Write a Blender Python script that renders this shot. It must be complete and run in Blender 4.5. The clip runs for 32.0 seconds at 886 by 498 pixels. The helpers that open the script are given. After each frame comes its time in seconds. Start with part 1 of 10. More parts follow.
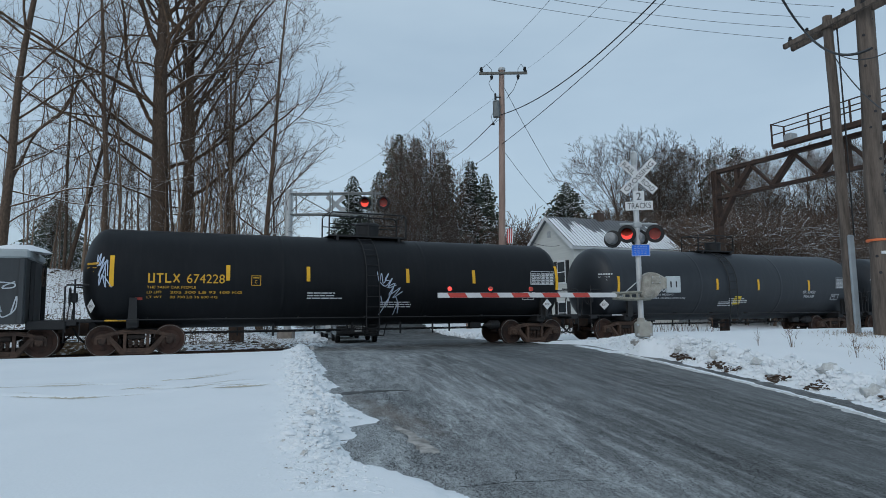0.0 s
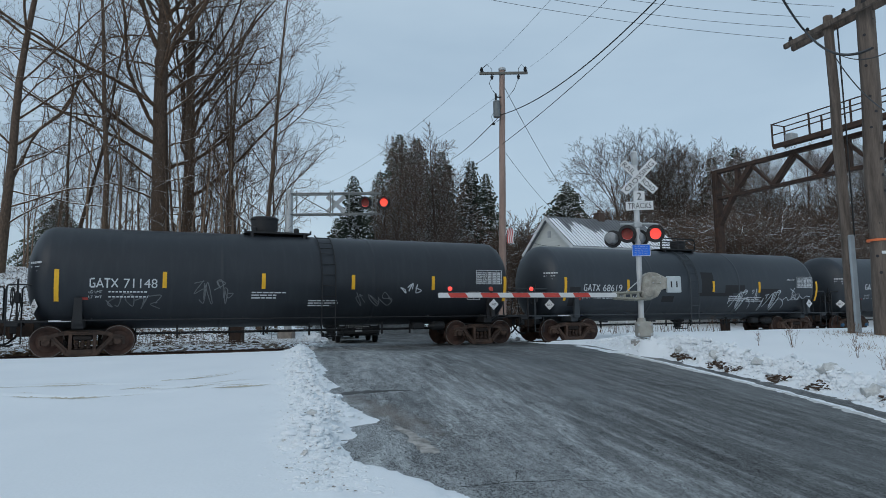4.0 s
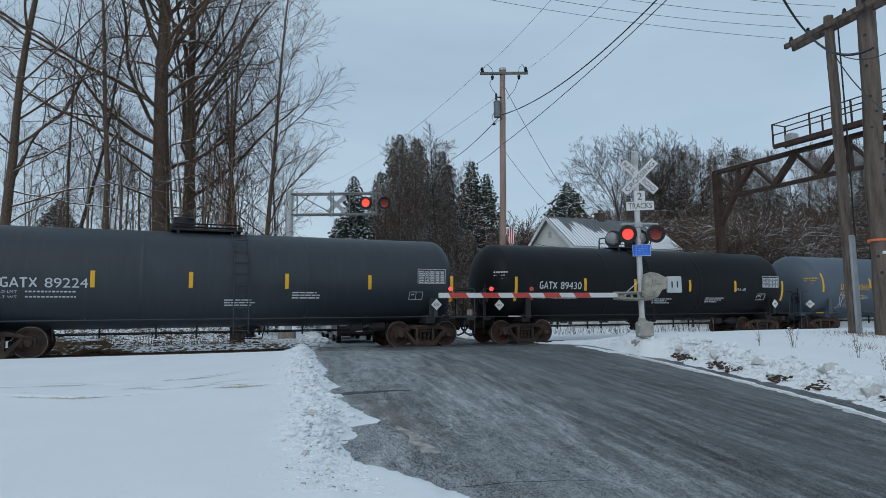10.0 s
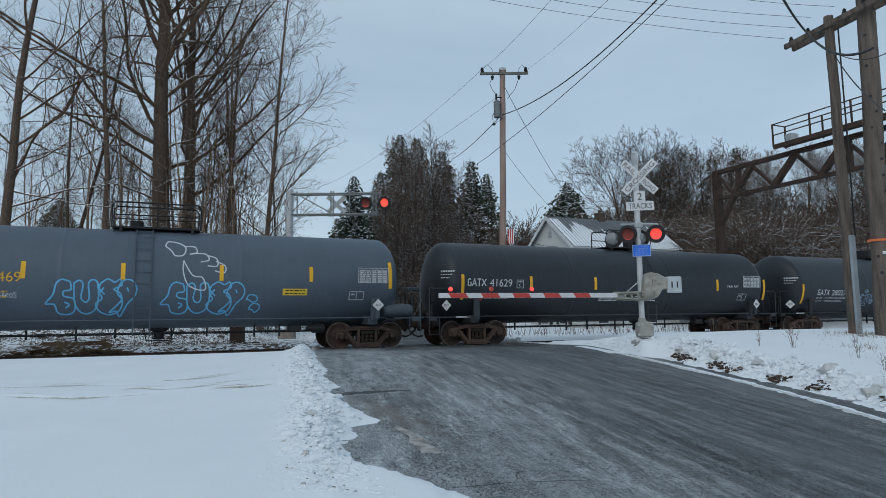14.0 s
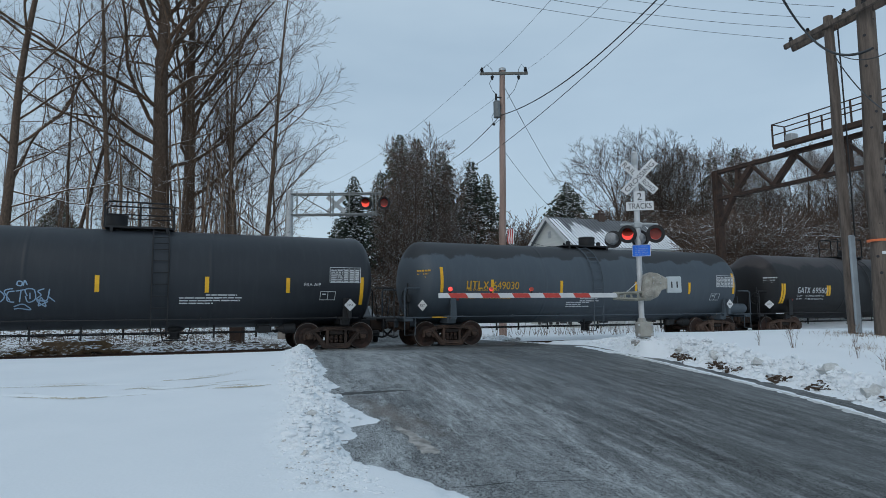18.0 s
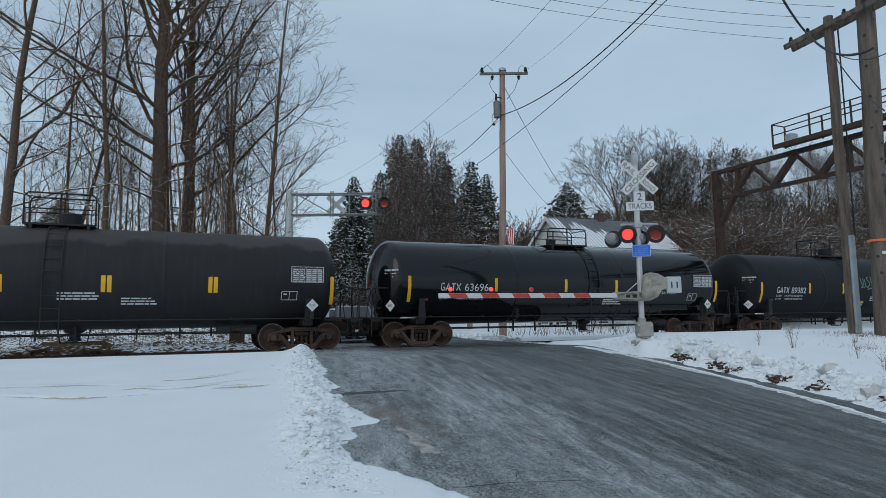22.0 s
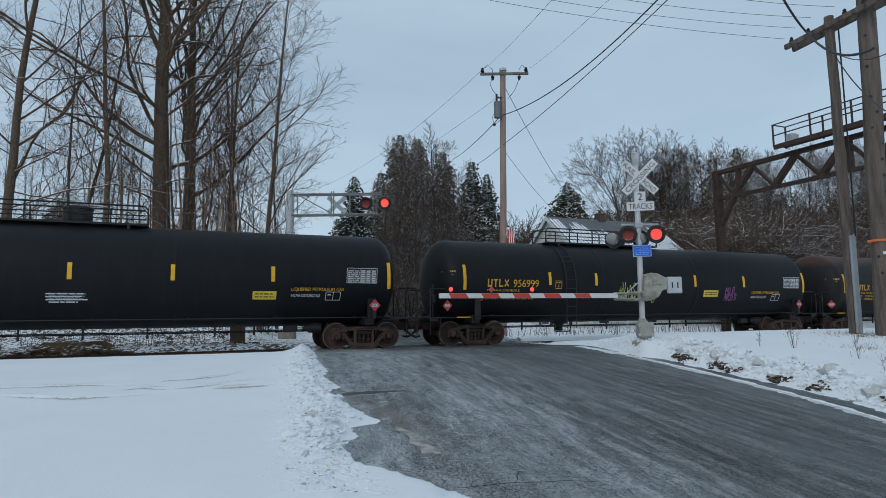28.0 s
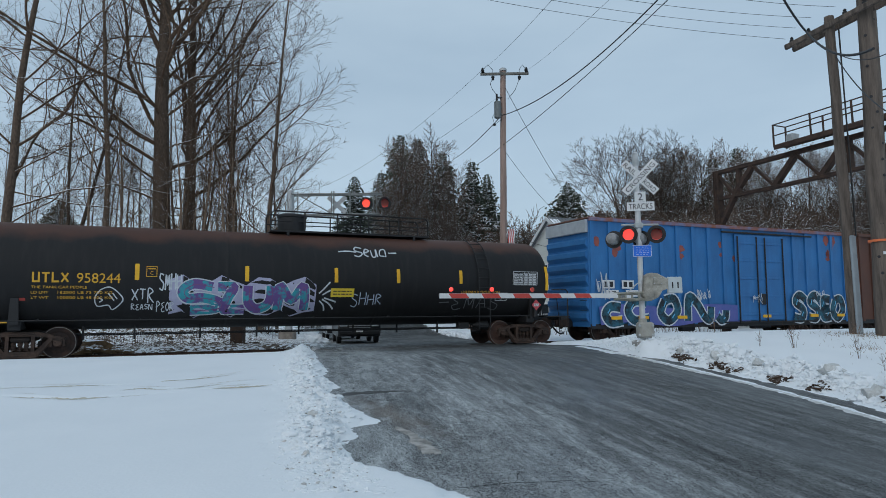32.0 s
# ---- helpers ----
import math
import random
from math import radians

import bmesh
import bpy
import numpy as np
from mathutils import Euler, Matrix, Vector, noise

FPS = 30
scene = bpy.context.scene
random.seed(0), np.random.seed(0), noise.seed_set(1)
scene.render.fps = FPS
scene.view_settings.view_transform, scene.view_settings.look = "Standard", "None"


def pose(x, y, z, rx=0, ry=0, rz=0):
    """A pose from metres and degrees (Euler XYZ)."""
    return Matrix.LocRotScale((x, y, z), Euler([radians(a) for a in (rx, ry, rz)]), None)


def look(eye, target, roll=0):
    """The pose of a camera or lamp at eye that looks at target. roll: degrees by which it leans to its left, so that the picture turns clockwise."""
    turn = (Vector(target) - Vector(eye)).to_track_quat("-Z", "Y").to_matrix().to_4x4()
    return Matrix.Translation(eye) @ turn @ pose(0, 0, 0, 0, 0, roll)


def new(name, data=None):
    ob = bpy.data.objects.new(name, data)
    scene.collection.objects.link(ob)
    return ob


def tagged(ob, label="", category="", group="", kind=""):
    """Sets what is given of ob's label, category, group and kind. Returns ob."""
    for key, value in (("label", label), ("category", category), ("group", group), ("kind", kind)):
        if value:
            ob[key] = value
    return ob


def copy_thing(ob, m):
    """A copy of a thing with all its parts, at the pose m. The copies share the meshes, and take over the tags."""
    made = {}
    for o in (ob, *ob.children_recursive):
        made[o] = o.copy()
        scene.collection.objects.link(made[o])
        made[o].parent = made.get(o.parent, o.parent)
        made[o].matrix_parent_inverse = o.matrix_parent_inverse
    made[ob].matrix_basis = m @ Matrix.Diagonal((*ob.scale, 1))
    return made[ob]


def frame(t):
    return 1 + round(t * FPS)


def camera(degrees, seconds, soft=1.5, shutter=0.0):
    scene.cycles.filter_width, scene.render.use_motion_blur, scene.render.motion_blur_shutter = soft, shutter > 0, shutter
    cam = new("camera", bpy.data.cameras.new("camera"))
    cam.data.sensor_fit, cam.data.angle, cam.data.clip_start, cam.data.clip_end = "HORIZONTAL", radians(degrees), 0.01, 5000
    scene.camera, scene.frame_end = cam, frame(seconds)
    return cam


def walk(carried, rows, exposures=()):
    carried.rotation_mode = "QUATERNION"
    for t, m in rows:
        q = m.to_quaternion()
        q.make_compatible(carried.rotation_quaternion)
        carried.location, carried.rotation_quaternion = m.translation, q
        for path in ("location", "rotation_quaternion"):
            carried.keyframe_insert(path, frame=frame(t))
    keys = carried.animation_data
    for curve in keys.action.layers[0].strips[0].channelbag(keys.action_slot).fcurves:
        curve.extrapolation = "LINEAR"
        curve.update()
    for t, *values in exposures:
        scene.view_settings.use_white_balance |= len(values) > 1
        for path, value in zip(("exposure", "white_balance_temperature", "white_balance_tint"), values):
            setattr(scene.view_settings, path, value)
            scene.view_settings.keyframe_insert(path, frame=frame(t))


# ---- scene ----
cam = camera(68.58, 32.0, soft=0.72)
EYE = Vector((0.0, 0.0, 0.95))
AIM0 = Vector((0.0, 10.0, 0.95 + 10 * math.tan(0.108)))


def view(yaw, pitch):
    """The hand-held camera's pose, a hair off its mean direction (degrees)."""
    return Matrix.Translation(EYE) @ Matrix.Rotation(radians(yaw), 4, "Z") @ Matrix.Rotation(radians(pitch), 4, "X") @ \
        Matrix.Translation(-EYE) @ look(EYE, AIM0, -0.745)


walk(cam, [(0, view(-0.05, 0.0)), (6, view(0.0, 0.0)), (12, view(0.03, 0.02)), (20, view(0.0, 0.03)), (26, view(0.04, 0.05)),
           (32, view(0.07, 0.06))])

# ---- light: even overcast sky, very soft sun ----
SUN_EL, SUN_AZ = radians(38), radians(205)
world = bpy.data.worlds.new("overcast_sky")
scene.world = world
world.use_nodes = True
wn, wl = world.node_tree.nodes, world.node_tree.links
wn.clear()
sky = wn.new("ShaderNodeTexSky")
sky.sky_type, sky.sun_disc, sky.sun_elevation, sky.sun_rotation = "NISHITA", False, SUN_EL, SUN_AZ
sky.air_density, sky.dust_density, sky.ozone_density = 1.0, 3.0, 1.0
skyb = wn.new("ShaderNodeBackground")
skyb.inputs[1].default_value = 0.028
wl.new(sky.outputs[0], skyb.inputs[0])
wtc = wn.new("ShaderNodeTexCoord")
wmap = wn.new("ShaderNodeMapping")
wmap.inputs["Scale"].default_value = (1.0, 1.0, 3.2)
wl.new(wtc.outputs["Generated"], wmap.inputs[0])
wno = wn.new("ShaderNodeTexNoise")
wno.inputs["Scale"].default_value, wno.inputs["Detail"].default_value, wno.inputs["Roughness"].default_value = 1.9, 5, 0.5
wl.new(wmap.outputs[0], wno.inputs[0])
wramp = wn.new("ShaderNodeValToRGB")
wramp.color_ramp.elements[0].position, wramp.color_ramp.elements[1].position = 0.3, 0.72
wramp.color_ramp.elements[0].color = (0.291, 0.39, 0.48, 1)
wramp.color_ramp.elements[1].color = (0.387, 0.492, 0.577, 1)
wl.new(wno.outputs[0], wramp.inputs[0])
cloud = wn.new("ShaderNodeBackground")
cloud.inputs[1].default_value = 1.07
wl.new(wramp.outputs[0], cloud.inputs[0])
wadd = wn.new("ShaderNodeAddShader")
wl.new(skyb.outputs[0], wadd.inputs[0])
wl.new(cloud.outputs[0], wadd.inputs[1])
wout = wn.new("ShaderNodeOutputWorld")
wl.new(wadd.outputs[0], wout.inputs[0])
sun = new("sun", bpy.data.lights.new("sun", "SUN"))
sun.data.energy, sun.data.angle, sun.data.color = 0.3, radians(40), (1.0, 0.99, 0.97)
sun.matrix_world = look((0, 0, 50), (-math.sin(SUN_AZ) * math.cos(SUN_EL), -math.cos(SUN_AZ) * math.cos(SUN_EL), 50 - math.sin(SUN_EL)))


# the track runs along U, the camera looks across it along N
U = Vector((0.912757, 0.408502, 0)).normalized()
N = Vector((-U.y, U.x, 0))


# ---- materials ----
def mat(name, a, b=None, rough=0.6, metal=0.0, scale=3.0, fine=60.0, bump=0.15, rand=0.0, snow=None, stretch=None, rough2=None,
        emit=None, contrast=0.5, coat=0.0):
    """A surface with stains at one scale and grain at another; snow: lies on faces that look up past this slope."""
    m = bpy.data.materials.new(name)
    m.use_nodes = True
    nt = m.node_tree
    nd, ln = nt.nodes, nt.links
    p = nd["Principled BSDF"]
    b = b or [c * 0.72 for c in a]
    tc = nd.new("ShaderNodeTexCoord")
    mp = nd.new("ShaderNodeMapping")
    ln.new(tc.outputs["Object"], mp.inputs[0])
    if stretch:
        mp.inputs["Scale"].default_value = stretch
    n1 = nd.new("ShaderNodeTexNoise")
    n1.inputs["Scale"].default_value, n1.inputs["Detail"].default_value = scale, 5
    n2 = nd.new("ShaderNodeTexNoise")
    n2.inputs["Scale"].default_value, n2.inputs["Detail"].default_value = fine, 3
    for k in (n1, n2):
        ln.new(mp.outputs[0], k.inputs[0])
    add = nd.new("ShaderNodeMath")
    add.operation = "MULTIPLY_ADD"
    add.inputs[1].default_value, add.inputs[2].default_value = 0.35, -0.175
    ln.new(n2.outputs[0], add.inputs[0])
    sm = nd.new("ShaderNodeMath")
    sm.operation = "ADD"
    ln.new(n1.outputs[0], sm.inputs[0])
    ln.new(add.outputs[0], sm.inputs[1])
    last = sm
    if rand:
        oi = nd.new("ShaderNodeObjectInfo")
        rm = nd.new("ShaderNodeMath")
        rm.operation = "MULTIPLY_ADD"
        rm.inputs[1].default_value, rm.inputs[2].default_value = rand, -rand / 2
        ln.new(oi.outputs["Random"], rm.inputs[0])
        ad = nd.new("ShaderNodeMath")
        ad.operation = "ADD"
        ln.new(sm.outputs[0], ad.inputs[0])
        ln.new(rm.outputs[0], ad.inputs[1])
        last = ad
    ramp = nd.new("ShaderNodeValToRGB")
    ramp.color_ramp.elements[0].position = 0.5 - contrast / 2
    ramp.color_ramp.elements[1].position = 0.5 + contrast / 2
    ramp.color_ramp.elements[0].color = (*b, 1)
    ramp.color_ramp.elements[1].color = (*a, 1)
    ln.new(last.outputs[0], ramp.inputs[0])
    col = ramp.outputs[0]
    if snow is not None:
        ge = nd.new("ShaderNodeNewGeometry")
        sx = nd.new("ShaderNodeSeparateXYZ")
        ln.new(ge.outputs["Normal"], sx.inputs[0])
        sa = nd.new("ShaderNodeMath")
        sa.operation = "MULTIPLY_ADD"
        sa.inputs[1].default_value = 0.9
        ln.new(n1.outputs[0], sa.inputs[0])
        ln.new(sx.outputs["Z"], sa.inputs[2])
        mr = nd.new("ShaderNodeMapRange")
        mr.inputs[1].default_value, mr.inputs[2].default_value = snow + 0.45 - 0.08, snow + 0.45 + 0.08
        ln.new(sa.outputs[0], mr.inputs[0])
        mx = nd.new("ShaderNodeMix")
        mx.data_type = "RGBA"
        ln.new(mr.outputs[0], mx.inputs[0])
        ln.new(col, mx.inputs[6])
        mx.inputs[7].default_value = (0.76, 0.81, 0.85, 1)
        col = mx.outputs[2]
    ln.new(col, p.inputs["Base Color"])
    rr = nd.new("ShaderNodeMapRange")
    rr.inputs[3].default_value, rr.inputs[4].default_value = rough, rough2 if rough2 is not None else min(1, rough + 0.15)
    ln.new(n1.outputs[0], rr.inputs[0])
    ln.new(rr.outputs[0], p.inputs["Roughness"])
    p.inputs["Metallic"].default_value = metal
    p.inputs["Coat Weight"].default_value = coat
    if bump:
        bp = nd.new("ShaderNodeBump")
        bp.inputs["Strength"].default_value, bp.inputs["Distance"].default_value = bump, 0.02
        ln.new(sm.outputs[0], bp.inputs["Height"])
        ln.new(bp.outputs[0], p.inputs["Normal"])
    if emit:
        p.inputs["Emission Color"].default_value, p.inputs["Emission Strength"].default_value = (*emit[:3], 1), emit[3]
    return m


def snow_material():
    m = mat("snow", (0.80, 0.83, 0.855), (0.745, 0.78, 0.81), 0.75, scale=0.8, fine=30, bump=0.45)
    p = m.node_tree.nodes["Principled BSDF"]
    p.inputs["Subsurface Weight"].default_value = 0.0
    return m


def ground_material():
    """Snow; on the bank beyond the track dead leaves and earth show through it in flecks."""
    m = snow_material()
    m.name = "snow_with_leaf_litter"
    nd, ln = m.node_tree.nodes, m.node_tree.links
    p = nd["Principled BSDF"]
    col = p.inputs["Base Color"].links[0].from_socket
    tc = nd.new("ShaderNodeTexCoord")

    def math_(op, a, b, c=None):
        k = nd.new("ShaderNodeMath")
        k.operation = op
        for i, v in enumerate((a, b, c)):
            if isinstance(v, (int, float)):
                k.inputs[i].default_value = v
            elif v is not None:
                ln.new(v, k.inputs[i])
        return k.outputs[0]

    def along(vec, lo, hi, a, b):
        d = nd.new("ShaderNodeVectorMath")
        d.operation = "DOT_PRODUCT"
        d.inputs[1].default_value = vec
        ln.new(tc.outputs["Object"], d.inputs[0])
        r = nd.new("ShaderNodeMapRange")
        r.interpolation_type = "SMOOTHSTEP"
        r.inputs[1].default_value, r.inputs[2].default_value, r.inputs[3].default_value, r.inputs[4].default_value = lo, hi, a, b
        ln.new(d.outputs["Value"], r.inputs[0])
        return r.outputs[0]

    def noise_at(scale, detail, stretch=(1, 1, 1)):
        mp = nd.new("ShaderNodeMapping")
        mp.inputs["Scale"].default_value = stretch
        ln.new(tc.outputs["Object"], mp.inputs[0])
        k = nd.new("ShaderNodeTexNoise")
        k.inputs["Scale"].default_value, k.inputs["Detail"].default_value = scale, detail
        ln.new(mp.outputs[0], k.inputs[0])
        return k.outputs[0]
    across = (N.x, N.y, 0)
    cover = math_("MULTIPLY", along(across, 24.6, 25.6, 0.0, 1.0), along((1.0, 0.28, 0), 0.6, 4.4, 1.0, 0.0))
    thin = along(across, 25.5, 38.0, -0.035, 0.065)
    fleck = math_("MULTIPLY_ADD", noise_at(0.9, 3), 0.36, noise_at(7.5, 6, (1, 0.8, 1)))
    fleck = math_("SUBTRACT", fleck, thin)
    r = nd.new("ShaderNodeMapRange")
    r.inputs[1].default_value, r.inputs[2].default_value = 0.69, 0.725
    ln.new(fleck, r.inputs[0])
    mask = math_("MULTIPLY", r.outputs[0], cover)
    mx = nd.new("ShaderNodeMix")
    mx.data_type = "RGBA"
    ln.new(mask, mx.inputs[0])
    ln.new(col, mx.inputs[6])
    lr = nd.new("ShaderNodeValToRGB")
    lr.color_ramp.elements[0].color, lr.color_ramp.elements[1].color = (0.035, 0.026, 0.02, 1), (0.17, 0.115, 0.075, 1)
    lr.color_ramp.elements[0].position, lr.color_ramp.elements[1].position = 0.35, 0.65
    ln.new(noise_at(14, 3), lr.inputs[0])
    ln.new(lr.outputs[0], mx.inputs[7])
    ln.new(mx.outputs[2], p.inputs["Base Color"])
    return m


def asphalt_material():
    """Worn wet asphalt: wheel tracks along the road, pale salt, dark aggregate, a pebbled relief."""
    m = bpy.data.materials.new("asphalt")
    m.use_nodes = True
    nd, ln = m.node_tree.nodes, m.node_tree.links
    p = nd["Principled BSDF"]
    tc = nd.new("ShaderNodeTexCoord")

    def noise_at(scale, stretch, detail=4, rot=0.0):
        mp = nd.new("ShaderNodeMapping")
        mp.vector_type = "TEXTURE"
        mp.inputs["Scale"].default_value, mp.inputs["Rotation"].default_value = [1 / k for k in stretch], (0, 0, rot)
        ln.new(tc.outputs["Object"], mp.inputs[0])
        k = nd.new("ShaderNodeTexNoise")
        k.inputs["Scale"].default_value, k.inputs["Detail"].default_value = scale, detail
        ln.new(mp.outputs[0], k.inputs[0])
        return k.outputs[0]

    def ramp(src, *stops):
        r = nd.new("ShaderNodeValToRGB")
        while len(r.color_ramp.elements) < len(stops):
            r.color_ramp.elements.new(0.5)
        for e, (pos, c) in zip(r.color_ramp.elements, stops):
            e.position, e.color = pos, (c, c, c, 1)
        ln.new(src, r.inputs[0])
        return r.outputs[0]

    def mix(kind, f, a, b):
        x = nd.new("ShaderNodeMix")
        x.data_type, x.blend_type = "RGBA", kind
        for k, v in ((0, f), (6, a), (7, b)):
            if isinstance(v, (int, float)):
                x.inputs[k].default_value = v
            elif isinstance(v, tuple):
                x.inputs[k].default_value = v
            else:
                ln.new(v, x.inputs[k])
        return x.outputs[2]
    along = 0.215
    streak = noise_at(5.5, (1.0, 0.13, 1), 8, along)
    wide = noise_at(0.8, (1.0, 0.22, 1), 5, along)
    blotch = noise_at(0.55, (1.0, 0.5, 1), 6, along)
    clump = noise_at(7, (1, 0.4, 1), 5, along)
    pebble = noise_at(86, (1, 0.42, 1), 3, along)
    grit = noise_at(170, (1, 1, 1), 2)
    base = mix("MIX", ramp(streak, (0.36, 0.0), (0.64, 1.0)), (0.15, 0.16, 0.163, 1), (0.205, 0.218, 0.22, 1))
    base = mix("MULTIPLY", 0.65, base, ramp(wide, (0.34, 0.72), (0.66, 1.2)))
    base = mix("MULTIPLY", 0.75, base, ramp(blotch, (0.36, 0.8), (0.64, 1.12)))
    # dark stones stand out of the pale worn binder, thicker in the driven bands
    def offset(src, k, c):
        x = nd.new("ShaderNodeMath")
        x.operation = "MULTIPLY_ADD"
        x.inputs[1].default_value, x.inputs[2].default_value = k, c
        ln.new(src, x.inputs[0])
        return x.outputs[0]

    def plus(a, b):
        x = nd.new("ShaderNodeMath")
        x.operation = "ADD"
        ln.new(a, x.inputs[0])
        ln.new(b, x.inputs[1])
        return x.outputs[0]
    stones = plus(plus(pebble, offset(wide, 0.22, -0.11)), plus(offset(clump, 0.2, -0.1), offset(streak, 0.2, -0.1)))
    base = mix("MULTIPLY", 1.0, base, ramp(stones, (0.4, 0.06), (0.44, 0.92), (0.62, 1.16)))
    base = mix("MULTIPLY", 0.75, base, ramp(noise_at(34, (1, 0.3, 1), 3, along), (0.38, 0.66), (0.62, 1.28)))
    base = mix("MULTIPLY", 0.3, base, ramp(clump, (0.36, 0.74), (0.64, 1.22)))
    base = mix("MULTIPLY", 0.5, base, ramp(grit, (0.35, 0.5), (0.65, 1.5)))
    # brown washed-in dirt beside the tongue of snow
    run = nd.new("ShaderNodeMapping")
    run.vector_type = "TEXTURE"
    run.inputs["Location"].default_value, run.inputs["Rotation"].default_value, run.inputs["Scale"].default_value = (-0.66, 8.2, 0.0), (0, 0, -1.06), (1.5, 0.3, 4.0)
    ln.new(tc.outputs["Object"], run.inputs[0])
    far = nd.new("ShaderNodeVectorMath")
    far.operation = "LENGTH"
    ln.new(run.outputs[0], far.inputs[0])
    spot = nd.new("ShaderNodeMapRange")
    spot.inputs[1].default_value, spot.inputs[2].default_value, spot.inputs[3].default_value, spot.inputs[4].default_value = 0.2, 1.1, 0.55, 0.0
    ln.new(plus(far.outputs["Value"], offset(clump, 1.6, -0.8)), spot.inputs[0])
    base = mix("MIX", spot.outputs[0], base, (0.085, 0.064, 0.047, 1))
    # the shoulder on one side has dried and is white with salt, the driven lanes are damp
    dot = nd.new("ShaderNodeVectorMath")
    dot.operation = "DOT_PRODUCT"
    dot.inputs[1].default_value = (0.977, 0.213, 0)
    ln.new(tc.outputs["Object"], dot.inputs[0])
    wob = nd.new("ShaderNodeMath")
    wob.operation = "MULTIPLY_ADD"
    wob.inputs[1].default_value = 3.0
    ln.new(blotch, wob.inputs[0])
    ln.new(dot.outputs["Value"], wob.inputs[2])
    dry = nd.new("ShaderNodeMapRange")
    dry.inputs[1].default_value, dry.inputs[2].default_value, dry.inputs[3].default_value, dry.inputs[4].default_value = 2.4, 6.0, 1.74, 0.54
    ln.new(wob.outputs[0], dry.inputs[0])
    base = mix("MULTIPLY", 1.0, base, dry.outputs[0])
    # crisp driven lines in the damp lanes
    worn = nd.new("ShaderNodeMapRange")
    worn.inputs[1].default_value, worn.inputs[2].default_value, worn.inputs[3].default_value, worn.inputs[4].default_value = 2.8, 4.8, 0.1, 0.85
    ln.new(wob.outputs[0], worn.inputs[0])
    base = mix("MULTIPLY", worn.outputs[0], base, ramp(noise_at(9, (1.0, 0.05, 1), 10, along), (0.42, 0.66), (0.5, 0.95), (0.58, 1.4)))
    ln.new(base, p.inputs["Base Color"])
    rr = nd.new("ShaderNodeMapRange")
    rr.inputs[3].default_value, rr.inputs[4].default_value = 0.36, 0.72
    ln.new(ramp(blotch, (0.35, 0.0), (0.65, 1.0)), rr.inputs[0])
    ln.new(rr.outputs[0], p.inputs["Roughness"])
    bp = nd.new("ShaderNodeBump")
    bp.inputs["Strength"].default_value, bp.inputs["Distance"].default_value = 0.7, 0.014
    ln.new(pebble, bp.inputs["Height"])
    ln.new(bp.outputs[0], p.inputs["Normal"])
    return m


SNOW = snow_material()
ASPHALT = asphalt_material()
BARK = mat("bark", (0.17, 0.118, 0.083), (0.062, 0.043, 0.032), 0.9, scale=13, fine=45, bump=1.0, stretch=(1, 1, 0.4), snow=0.8, rand=0.25, contrast=0.5)
SAPLING_BARK = mat("sapling_bark", (0.27, 0.19, 0.135), (0.11, 0.075, 0.055), 0.9, scale=9, fine=30, bump=0.6, stretch=(1, 1, 0.2), snow=0.85, rand=0.5, contrast=0.4)
BRANCH = mat("branch_bark", (0.165, 0.104, 0.066), (0.06, 0.038, 0.026), 0.9, scale=5, fine=30, bump=0.3, snow=0.58, rand=0.2)
BARK_DARK = mat("dark_bark", (0.12, 0.086, 0.066), (0.055, 0.041, 0.033), 0.9, scale=6, fine=50, bump=0.6, snow=0.5, rand=0.2)
TWIG = mat("twig", (0.125, 0.076, 0.049), (0.045, 0.029, 0.02), 0.9, scale=3, fine=40, bump=0, snow=0.88, rand=0.2)
TWIG_RED = mat("brown_twig", (0.22, 0.14, 0.095), (0.1, 0.064, 0.046), 0.9, scale=2, fine=40, bump=0, snow=0.64, rand=0.2)
NEEDLE = mat("needle", (0.1, 0.118, 0.084), (0.04, 0.052, 0.038), 0.85, scale=1.2, fine=20, bump=0, snow=0.68, rand=0.3)
POLE_WOOD = mat("pole_wood", (0.37, 0.265, 0.225), (0.22, 0.15, 0.125), 0.85, scale=5, fine=60, bump=0.6, stretch=(1, 1, 0.12), rand=0.2)
POLE_GREY = mat("weathered_pole_wood", (0.165, 0.13, 0.107), (0.05, 0.04, 0.034), 0.88, scale=9, fine=70, bump=0.9, stretch=(1, 1, 0.1), contrast=0.4)
STEEL_RUST = mat("rusty_steel", (0.085, 0.05, 0.035), (0.03, 0.02, 0.017), 0.75, 0.2, scale=4, fine=60, bump=0.3)
TRUCK_IRON = mat("dusty_cast_iron", (0.1, 0.062, 0.046), (0.036, 0.025, 0.021), 0.8, 0.1, scale=5, fine=50, bump=0.4, rand=0.3, contrast=0.35)
WHEEL_IRON = mat("wheel_iron", (0.088, 0.047, 0.035), (0.032, 0.021, 0.018), 0.7, 0.2, scale=4, fine=40, bump=0.2, rand=0.3, contrast=0.35)
WHEEL_RIM = mat("bright_wheel_rim", (0.33, 0.31, 0.29), (0.16, 0.14, 0.13), 0.4, 0.7, scale=4, fine=60, bump=0.1)
RAIL_STEEL = mat("rail_steel", (0.12, 0.065, 0.045), (0.05, 0.032, 0.025), 0.7, 0.3, scale=3, fine=80, bump=0.3)
BLACK_IRON = mat("black_iron", (0.022, 0.022, 0.024), (0.012, 0.012, 0.013), 0.55, 0.2, scale=5, fine=60, bump=0.1)
GALV = mat("galvanised_steel", (0.5, 0.52, 0.53), (0.36, 0.38, 0.39), 0.5, 0.35, scale=7, fine=60, bump=0.08)
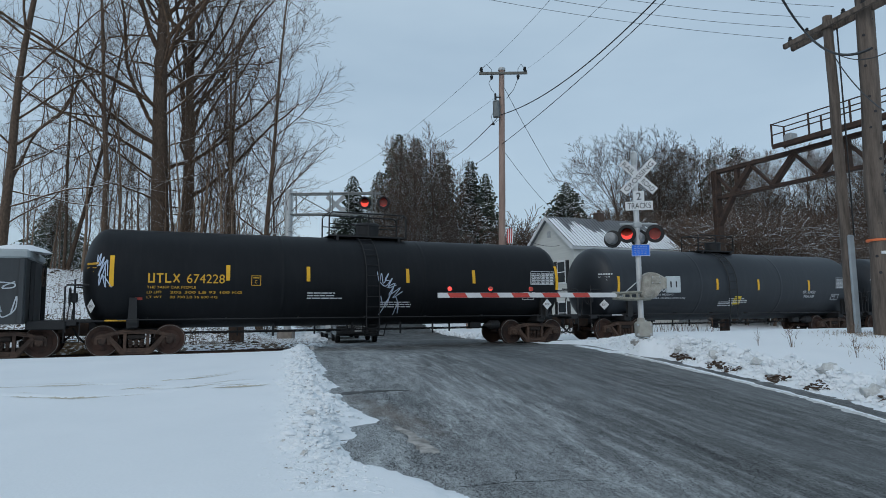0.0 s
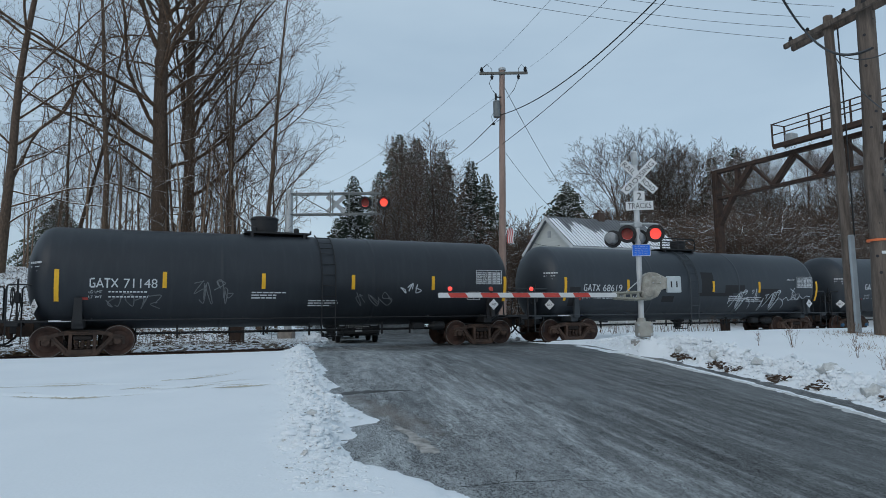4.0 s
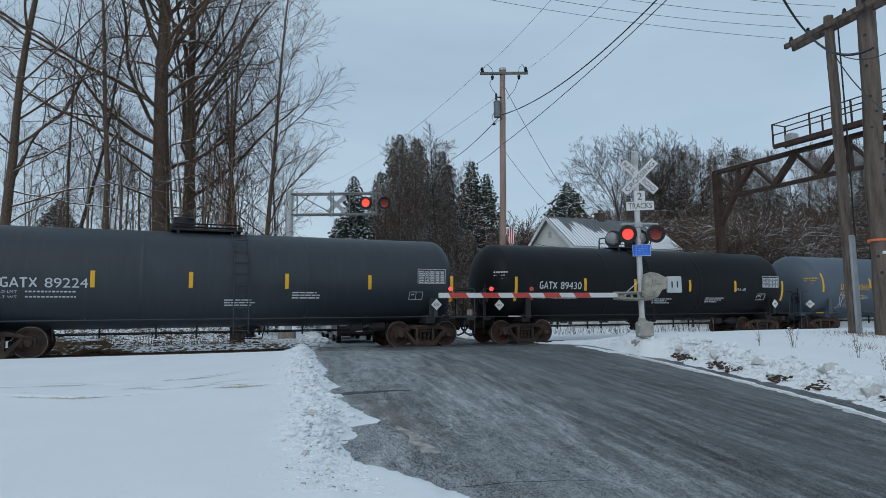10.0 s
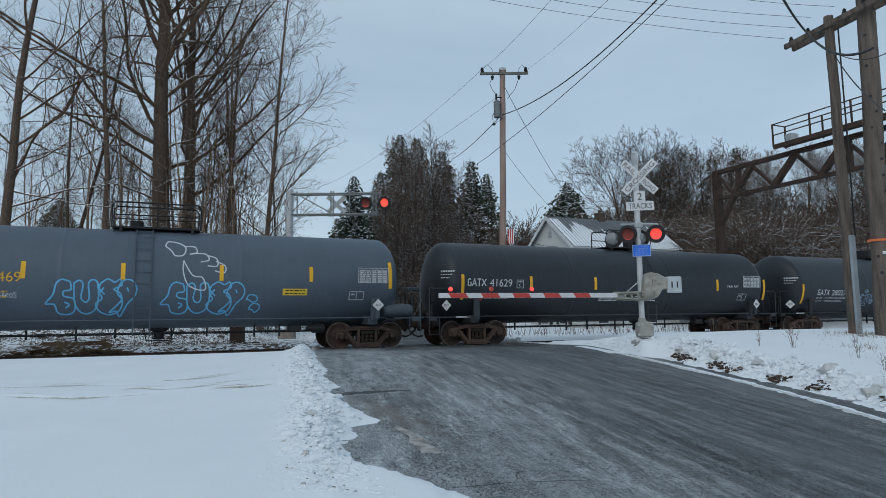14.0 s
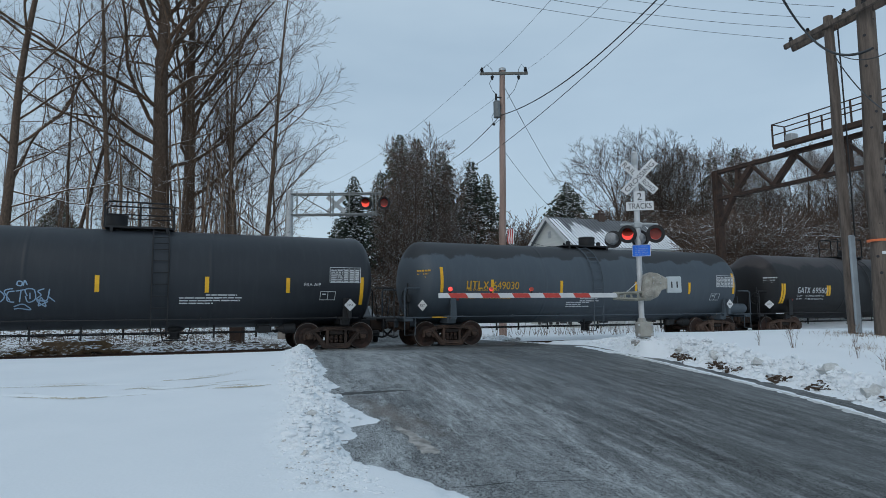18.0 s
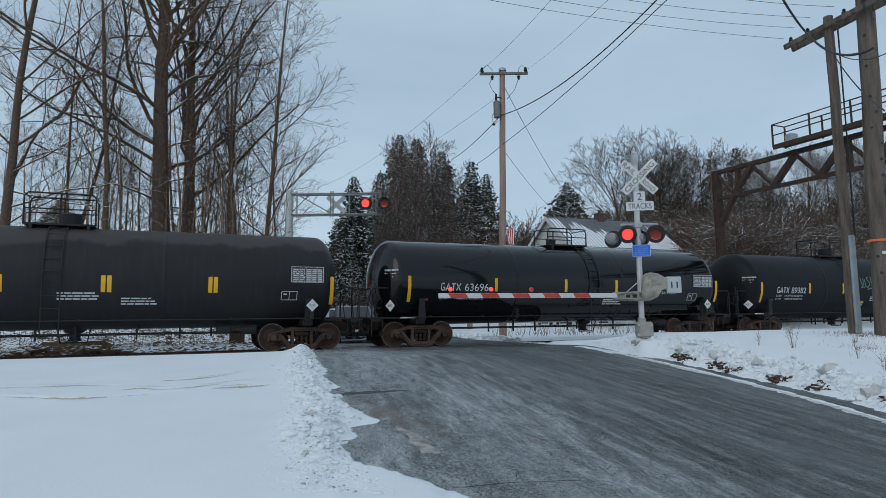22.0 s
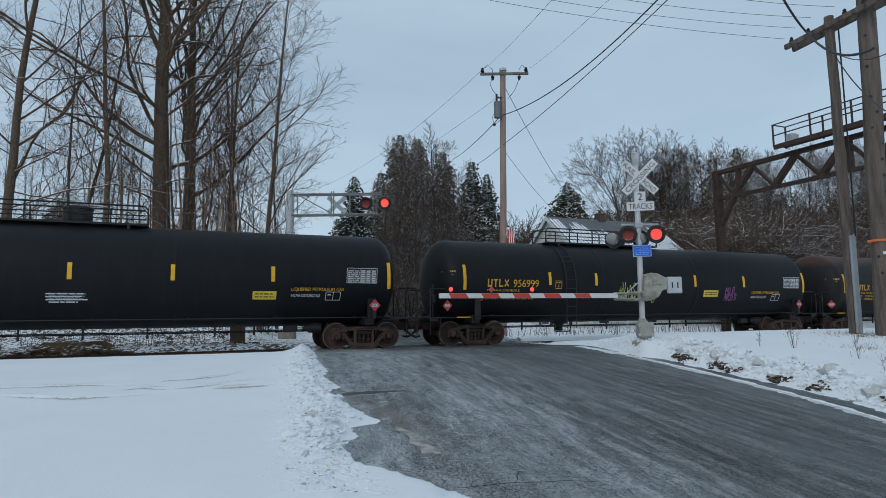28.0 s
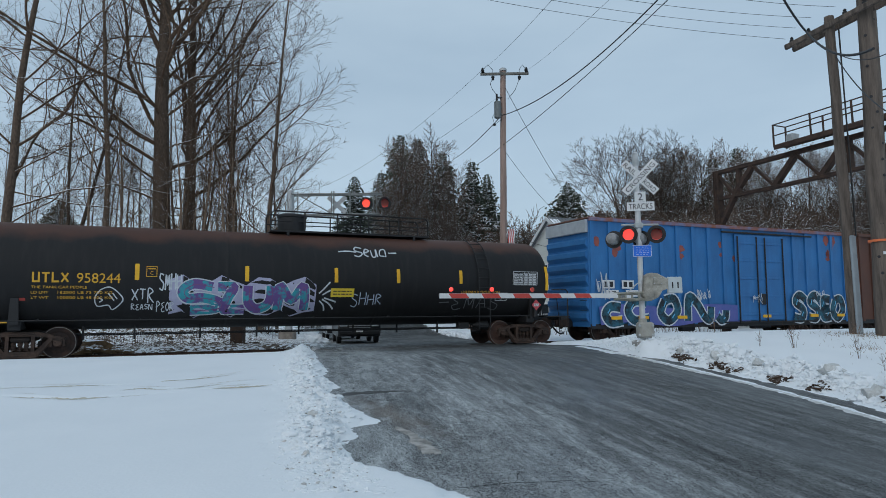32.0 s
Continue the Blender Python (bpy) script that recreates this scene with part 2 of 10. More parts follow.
ALU = mat("aluminium", (0.6, 0.61, 0.62), (0.48, 0.49, 0.5), 0.45, 0.4, scale=5, fine=60, bump=0.05)
WHITE_SHEET = mat("white_sheeting", (0.72, 0.73, 0.74), (0.62, 0.63, 0.64), 0.5, scale=4, fine=50, bump=0.02)
BLACK_PAINT = mat("black_paint", (0.02, 0.02, 0.022), (0.012, 0.012, 0.013), 0.5, scale=4, fine=50, bump=0.02)
LETTER_BLACK = mat("black_lettering", (0.02, 0.02, 0.025), (0.015, 0.015, 0.018), 0.6, bump=0)
LETTER_WHITE = mat("white_lettering", (0.62, 0.64, 0.66), (0.5, 0.52, 0.54), 0.6, scale=9, bump=0)
LETTER_YELLOW = mat("yellow_lettering", (0.75, 0.42, 0.03), (0.6, 0.33, 0.03), 0.6, scale=9, bump=0)
YELLOW_TAPE = mat("yellow_reflector", (0.86, 0.47, 0.015), (0.7, 0.37, 0.015), 0.45, scale=6, bump=0)
RED_SHEET = mat("red_sheeting", (0.62, 0.07, 0.05), (0.5, 0.05, 0.04), 0.45, scale=6, bump=0)
BLUE_SHEET = mat("blue_sheeting", (0.008, 0.17, 0.78), (0.008, 0.14, 0.66), 0.45, scale=6, bump=0)
LENS_RED = mat("dark_red_lens", (0.5, 0.07, 0.045), (0.36, 0.045, 0.03), 0.25, scale=14, fine=90, bump=0.3)
GLOW_RED = mat("lit_red_lens", (0.8, 0.05, 0.04), (0.7, 0.04, 0.03), 0.4, scale=10, bump=0, emit=(1.0, 0.075, 0.06, 1.15))
GLOW_AMBER = mat("lit_orange_red_lens", (0.8, 0.1, 0.04), (0.7, 0.08, 0.03), 0.4, scale=10, bump=0, emit=(1.0, 0.085, 0.06, 1.15))
HOUSE_WALL = mat("white_siding", (0.62, 0.63, 0.6), (0.54, 0.55, 0.53), 0.7, scale=1.5, fine=30, bump=0.05, stretch=(0.2, 0.2, 6))
ROOF_METAL = mat("metal_roof", (0.2, 0.21, 0.22), (0.14, 0.15, 0.16), 0.5, 0.3, scale=1.5, fine=20, bump=0.05)
DARK_GLASS = mat("window_glass", (0.03, 0.035, 0.04), (0.02, 0.025, 0.03), 0.08, scale=1, bump=0)
MUD = mat("mud", (0.085, 0.052, 0.033), (0.04, 0.026, 0.018), 0.9, scale=5, fine=50, bump=0.9, snow=0.98)
DRY_GRASS = mat("dry_grass", (0.3, 0.2, 0.1), (0.16, 0.1, 0.055), 0.9, scale=5, fine=50, bump=0, rand=0.3)
GREY_BOX = mat("grey_mechanism_paint", (0.42, 0.41, 0.37), (0.3, 0.29, 0.26), 0.6, 0.1, scale=6, fine=50, bump=0.2)
WIRE = mat("black_wire", (0.03, 0.03, 0.032), (0.02, 0.02, 0.022), 0.6, bump=0)
BRICK = mat("chimney_brick", (0.12, 0.08, 0.065), (0.07, 0.05, 0.042), 0.85, scale=6, fine=40, bump=0.4)


# ---- mesh building ----
class Geo:
    """Collects vertices and faces for one mesh."""

    def __init__(self):
        self.v, self.f = [], []

    def add(self, verts, faces):
        k = len(self.v)
        self.v.extend(tuple(p) for p in verts)
        self.f.extend(tuple(i + k for i in f) for f in faces)
        return self

    def box(self, c, s, bevel=0.0, m=None):
        """A box of size s at c with chamfered edges along its longest axis; m turns it about c."""
        x, y, z = (k / 2 for k in s)
        b = min(bevel, 0.45 * min(s))
        if b > 0:
            ring = [(-x + b, -y), (x - b, -y), (x, -y + b), (x, y - b), (x - b, y), (-x + b, y), (-x, y - b), (-x, -y + b)]
            inner = [(px * (x - b) / x, py * (y - b) / y) for px, py in ring]
            vs = [(*p, -z) for p in inner] + [(*p, -z + b) for p in ring] + [(*p, z - b) for p in ring] + [(*p, z) for p in inner]
            fs = [tuple(range(7, -1, -1)), tuple(range(24, 32))]
            fs += [(l * 8 + i, l * 8 + (i + 1) % 8, l * 8 + 8 + (i + 1) % 8, l * 8 + 8 + i) for l in range(3) for i in range(8)]
        else:
            vs = [(i, j, k) for k in (-z, z) for j in (-y, y) for i in (-x, x)]
            fs = [(0, 2, 3, 1), (4, 5, 7, 6), (0, 1, 5, 4), (2, 6, 7, 3), (0, 4, 6, 2), (1, 3, 7, 5)]
        if m is not None:
            vs = [m @ Vector(p) for p in vs]
        return self.add([(p[0] + c[0], p[1] + c[1], p[2] + c[2]) for p in vs], fs)

    def tube(self, pts, radii, sides=8, caps=True):
        """A tapered tube along points."""
        pts = [Vector(p) for p in pts]
        if not isinstance(radii, (list, tuple)):
            radii = [radii] * len(pts)
        vs, n = [], len(pts)
        side = None
        for i, p in enumerate(pts):
            d = (pts[min(i + 1, n - 1)] - pts[max(i - 1, 0)]).normalized()
            if side is None:
                side = d.cross(Vector((0, 0, 1)) if abs(d.z) < 0.9 else Vector((1, 0, 0))).normalized()
            else:
                side = (side - d * side.dot(d)).normalized()
            up = d.cross(side)
            for k in range(sides):
                a = 2 * math.pi * k / sides
                vs.append(p + (side * math.cos(a) + up * math.sin(a)) * radii[i])
        fs = [(i * sides + k, i * sides + (k + 1) % sides, (i + 1) * sides + (k + 1) % sides, (i + 1) * sides + k)
              for i in range(n - 1) for k in range(sides)]
        if caps:
            fs += [tuple(range(sides - 1, -1, -1)), tuple(range((n - 1) * sides, n * sides))]
        return self.add(vs, fs)

    def lathe(self, prof, sides=24, origin=(0, 0, 0), axis="Z", ring=False):
        """A body of revolution from (radius, height) rows."""
        vs, fs = [], []
        for r, h in prof:
            for k in range(sides):
                a = 2 * math.pi * k / sides
                c, s = r * math.cos(a), r * math.sin(a)
                p = {"Z": (c, s, h), "Y": (s, h, c), "X": (h, c, s)}[axis]
                vs.append((p[0] + origin[0], p[1] + origin[1], p[2] + origin[2]))
        n = len(prof)
        fs = [(i * sides + k, i * sides + (k + 1) % sides, (i + 1) * sides + (k + 1) % sides, (i + 1) * sides + k)
              for i in range(n - 1) for k in range(sides)]
        if ring:
            fs += [((n - 1) * sides + k, (n - 1) * sides + (k + 1) % sides, (k + 1) % sides, k) for k in range(sides)]
        else:
            fs += [tuple(range(sides - 1, -1, -1)), tuple(range((n - 1) * sides, n * sides))]
        return self.add(vs, fs)

    def prism(self, outline, y0, y1):
        """An outline of (x, z) rows drawn out from y0 to y1."""
        n = len(outline)
        vs = [(x, y0, z) for x, z in outline] + [(x, y1, z) for x, z in outline]
        fs = [tuple(range(n)), tuple(range(2 * n - 1, n - 1, -1))]
        fs += [(i, i + n, (i + 1) % n + n, (i + 1) % n) for i in range(n)]
        return self.add(vs, fs)

    def mesh(self, name, material, smooth=False):
        me = bpy.data.meshes.new(name)
        me.from_pydata(self.v, [], self.f)
        for m in material if isinstance(material, (list, tuple)) else [material]:
            me.materials.append(m)
        if smooth:
            me.polygons.foreach_set("use_smooth", [True] * len(me.polygons))
            me.set_sharp_from_angle(angle=radians(40))
        me.update()
        return me


def part(name, geo, material, parent, label="", at=None, smooth=False):
    """One mesh object under a thing or part; geo is a Geo or a mesh to share."""
    me = geo.mesh(name, material, smooth) if isinstance(geo, Geo) else geo
    ob = new(name, me)
    ob.parent = parent
    if at is not None:
        ob.matrix_basis = at
    if label:
        ob["label"] = label
    return ob


def thing(name, label, category, at=None, group="", kind="", mesh=None):
    ob = new(name, mesh)
    if at is not None:
        ob.matrix_basis = at
    return tagged(ob, label, category, group, kind)


def letters(body, size, material, depth=0.002, width=None):
    """Lettering as a flat mesh in the xz plane, facing -y, its left end at the origin; width squeezes it to that length."""
    cu = bpy.data.curves.new("lettering", "FONT")
    cu.body, cu.size, cu.extrude = body, size, depth
    tmp = bpy.data.objects.new("lettering", cu)
    me = bpy.data.meshes.new_from_object(tmp)
    bpy.data.objects.remove(tmp)
    bpy.data.curves.remove(cu)
    me.transform(Matrix.Rotation(radians(90), 4, "X"))
    xs = [v.co.x for v in me.vertices]
    if xs:
        x0 = min(xs)
        k = width / max(max(xs) - x0, 1e-6) if width else 1.0
        for v in me.vertices:
            v.co.x = (v.co.x - x0) * k
    me.materials.clear()
    me.materials.append(material)
    return me


# ---- the lie of the land ----
TRACK_TURN = math.degrees(math.atan2(U.y, U.x))
TRACK_Q = 23.05


def on_track(s, q=0.0, z=0.0):
    """The place s metres along the track, q metres beyond its centre line."""
    p = N * (TRACK_Q + q) + U * s
    return Vector((p.x, p.y, z))


def step(a, b, t):
    k = np.clip((np.asarray(t, float) - a) / (b - a), 0, 1)
    return k * k * (3 - 2 * k)


def profile(q):
    """The road's height by its distance from the camera across the track's line."""
    return -0.6 + 0.72 * step(-1, 15.5, q) - 0.123 * step(16, 21.5, q)


def rise(x, y):
    """The ground climbs gently beyond the crossing."""
    return 0.95 * step(39, 62, y) * step(-14, -9, x)


LEFT_Y = [-20, 0, 3, 5.14, 5.45, 5.72, 5.87, 6.14, 6.53, 6.86, 6.97, 7.46, 7.64, 7.83, 8.37, 8.95, 9.6, 10.23, 11.41, 12.21, 13.95, 16.4, 22.8, 28, 34, 42, 55, 80, 140]
LEFT_X = [3.0, 2.0, 0.9, 0.17, -0.08, -0.44, -0.75, -0.89, -1.01, -1.07, -0.9, -1.03, -0.88, -0.73, -1.05, -1.43, -1.8, -1.63, -2.16, -2.14, -2.72, -3.25, -4.4, -5.0, -6.2, -8, -11, -17, -34]
# the crest that the plough threw up beside the road
CREST_Y = [0, 4.6, 5.3, 6.86, 8, 9.5, 11.4, 13.9, 16.4, 20, 30]
CREST_X = [1.2, -0.7, -0.97, -1.36, -1.55, -1.95, -2.45, -2.98, -3.55, -4.35, -5.6]
RIGHT_Y = [-20, 0, 5, 8.2, 9.8, 11.6, 13.2, 15.7, 20, 25, 28, 32, 45, 60, 80, 140]
RIGHT_X = [6.5, 5.6, 5.5, 5.46, 5.4, 5.05, 4.68, 4.45, 4.3, 3.6, 2.6, 1.3, -0.6, -2.8, -7.5, -24]


def outside(x, y):
    """Metres outside the road's edge; negative on the road; and whether that edge is the left one."""
    l, r = np.interp(y, LEFT_Y, LEFT_X) - x, x - np.interp(y, RIGHT_Y, RIGHT_X)
    return np.maximum(l, r), l > r


RUTS = [[(-5.9, 8.5), (-5.25, 8.42), (-4.76, 8.33), (-4.53, 8.46), (-4.15, 8.69), (-3.53, 9.15)], [(-6.6, 9.0), (-5.32, 9.38), (-5.1, 9.5), (-4.69, 9.58)],
        [(-4.5, 9.03), (-4.33, 9.24), (-3.89, 9.32), (-3.51, 9.6), (-3.28, 9.89), (-3.0, 10.1)], [(-4.53, 9.76), (-4.29, 10.07), (-3.96, 10.34), (-3.73, 10.55), (-3.53, 10.91), (-3.41, 11.64)],
        [(-3.5, 9.3), (-3.04, 9.53), (-2.57, 9.79)]]
NOISE_TABLES = {}


def rough_noise(x, y, scale, seed):
    """Cheap smooth value noise."""
    if seed not in NOISE_TABLES:
        NOISE_TABLES[seed] = np.random.RandomState(seed).rand(64, 64)
    tab = NOISE_TABLES[seed]
    xs, ys = x * scale + 1000, y * scale + 1000
    xi, yi = np.floor(xs).astype(int), np.floor(ys).astype(int)
    fx, fy = xs - xi, ys - yi
    fx, fy = fx * fx * (3 - 2 * fx), fy * fy * (3 - 2 * fy)
    g = lambda i, j: tab[i % 64, j % 64]
    return (g(xi, yi) * (1 - fx) + g(xi + 1, yi) * fx) * (1 - fy) + (g(xi, yi + 1) * (1 - fx) + g(xi + 1, yi + 1) * fx) * fy


def land(x, y):
    """The snow's height."""
    x, y = np.asarray(x, float), np.asarray(y, float)
    q = N.x * x + N.y * y
    d, left = outside(x, y)
    fine = rough_noise(x, y, 5.0, 1) * 0.5 + rough_noise(x, y, 13.0, 2) * 0.3 + rough_noise(x, y, 30.0, 7) * 0.2 - 0.5
    d = d + fine * 0.28 - np.where(left, 0.0, 0.42 * step(16.5, 14.0, y) * step(3, 7, y))
    z = profile(q)
    z = z + np.where(d < 0, np.maximum(-0.12, d * 0.5), 0.10 * step(0, 0.35, d))
    near = np.where(left, step(30, 16, y), step(17.0, 13.5, y))
    lump = 0.5 + 1.1 * rough_noise(x, y, 2.3, 3) + fine * 1.5
    crumb = rough_noise(x, y, 9.0, 11) * 0.45 + rough_noise(x, y, 17.0, 12) * 0.45 + rough_noise(x, y, 34.0, 13) * 0.3 - 0.5
    ridge = np.exp(-((x - np.interp(y, CREST_Y, CREST_X)) / 0.3) ** 2)
    low = 0.25 + 0.75 * step(5.2, 7.0, y)
    z += near * np.where(left, 0.06 * low * ridge * step(0.0, 0.12, d), 0.15 * np.exp(-((d - 0.75) / 0.3) ** 2)) * lump * (d > 0)
    z += near * np.where(left, low * ridge * step(0.0, 0.12, d), np.exp(-((d - 0.7) / 0.35) ** 2)) * crumb * 0.2 * (d > 0)
    # shallow ruts across the smooth snow
    for pts in RUTS:
        off = y - np.interp(x, [p[0] for p in pts], [p[1] for p in pts])
        inside = step(pts[0][0] - 0.3, pts[0][0] + 0.3, x) * step(pts[-1][0] + 0.3, pts[-1][0] - 0.3, x)
        z += inside * (-0.018 * np.exp(-(off / 0.04) ** 2) + 0.007 * np.exp(-((off - 0.12) / 0.06) ** 2)) * (0.3 + 1.2 * rough_noise(x, y, 1.7, 15))
    raised = np.where(left, 0.0, (0.08 + 0.28 * step(11.5, 16.5, y)) * step(0.1, 1.0, d)) * step(4, 10, q) * step(18.5, 12.5, q)
    z += raised
    pad = np.exp(-(np.hypot(x - 4.9, y - 16.0) / 0.75) ** 4) * step(0.0, 0.3, x - np.interp(y, RIGHT_Y, RIGHT_X))
    z = z * (1 - pad) + pad * (0.42 + 0.16 * fine)
    z -= 0.085 * step(16.5, 20, q) * step(23, 21.5, q) * left * (d > 0)
    bed = step(20.6, 21.6, q) * step(26.2, 25.0, q)
    z = np.where(d > 0.2, z * (1 - bed) + bed * (-0.16 + 0.05 * fine), z)
    slope_side = step(-8.0, -11.5, x + 0.28 * (y - 31)) * np.where(q > 24, 1, 0)
    z += slope_side * (4.1 * step(27.5, 44, q) + 0.25 * (rough_noise(x, y, 0.6, 4) - 0.5) * step(27, 30, q) + 0.10 * fine * step(27, 30, q))
    z += 0.05 * (rough_noise(x, y, 0.35, 5) - 0.5) * (d > 0.8)
    far = np.hypot(x, y)
    z += 14.0 * step(120, 420, far) * (0.4 + 0.6 * rough_noise(x, y, 0.008, 6))
    return z


def sheet(name, xs, ys, height, material, smooth=True):
    X, Y = np.meshgrid(xs, ys)
    Z = height(X, Y)
    w, h = len(xs), len(ys)
    me = bpy.data.meshes.new(name)
    me.vertices.add(w * h)
    me.vertices.foreach_set("co", np.stack([X, Y, Z], -1).astype(np.float32).ravel())
    a = (np.arange(h - 1)[:, None] * w + np.arange(w - 1)[None, :]).ravel()
    quads = np.stack([a, a + 1, a + 1 + w, a + w], -1).astype(np.int32)
    me.loops.add(quads.size)
    me.loops.foreach_set("vertex_index", quads.ravel())
    me.polygons.add(len(quads))
    me.polygons.foreach_set("loop_start", np.arange(0, quads.size, 4, dtype=np.int32))
    me.polygons.foreach_set("use_smooth", np.ones(len(quads), bool))
    me.materials.append(material)
    me.update()
    me.validate()
    return new(name, me)


def axis(*runs):
    out = []
    for a, b, s in runs:
        out.extend(np.arange(a, b, s))
    return np.array(out + [runs[-1][1]])


ground = sheet("ground", axis((-1500, -300, 150), (-300, -60, 20), (-60, -14, 1.0), (-14, -6, 0.16), (-6, -3.4, 0.055), (-3.4, 0.6, 0.03), (0.6, 7, 0.055), (7, 14, 0.12), (14, 60, 1.2),
                              (60, 300, 20), (300, 1500, 150)),
               axis((-1500, -100, 140), (-100, -8, 6), (-8, 3, 0.5), (3, 5, 0.06), (5, 12, 0.036), (12, 18, 0.06), (18, 30, 0.15), (30, 50, 0.4), (50, 120, 3), (120, 1500, 60)),
               lambda x, y: land(x, y) + rise(x, y), ground_material())
tagged(ground, "smooth white snow cover with ploughed lumpy edges", "ground", kind="structure")


def road_height(x, y):
    q = N.x * x + N.y * y
    d, _ = outside(x, y)
    return profile(q) + rise(x, y) - 0.02 * step(0.5, 2.0, d) - 0.25 * step(0.9, 3.0, d)


# the road as one strip that follows its own edges
rows_y = np.concatenate([np.arange(-12, 3, 1.0), np.arange(3, 30, 0.25), np.arange(30, 140, 2.0)])
rv, rf = [], []
for y in rows_y:
    l, r = float(np.interp(y, LEFT_Y, LEFT_X)) - 1.2, float(np.interp(y, RIGHT_Y, RIGHT_X)) + 1.3
    for k in range(17):
        x = l + (r - l) * k / 16
        rv.append((x, float(y), float(road_height(x, float(y)))))
for i in range(len(rows_y) - 1):
    rf += [(i * 17 + k, i * 17 + k + 1, i * 17 + k + 18, i * 17 + k + 17) for k in range(16)]
road_geo = Geo()
road_geo.add(rv, rf)
road = tagged(new("road", road_geo.mesh("road", ASPHALT, True)), "worn grey asphalt road with salt-pale streaks", "road", kind="structure")


# ---- the track ----
def rail_profile(side):
    return [(-0.07, -0.17), (0.07, -0.17), (0.07, -0.15), (0.012, -0.13), (0.012, -0.04), (0.036, -0.03), (0.036, 0.0), (-0.036, 0.0),
            (-0.036, -0.03), (-0.012, -0.04), (-0.012, -0.13), (-0.07, -0.15)]


track = thing("railway_track", "brown steel rails on snowy ballast with wooden sleepers", "track", kind="structure")
for q in (-0.755, 0.755):
    g = Geo()
    o = rail_profile(q)
    a, b = on_track(-60, q), on_track(160, q)
    vs = [(p.x + N.x * w, p.y + N.y * w, h - 0.002) for p in (a, b) for w, h in o]
    k = len(o)
    g.add(vs, [tuple(range(k)), tuple(range(2 * k - 1, k - 1, -1))] + [(i, i + k, (i + 1) % k + k, (i + 1) % k) for i in range(k)])
    part("rail", g, RAIL_STEEL, track)
sl = Geo().box((0, 0, 0), (0.22, 2.6, 0.16), 0.015).mesh("sleeper", mat("sleeper_wood", (0.09, 0.07, 0.055), (0.04, 0.032, 0.027), 0.9, snow=0.8))
turn = Matrix.Rotation(radians(TRACK_TURN), 4, "Z")
for i in range(110):
    s = -16 + i * 0.54
    p = on_track(s)
    if -4.6 < p.x < 3.4:
        continue
    part("sleeper", sl, None, track, at=Matrix.Translation((p.x, p.y, -0.225)) @ turn)


# ---- the train ----
def travelled(t):
    """Metres the train has gone by t seconds; it slows a little."""
    return 9.42 * t - 0.009 * t * t


def car_pose(s):
    p = on_track(s)
    return pose(p.x, p.y, 0.0, LEAN, 0, TRACK_TURN)


LEAN = 1.2
WHEEL_R = 0.457
TRAIN, WHEELS = [], []
SHARED = {}


def shared(key, make):
    if key not in SHARED:
        SHARED[key] = make()
    return SHARED[key]


def side_frame_geo():
    """Cast side frame: arched top chord, bearing pockets, diagonals to the spring seat, open triangles between them."""
    g = Geo()
    y0, y1 = -0.09, 0.09
    # top chord, thickest in the middle, that runs down over the bearings
    up = [(-1.12, 0.50), (-1.10, 0.60), (-1.0, 0.655), (-0.86, 0.66), (-0.66, 0.735), (-0.4, 0.785), (0.4, 0.785), (0.66, 0.735), (0.86, 0.66), (1.0, 0.655), (1.10, 0.60), (1.12, 0.50)]
    low = [(1.04, 0.50), (1.0, 0.56), (0.82, 0.56), (0.66, 0.62), (0.4, 0.655), (-0.4, 0.655), (-0.66, 0.62), (-0.82, 0.56), (-1.0, 0.56), (-1.04, 0.50)]
    g.prism((up + low)[::-1], y0, y1)
    for sx in (-1, 1):
        # diagonal from the pocket to the spring seat, column beside the springs, pedestal jaw, bearing adapter
        g.prism([(sx * 0.86, 0.60), (sx * 0.74, 0.63), (sx * 0.36, 0.22), (sx * 0.36, 0.07), (sx * 0.46, 0.08)][::sx], y0, y1)
        g.prism([(sx * 0.82, 0.57), (sx * 0.78, 0.60), (sx * 0.40, 0.17), (sx * 0.44, 0.12)][::sx], y0 - 0.045, y0 + 0.01)
        g.prism([(sx * 0.36, 0.67), (sx * 0.27, 0.67), (sx * 0.27, 0.2), (sx * 0.36, 0.2)][::sx], y0, y1)
        g.prism([(sx * 0.82, 0.58), (sx * 0.74, 0.58), (sx * 0.70, 0.36), (sx * 0.78, 0.34)][::sx], y0 * 0.8, y1 * 0.8)
        g.prism([(sx * 1.13, 0.58), (sx * 1.06, 0.58), (sx * 1.06, 0.36), (sx * 1.12, 0.36)][::sx], y0 * 0.8, y1 * 0.8)
        g.box((sx * 0.93, -0.03, 0.535), (0.25, 0.2, 0.06), 0.015)
        g.box((sx * 0.56, -0.1, 0.70), (0.12, 0.04, 0.07), 0.012)
    g.box((0, -0.1, 0.735), (0.72, 0.05, 0.05), 0.012)
    g.prism([(-0.46, 0.12), (-0.38, 0.05), (0.38, 0.05), (0.46, 0.12), (0.36, 0.225), (-0.36, 0.225)][::-1], y0 * 1.25, y1 * 1.25)
    g.box((0, -0.1, 0.125), (0.5, 0.07, 0.05), 0.012)
    return g


def spring_geo():
    prof = [(0.03, 0.24)]
    for k in range(5):
        prof += [(0.05, 0.245 + k * 0.048), (0.068, 0.258 + k * 0.048), (0.068, 0.27 + k * 0.048), (0.05, 0.283 + k * 0.048)]
    return Geo().lathe(prof + [(0.03, 0.50)], 8)


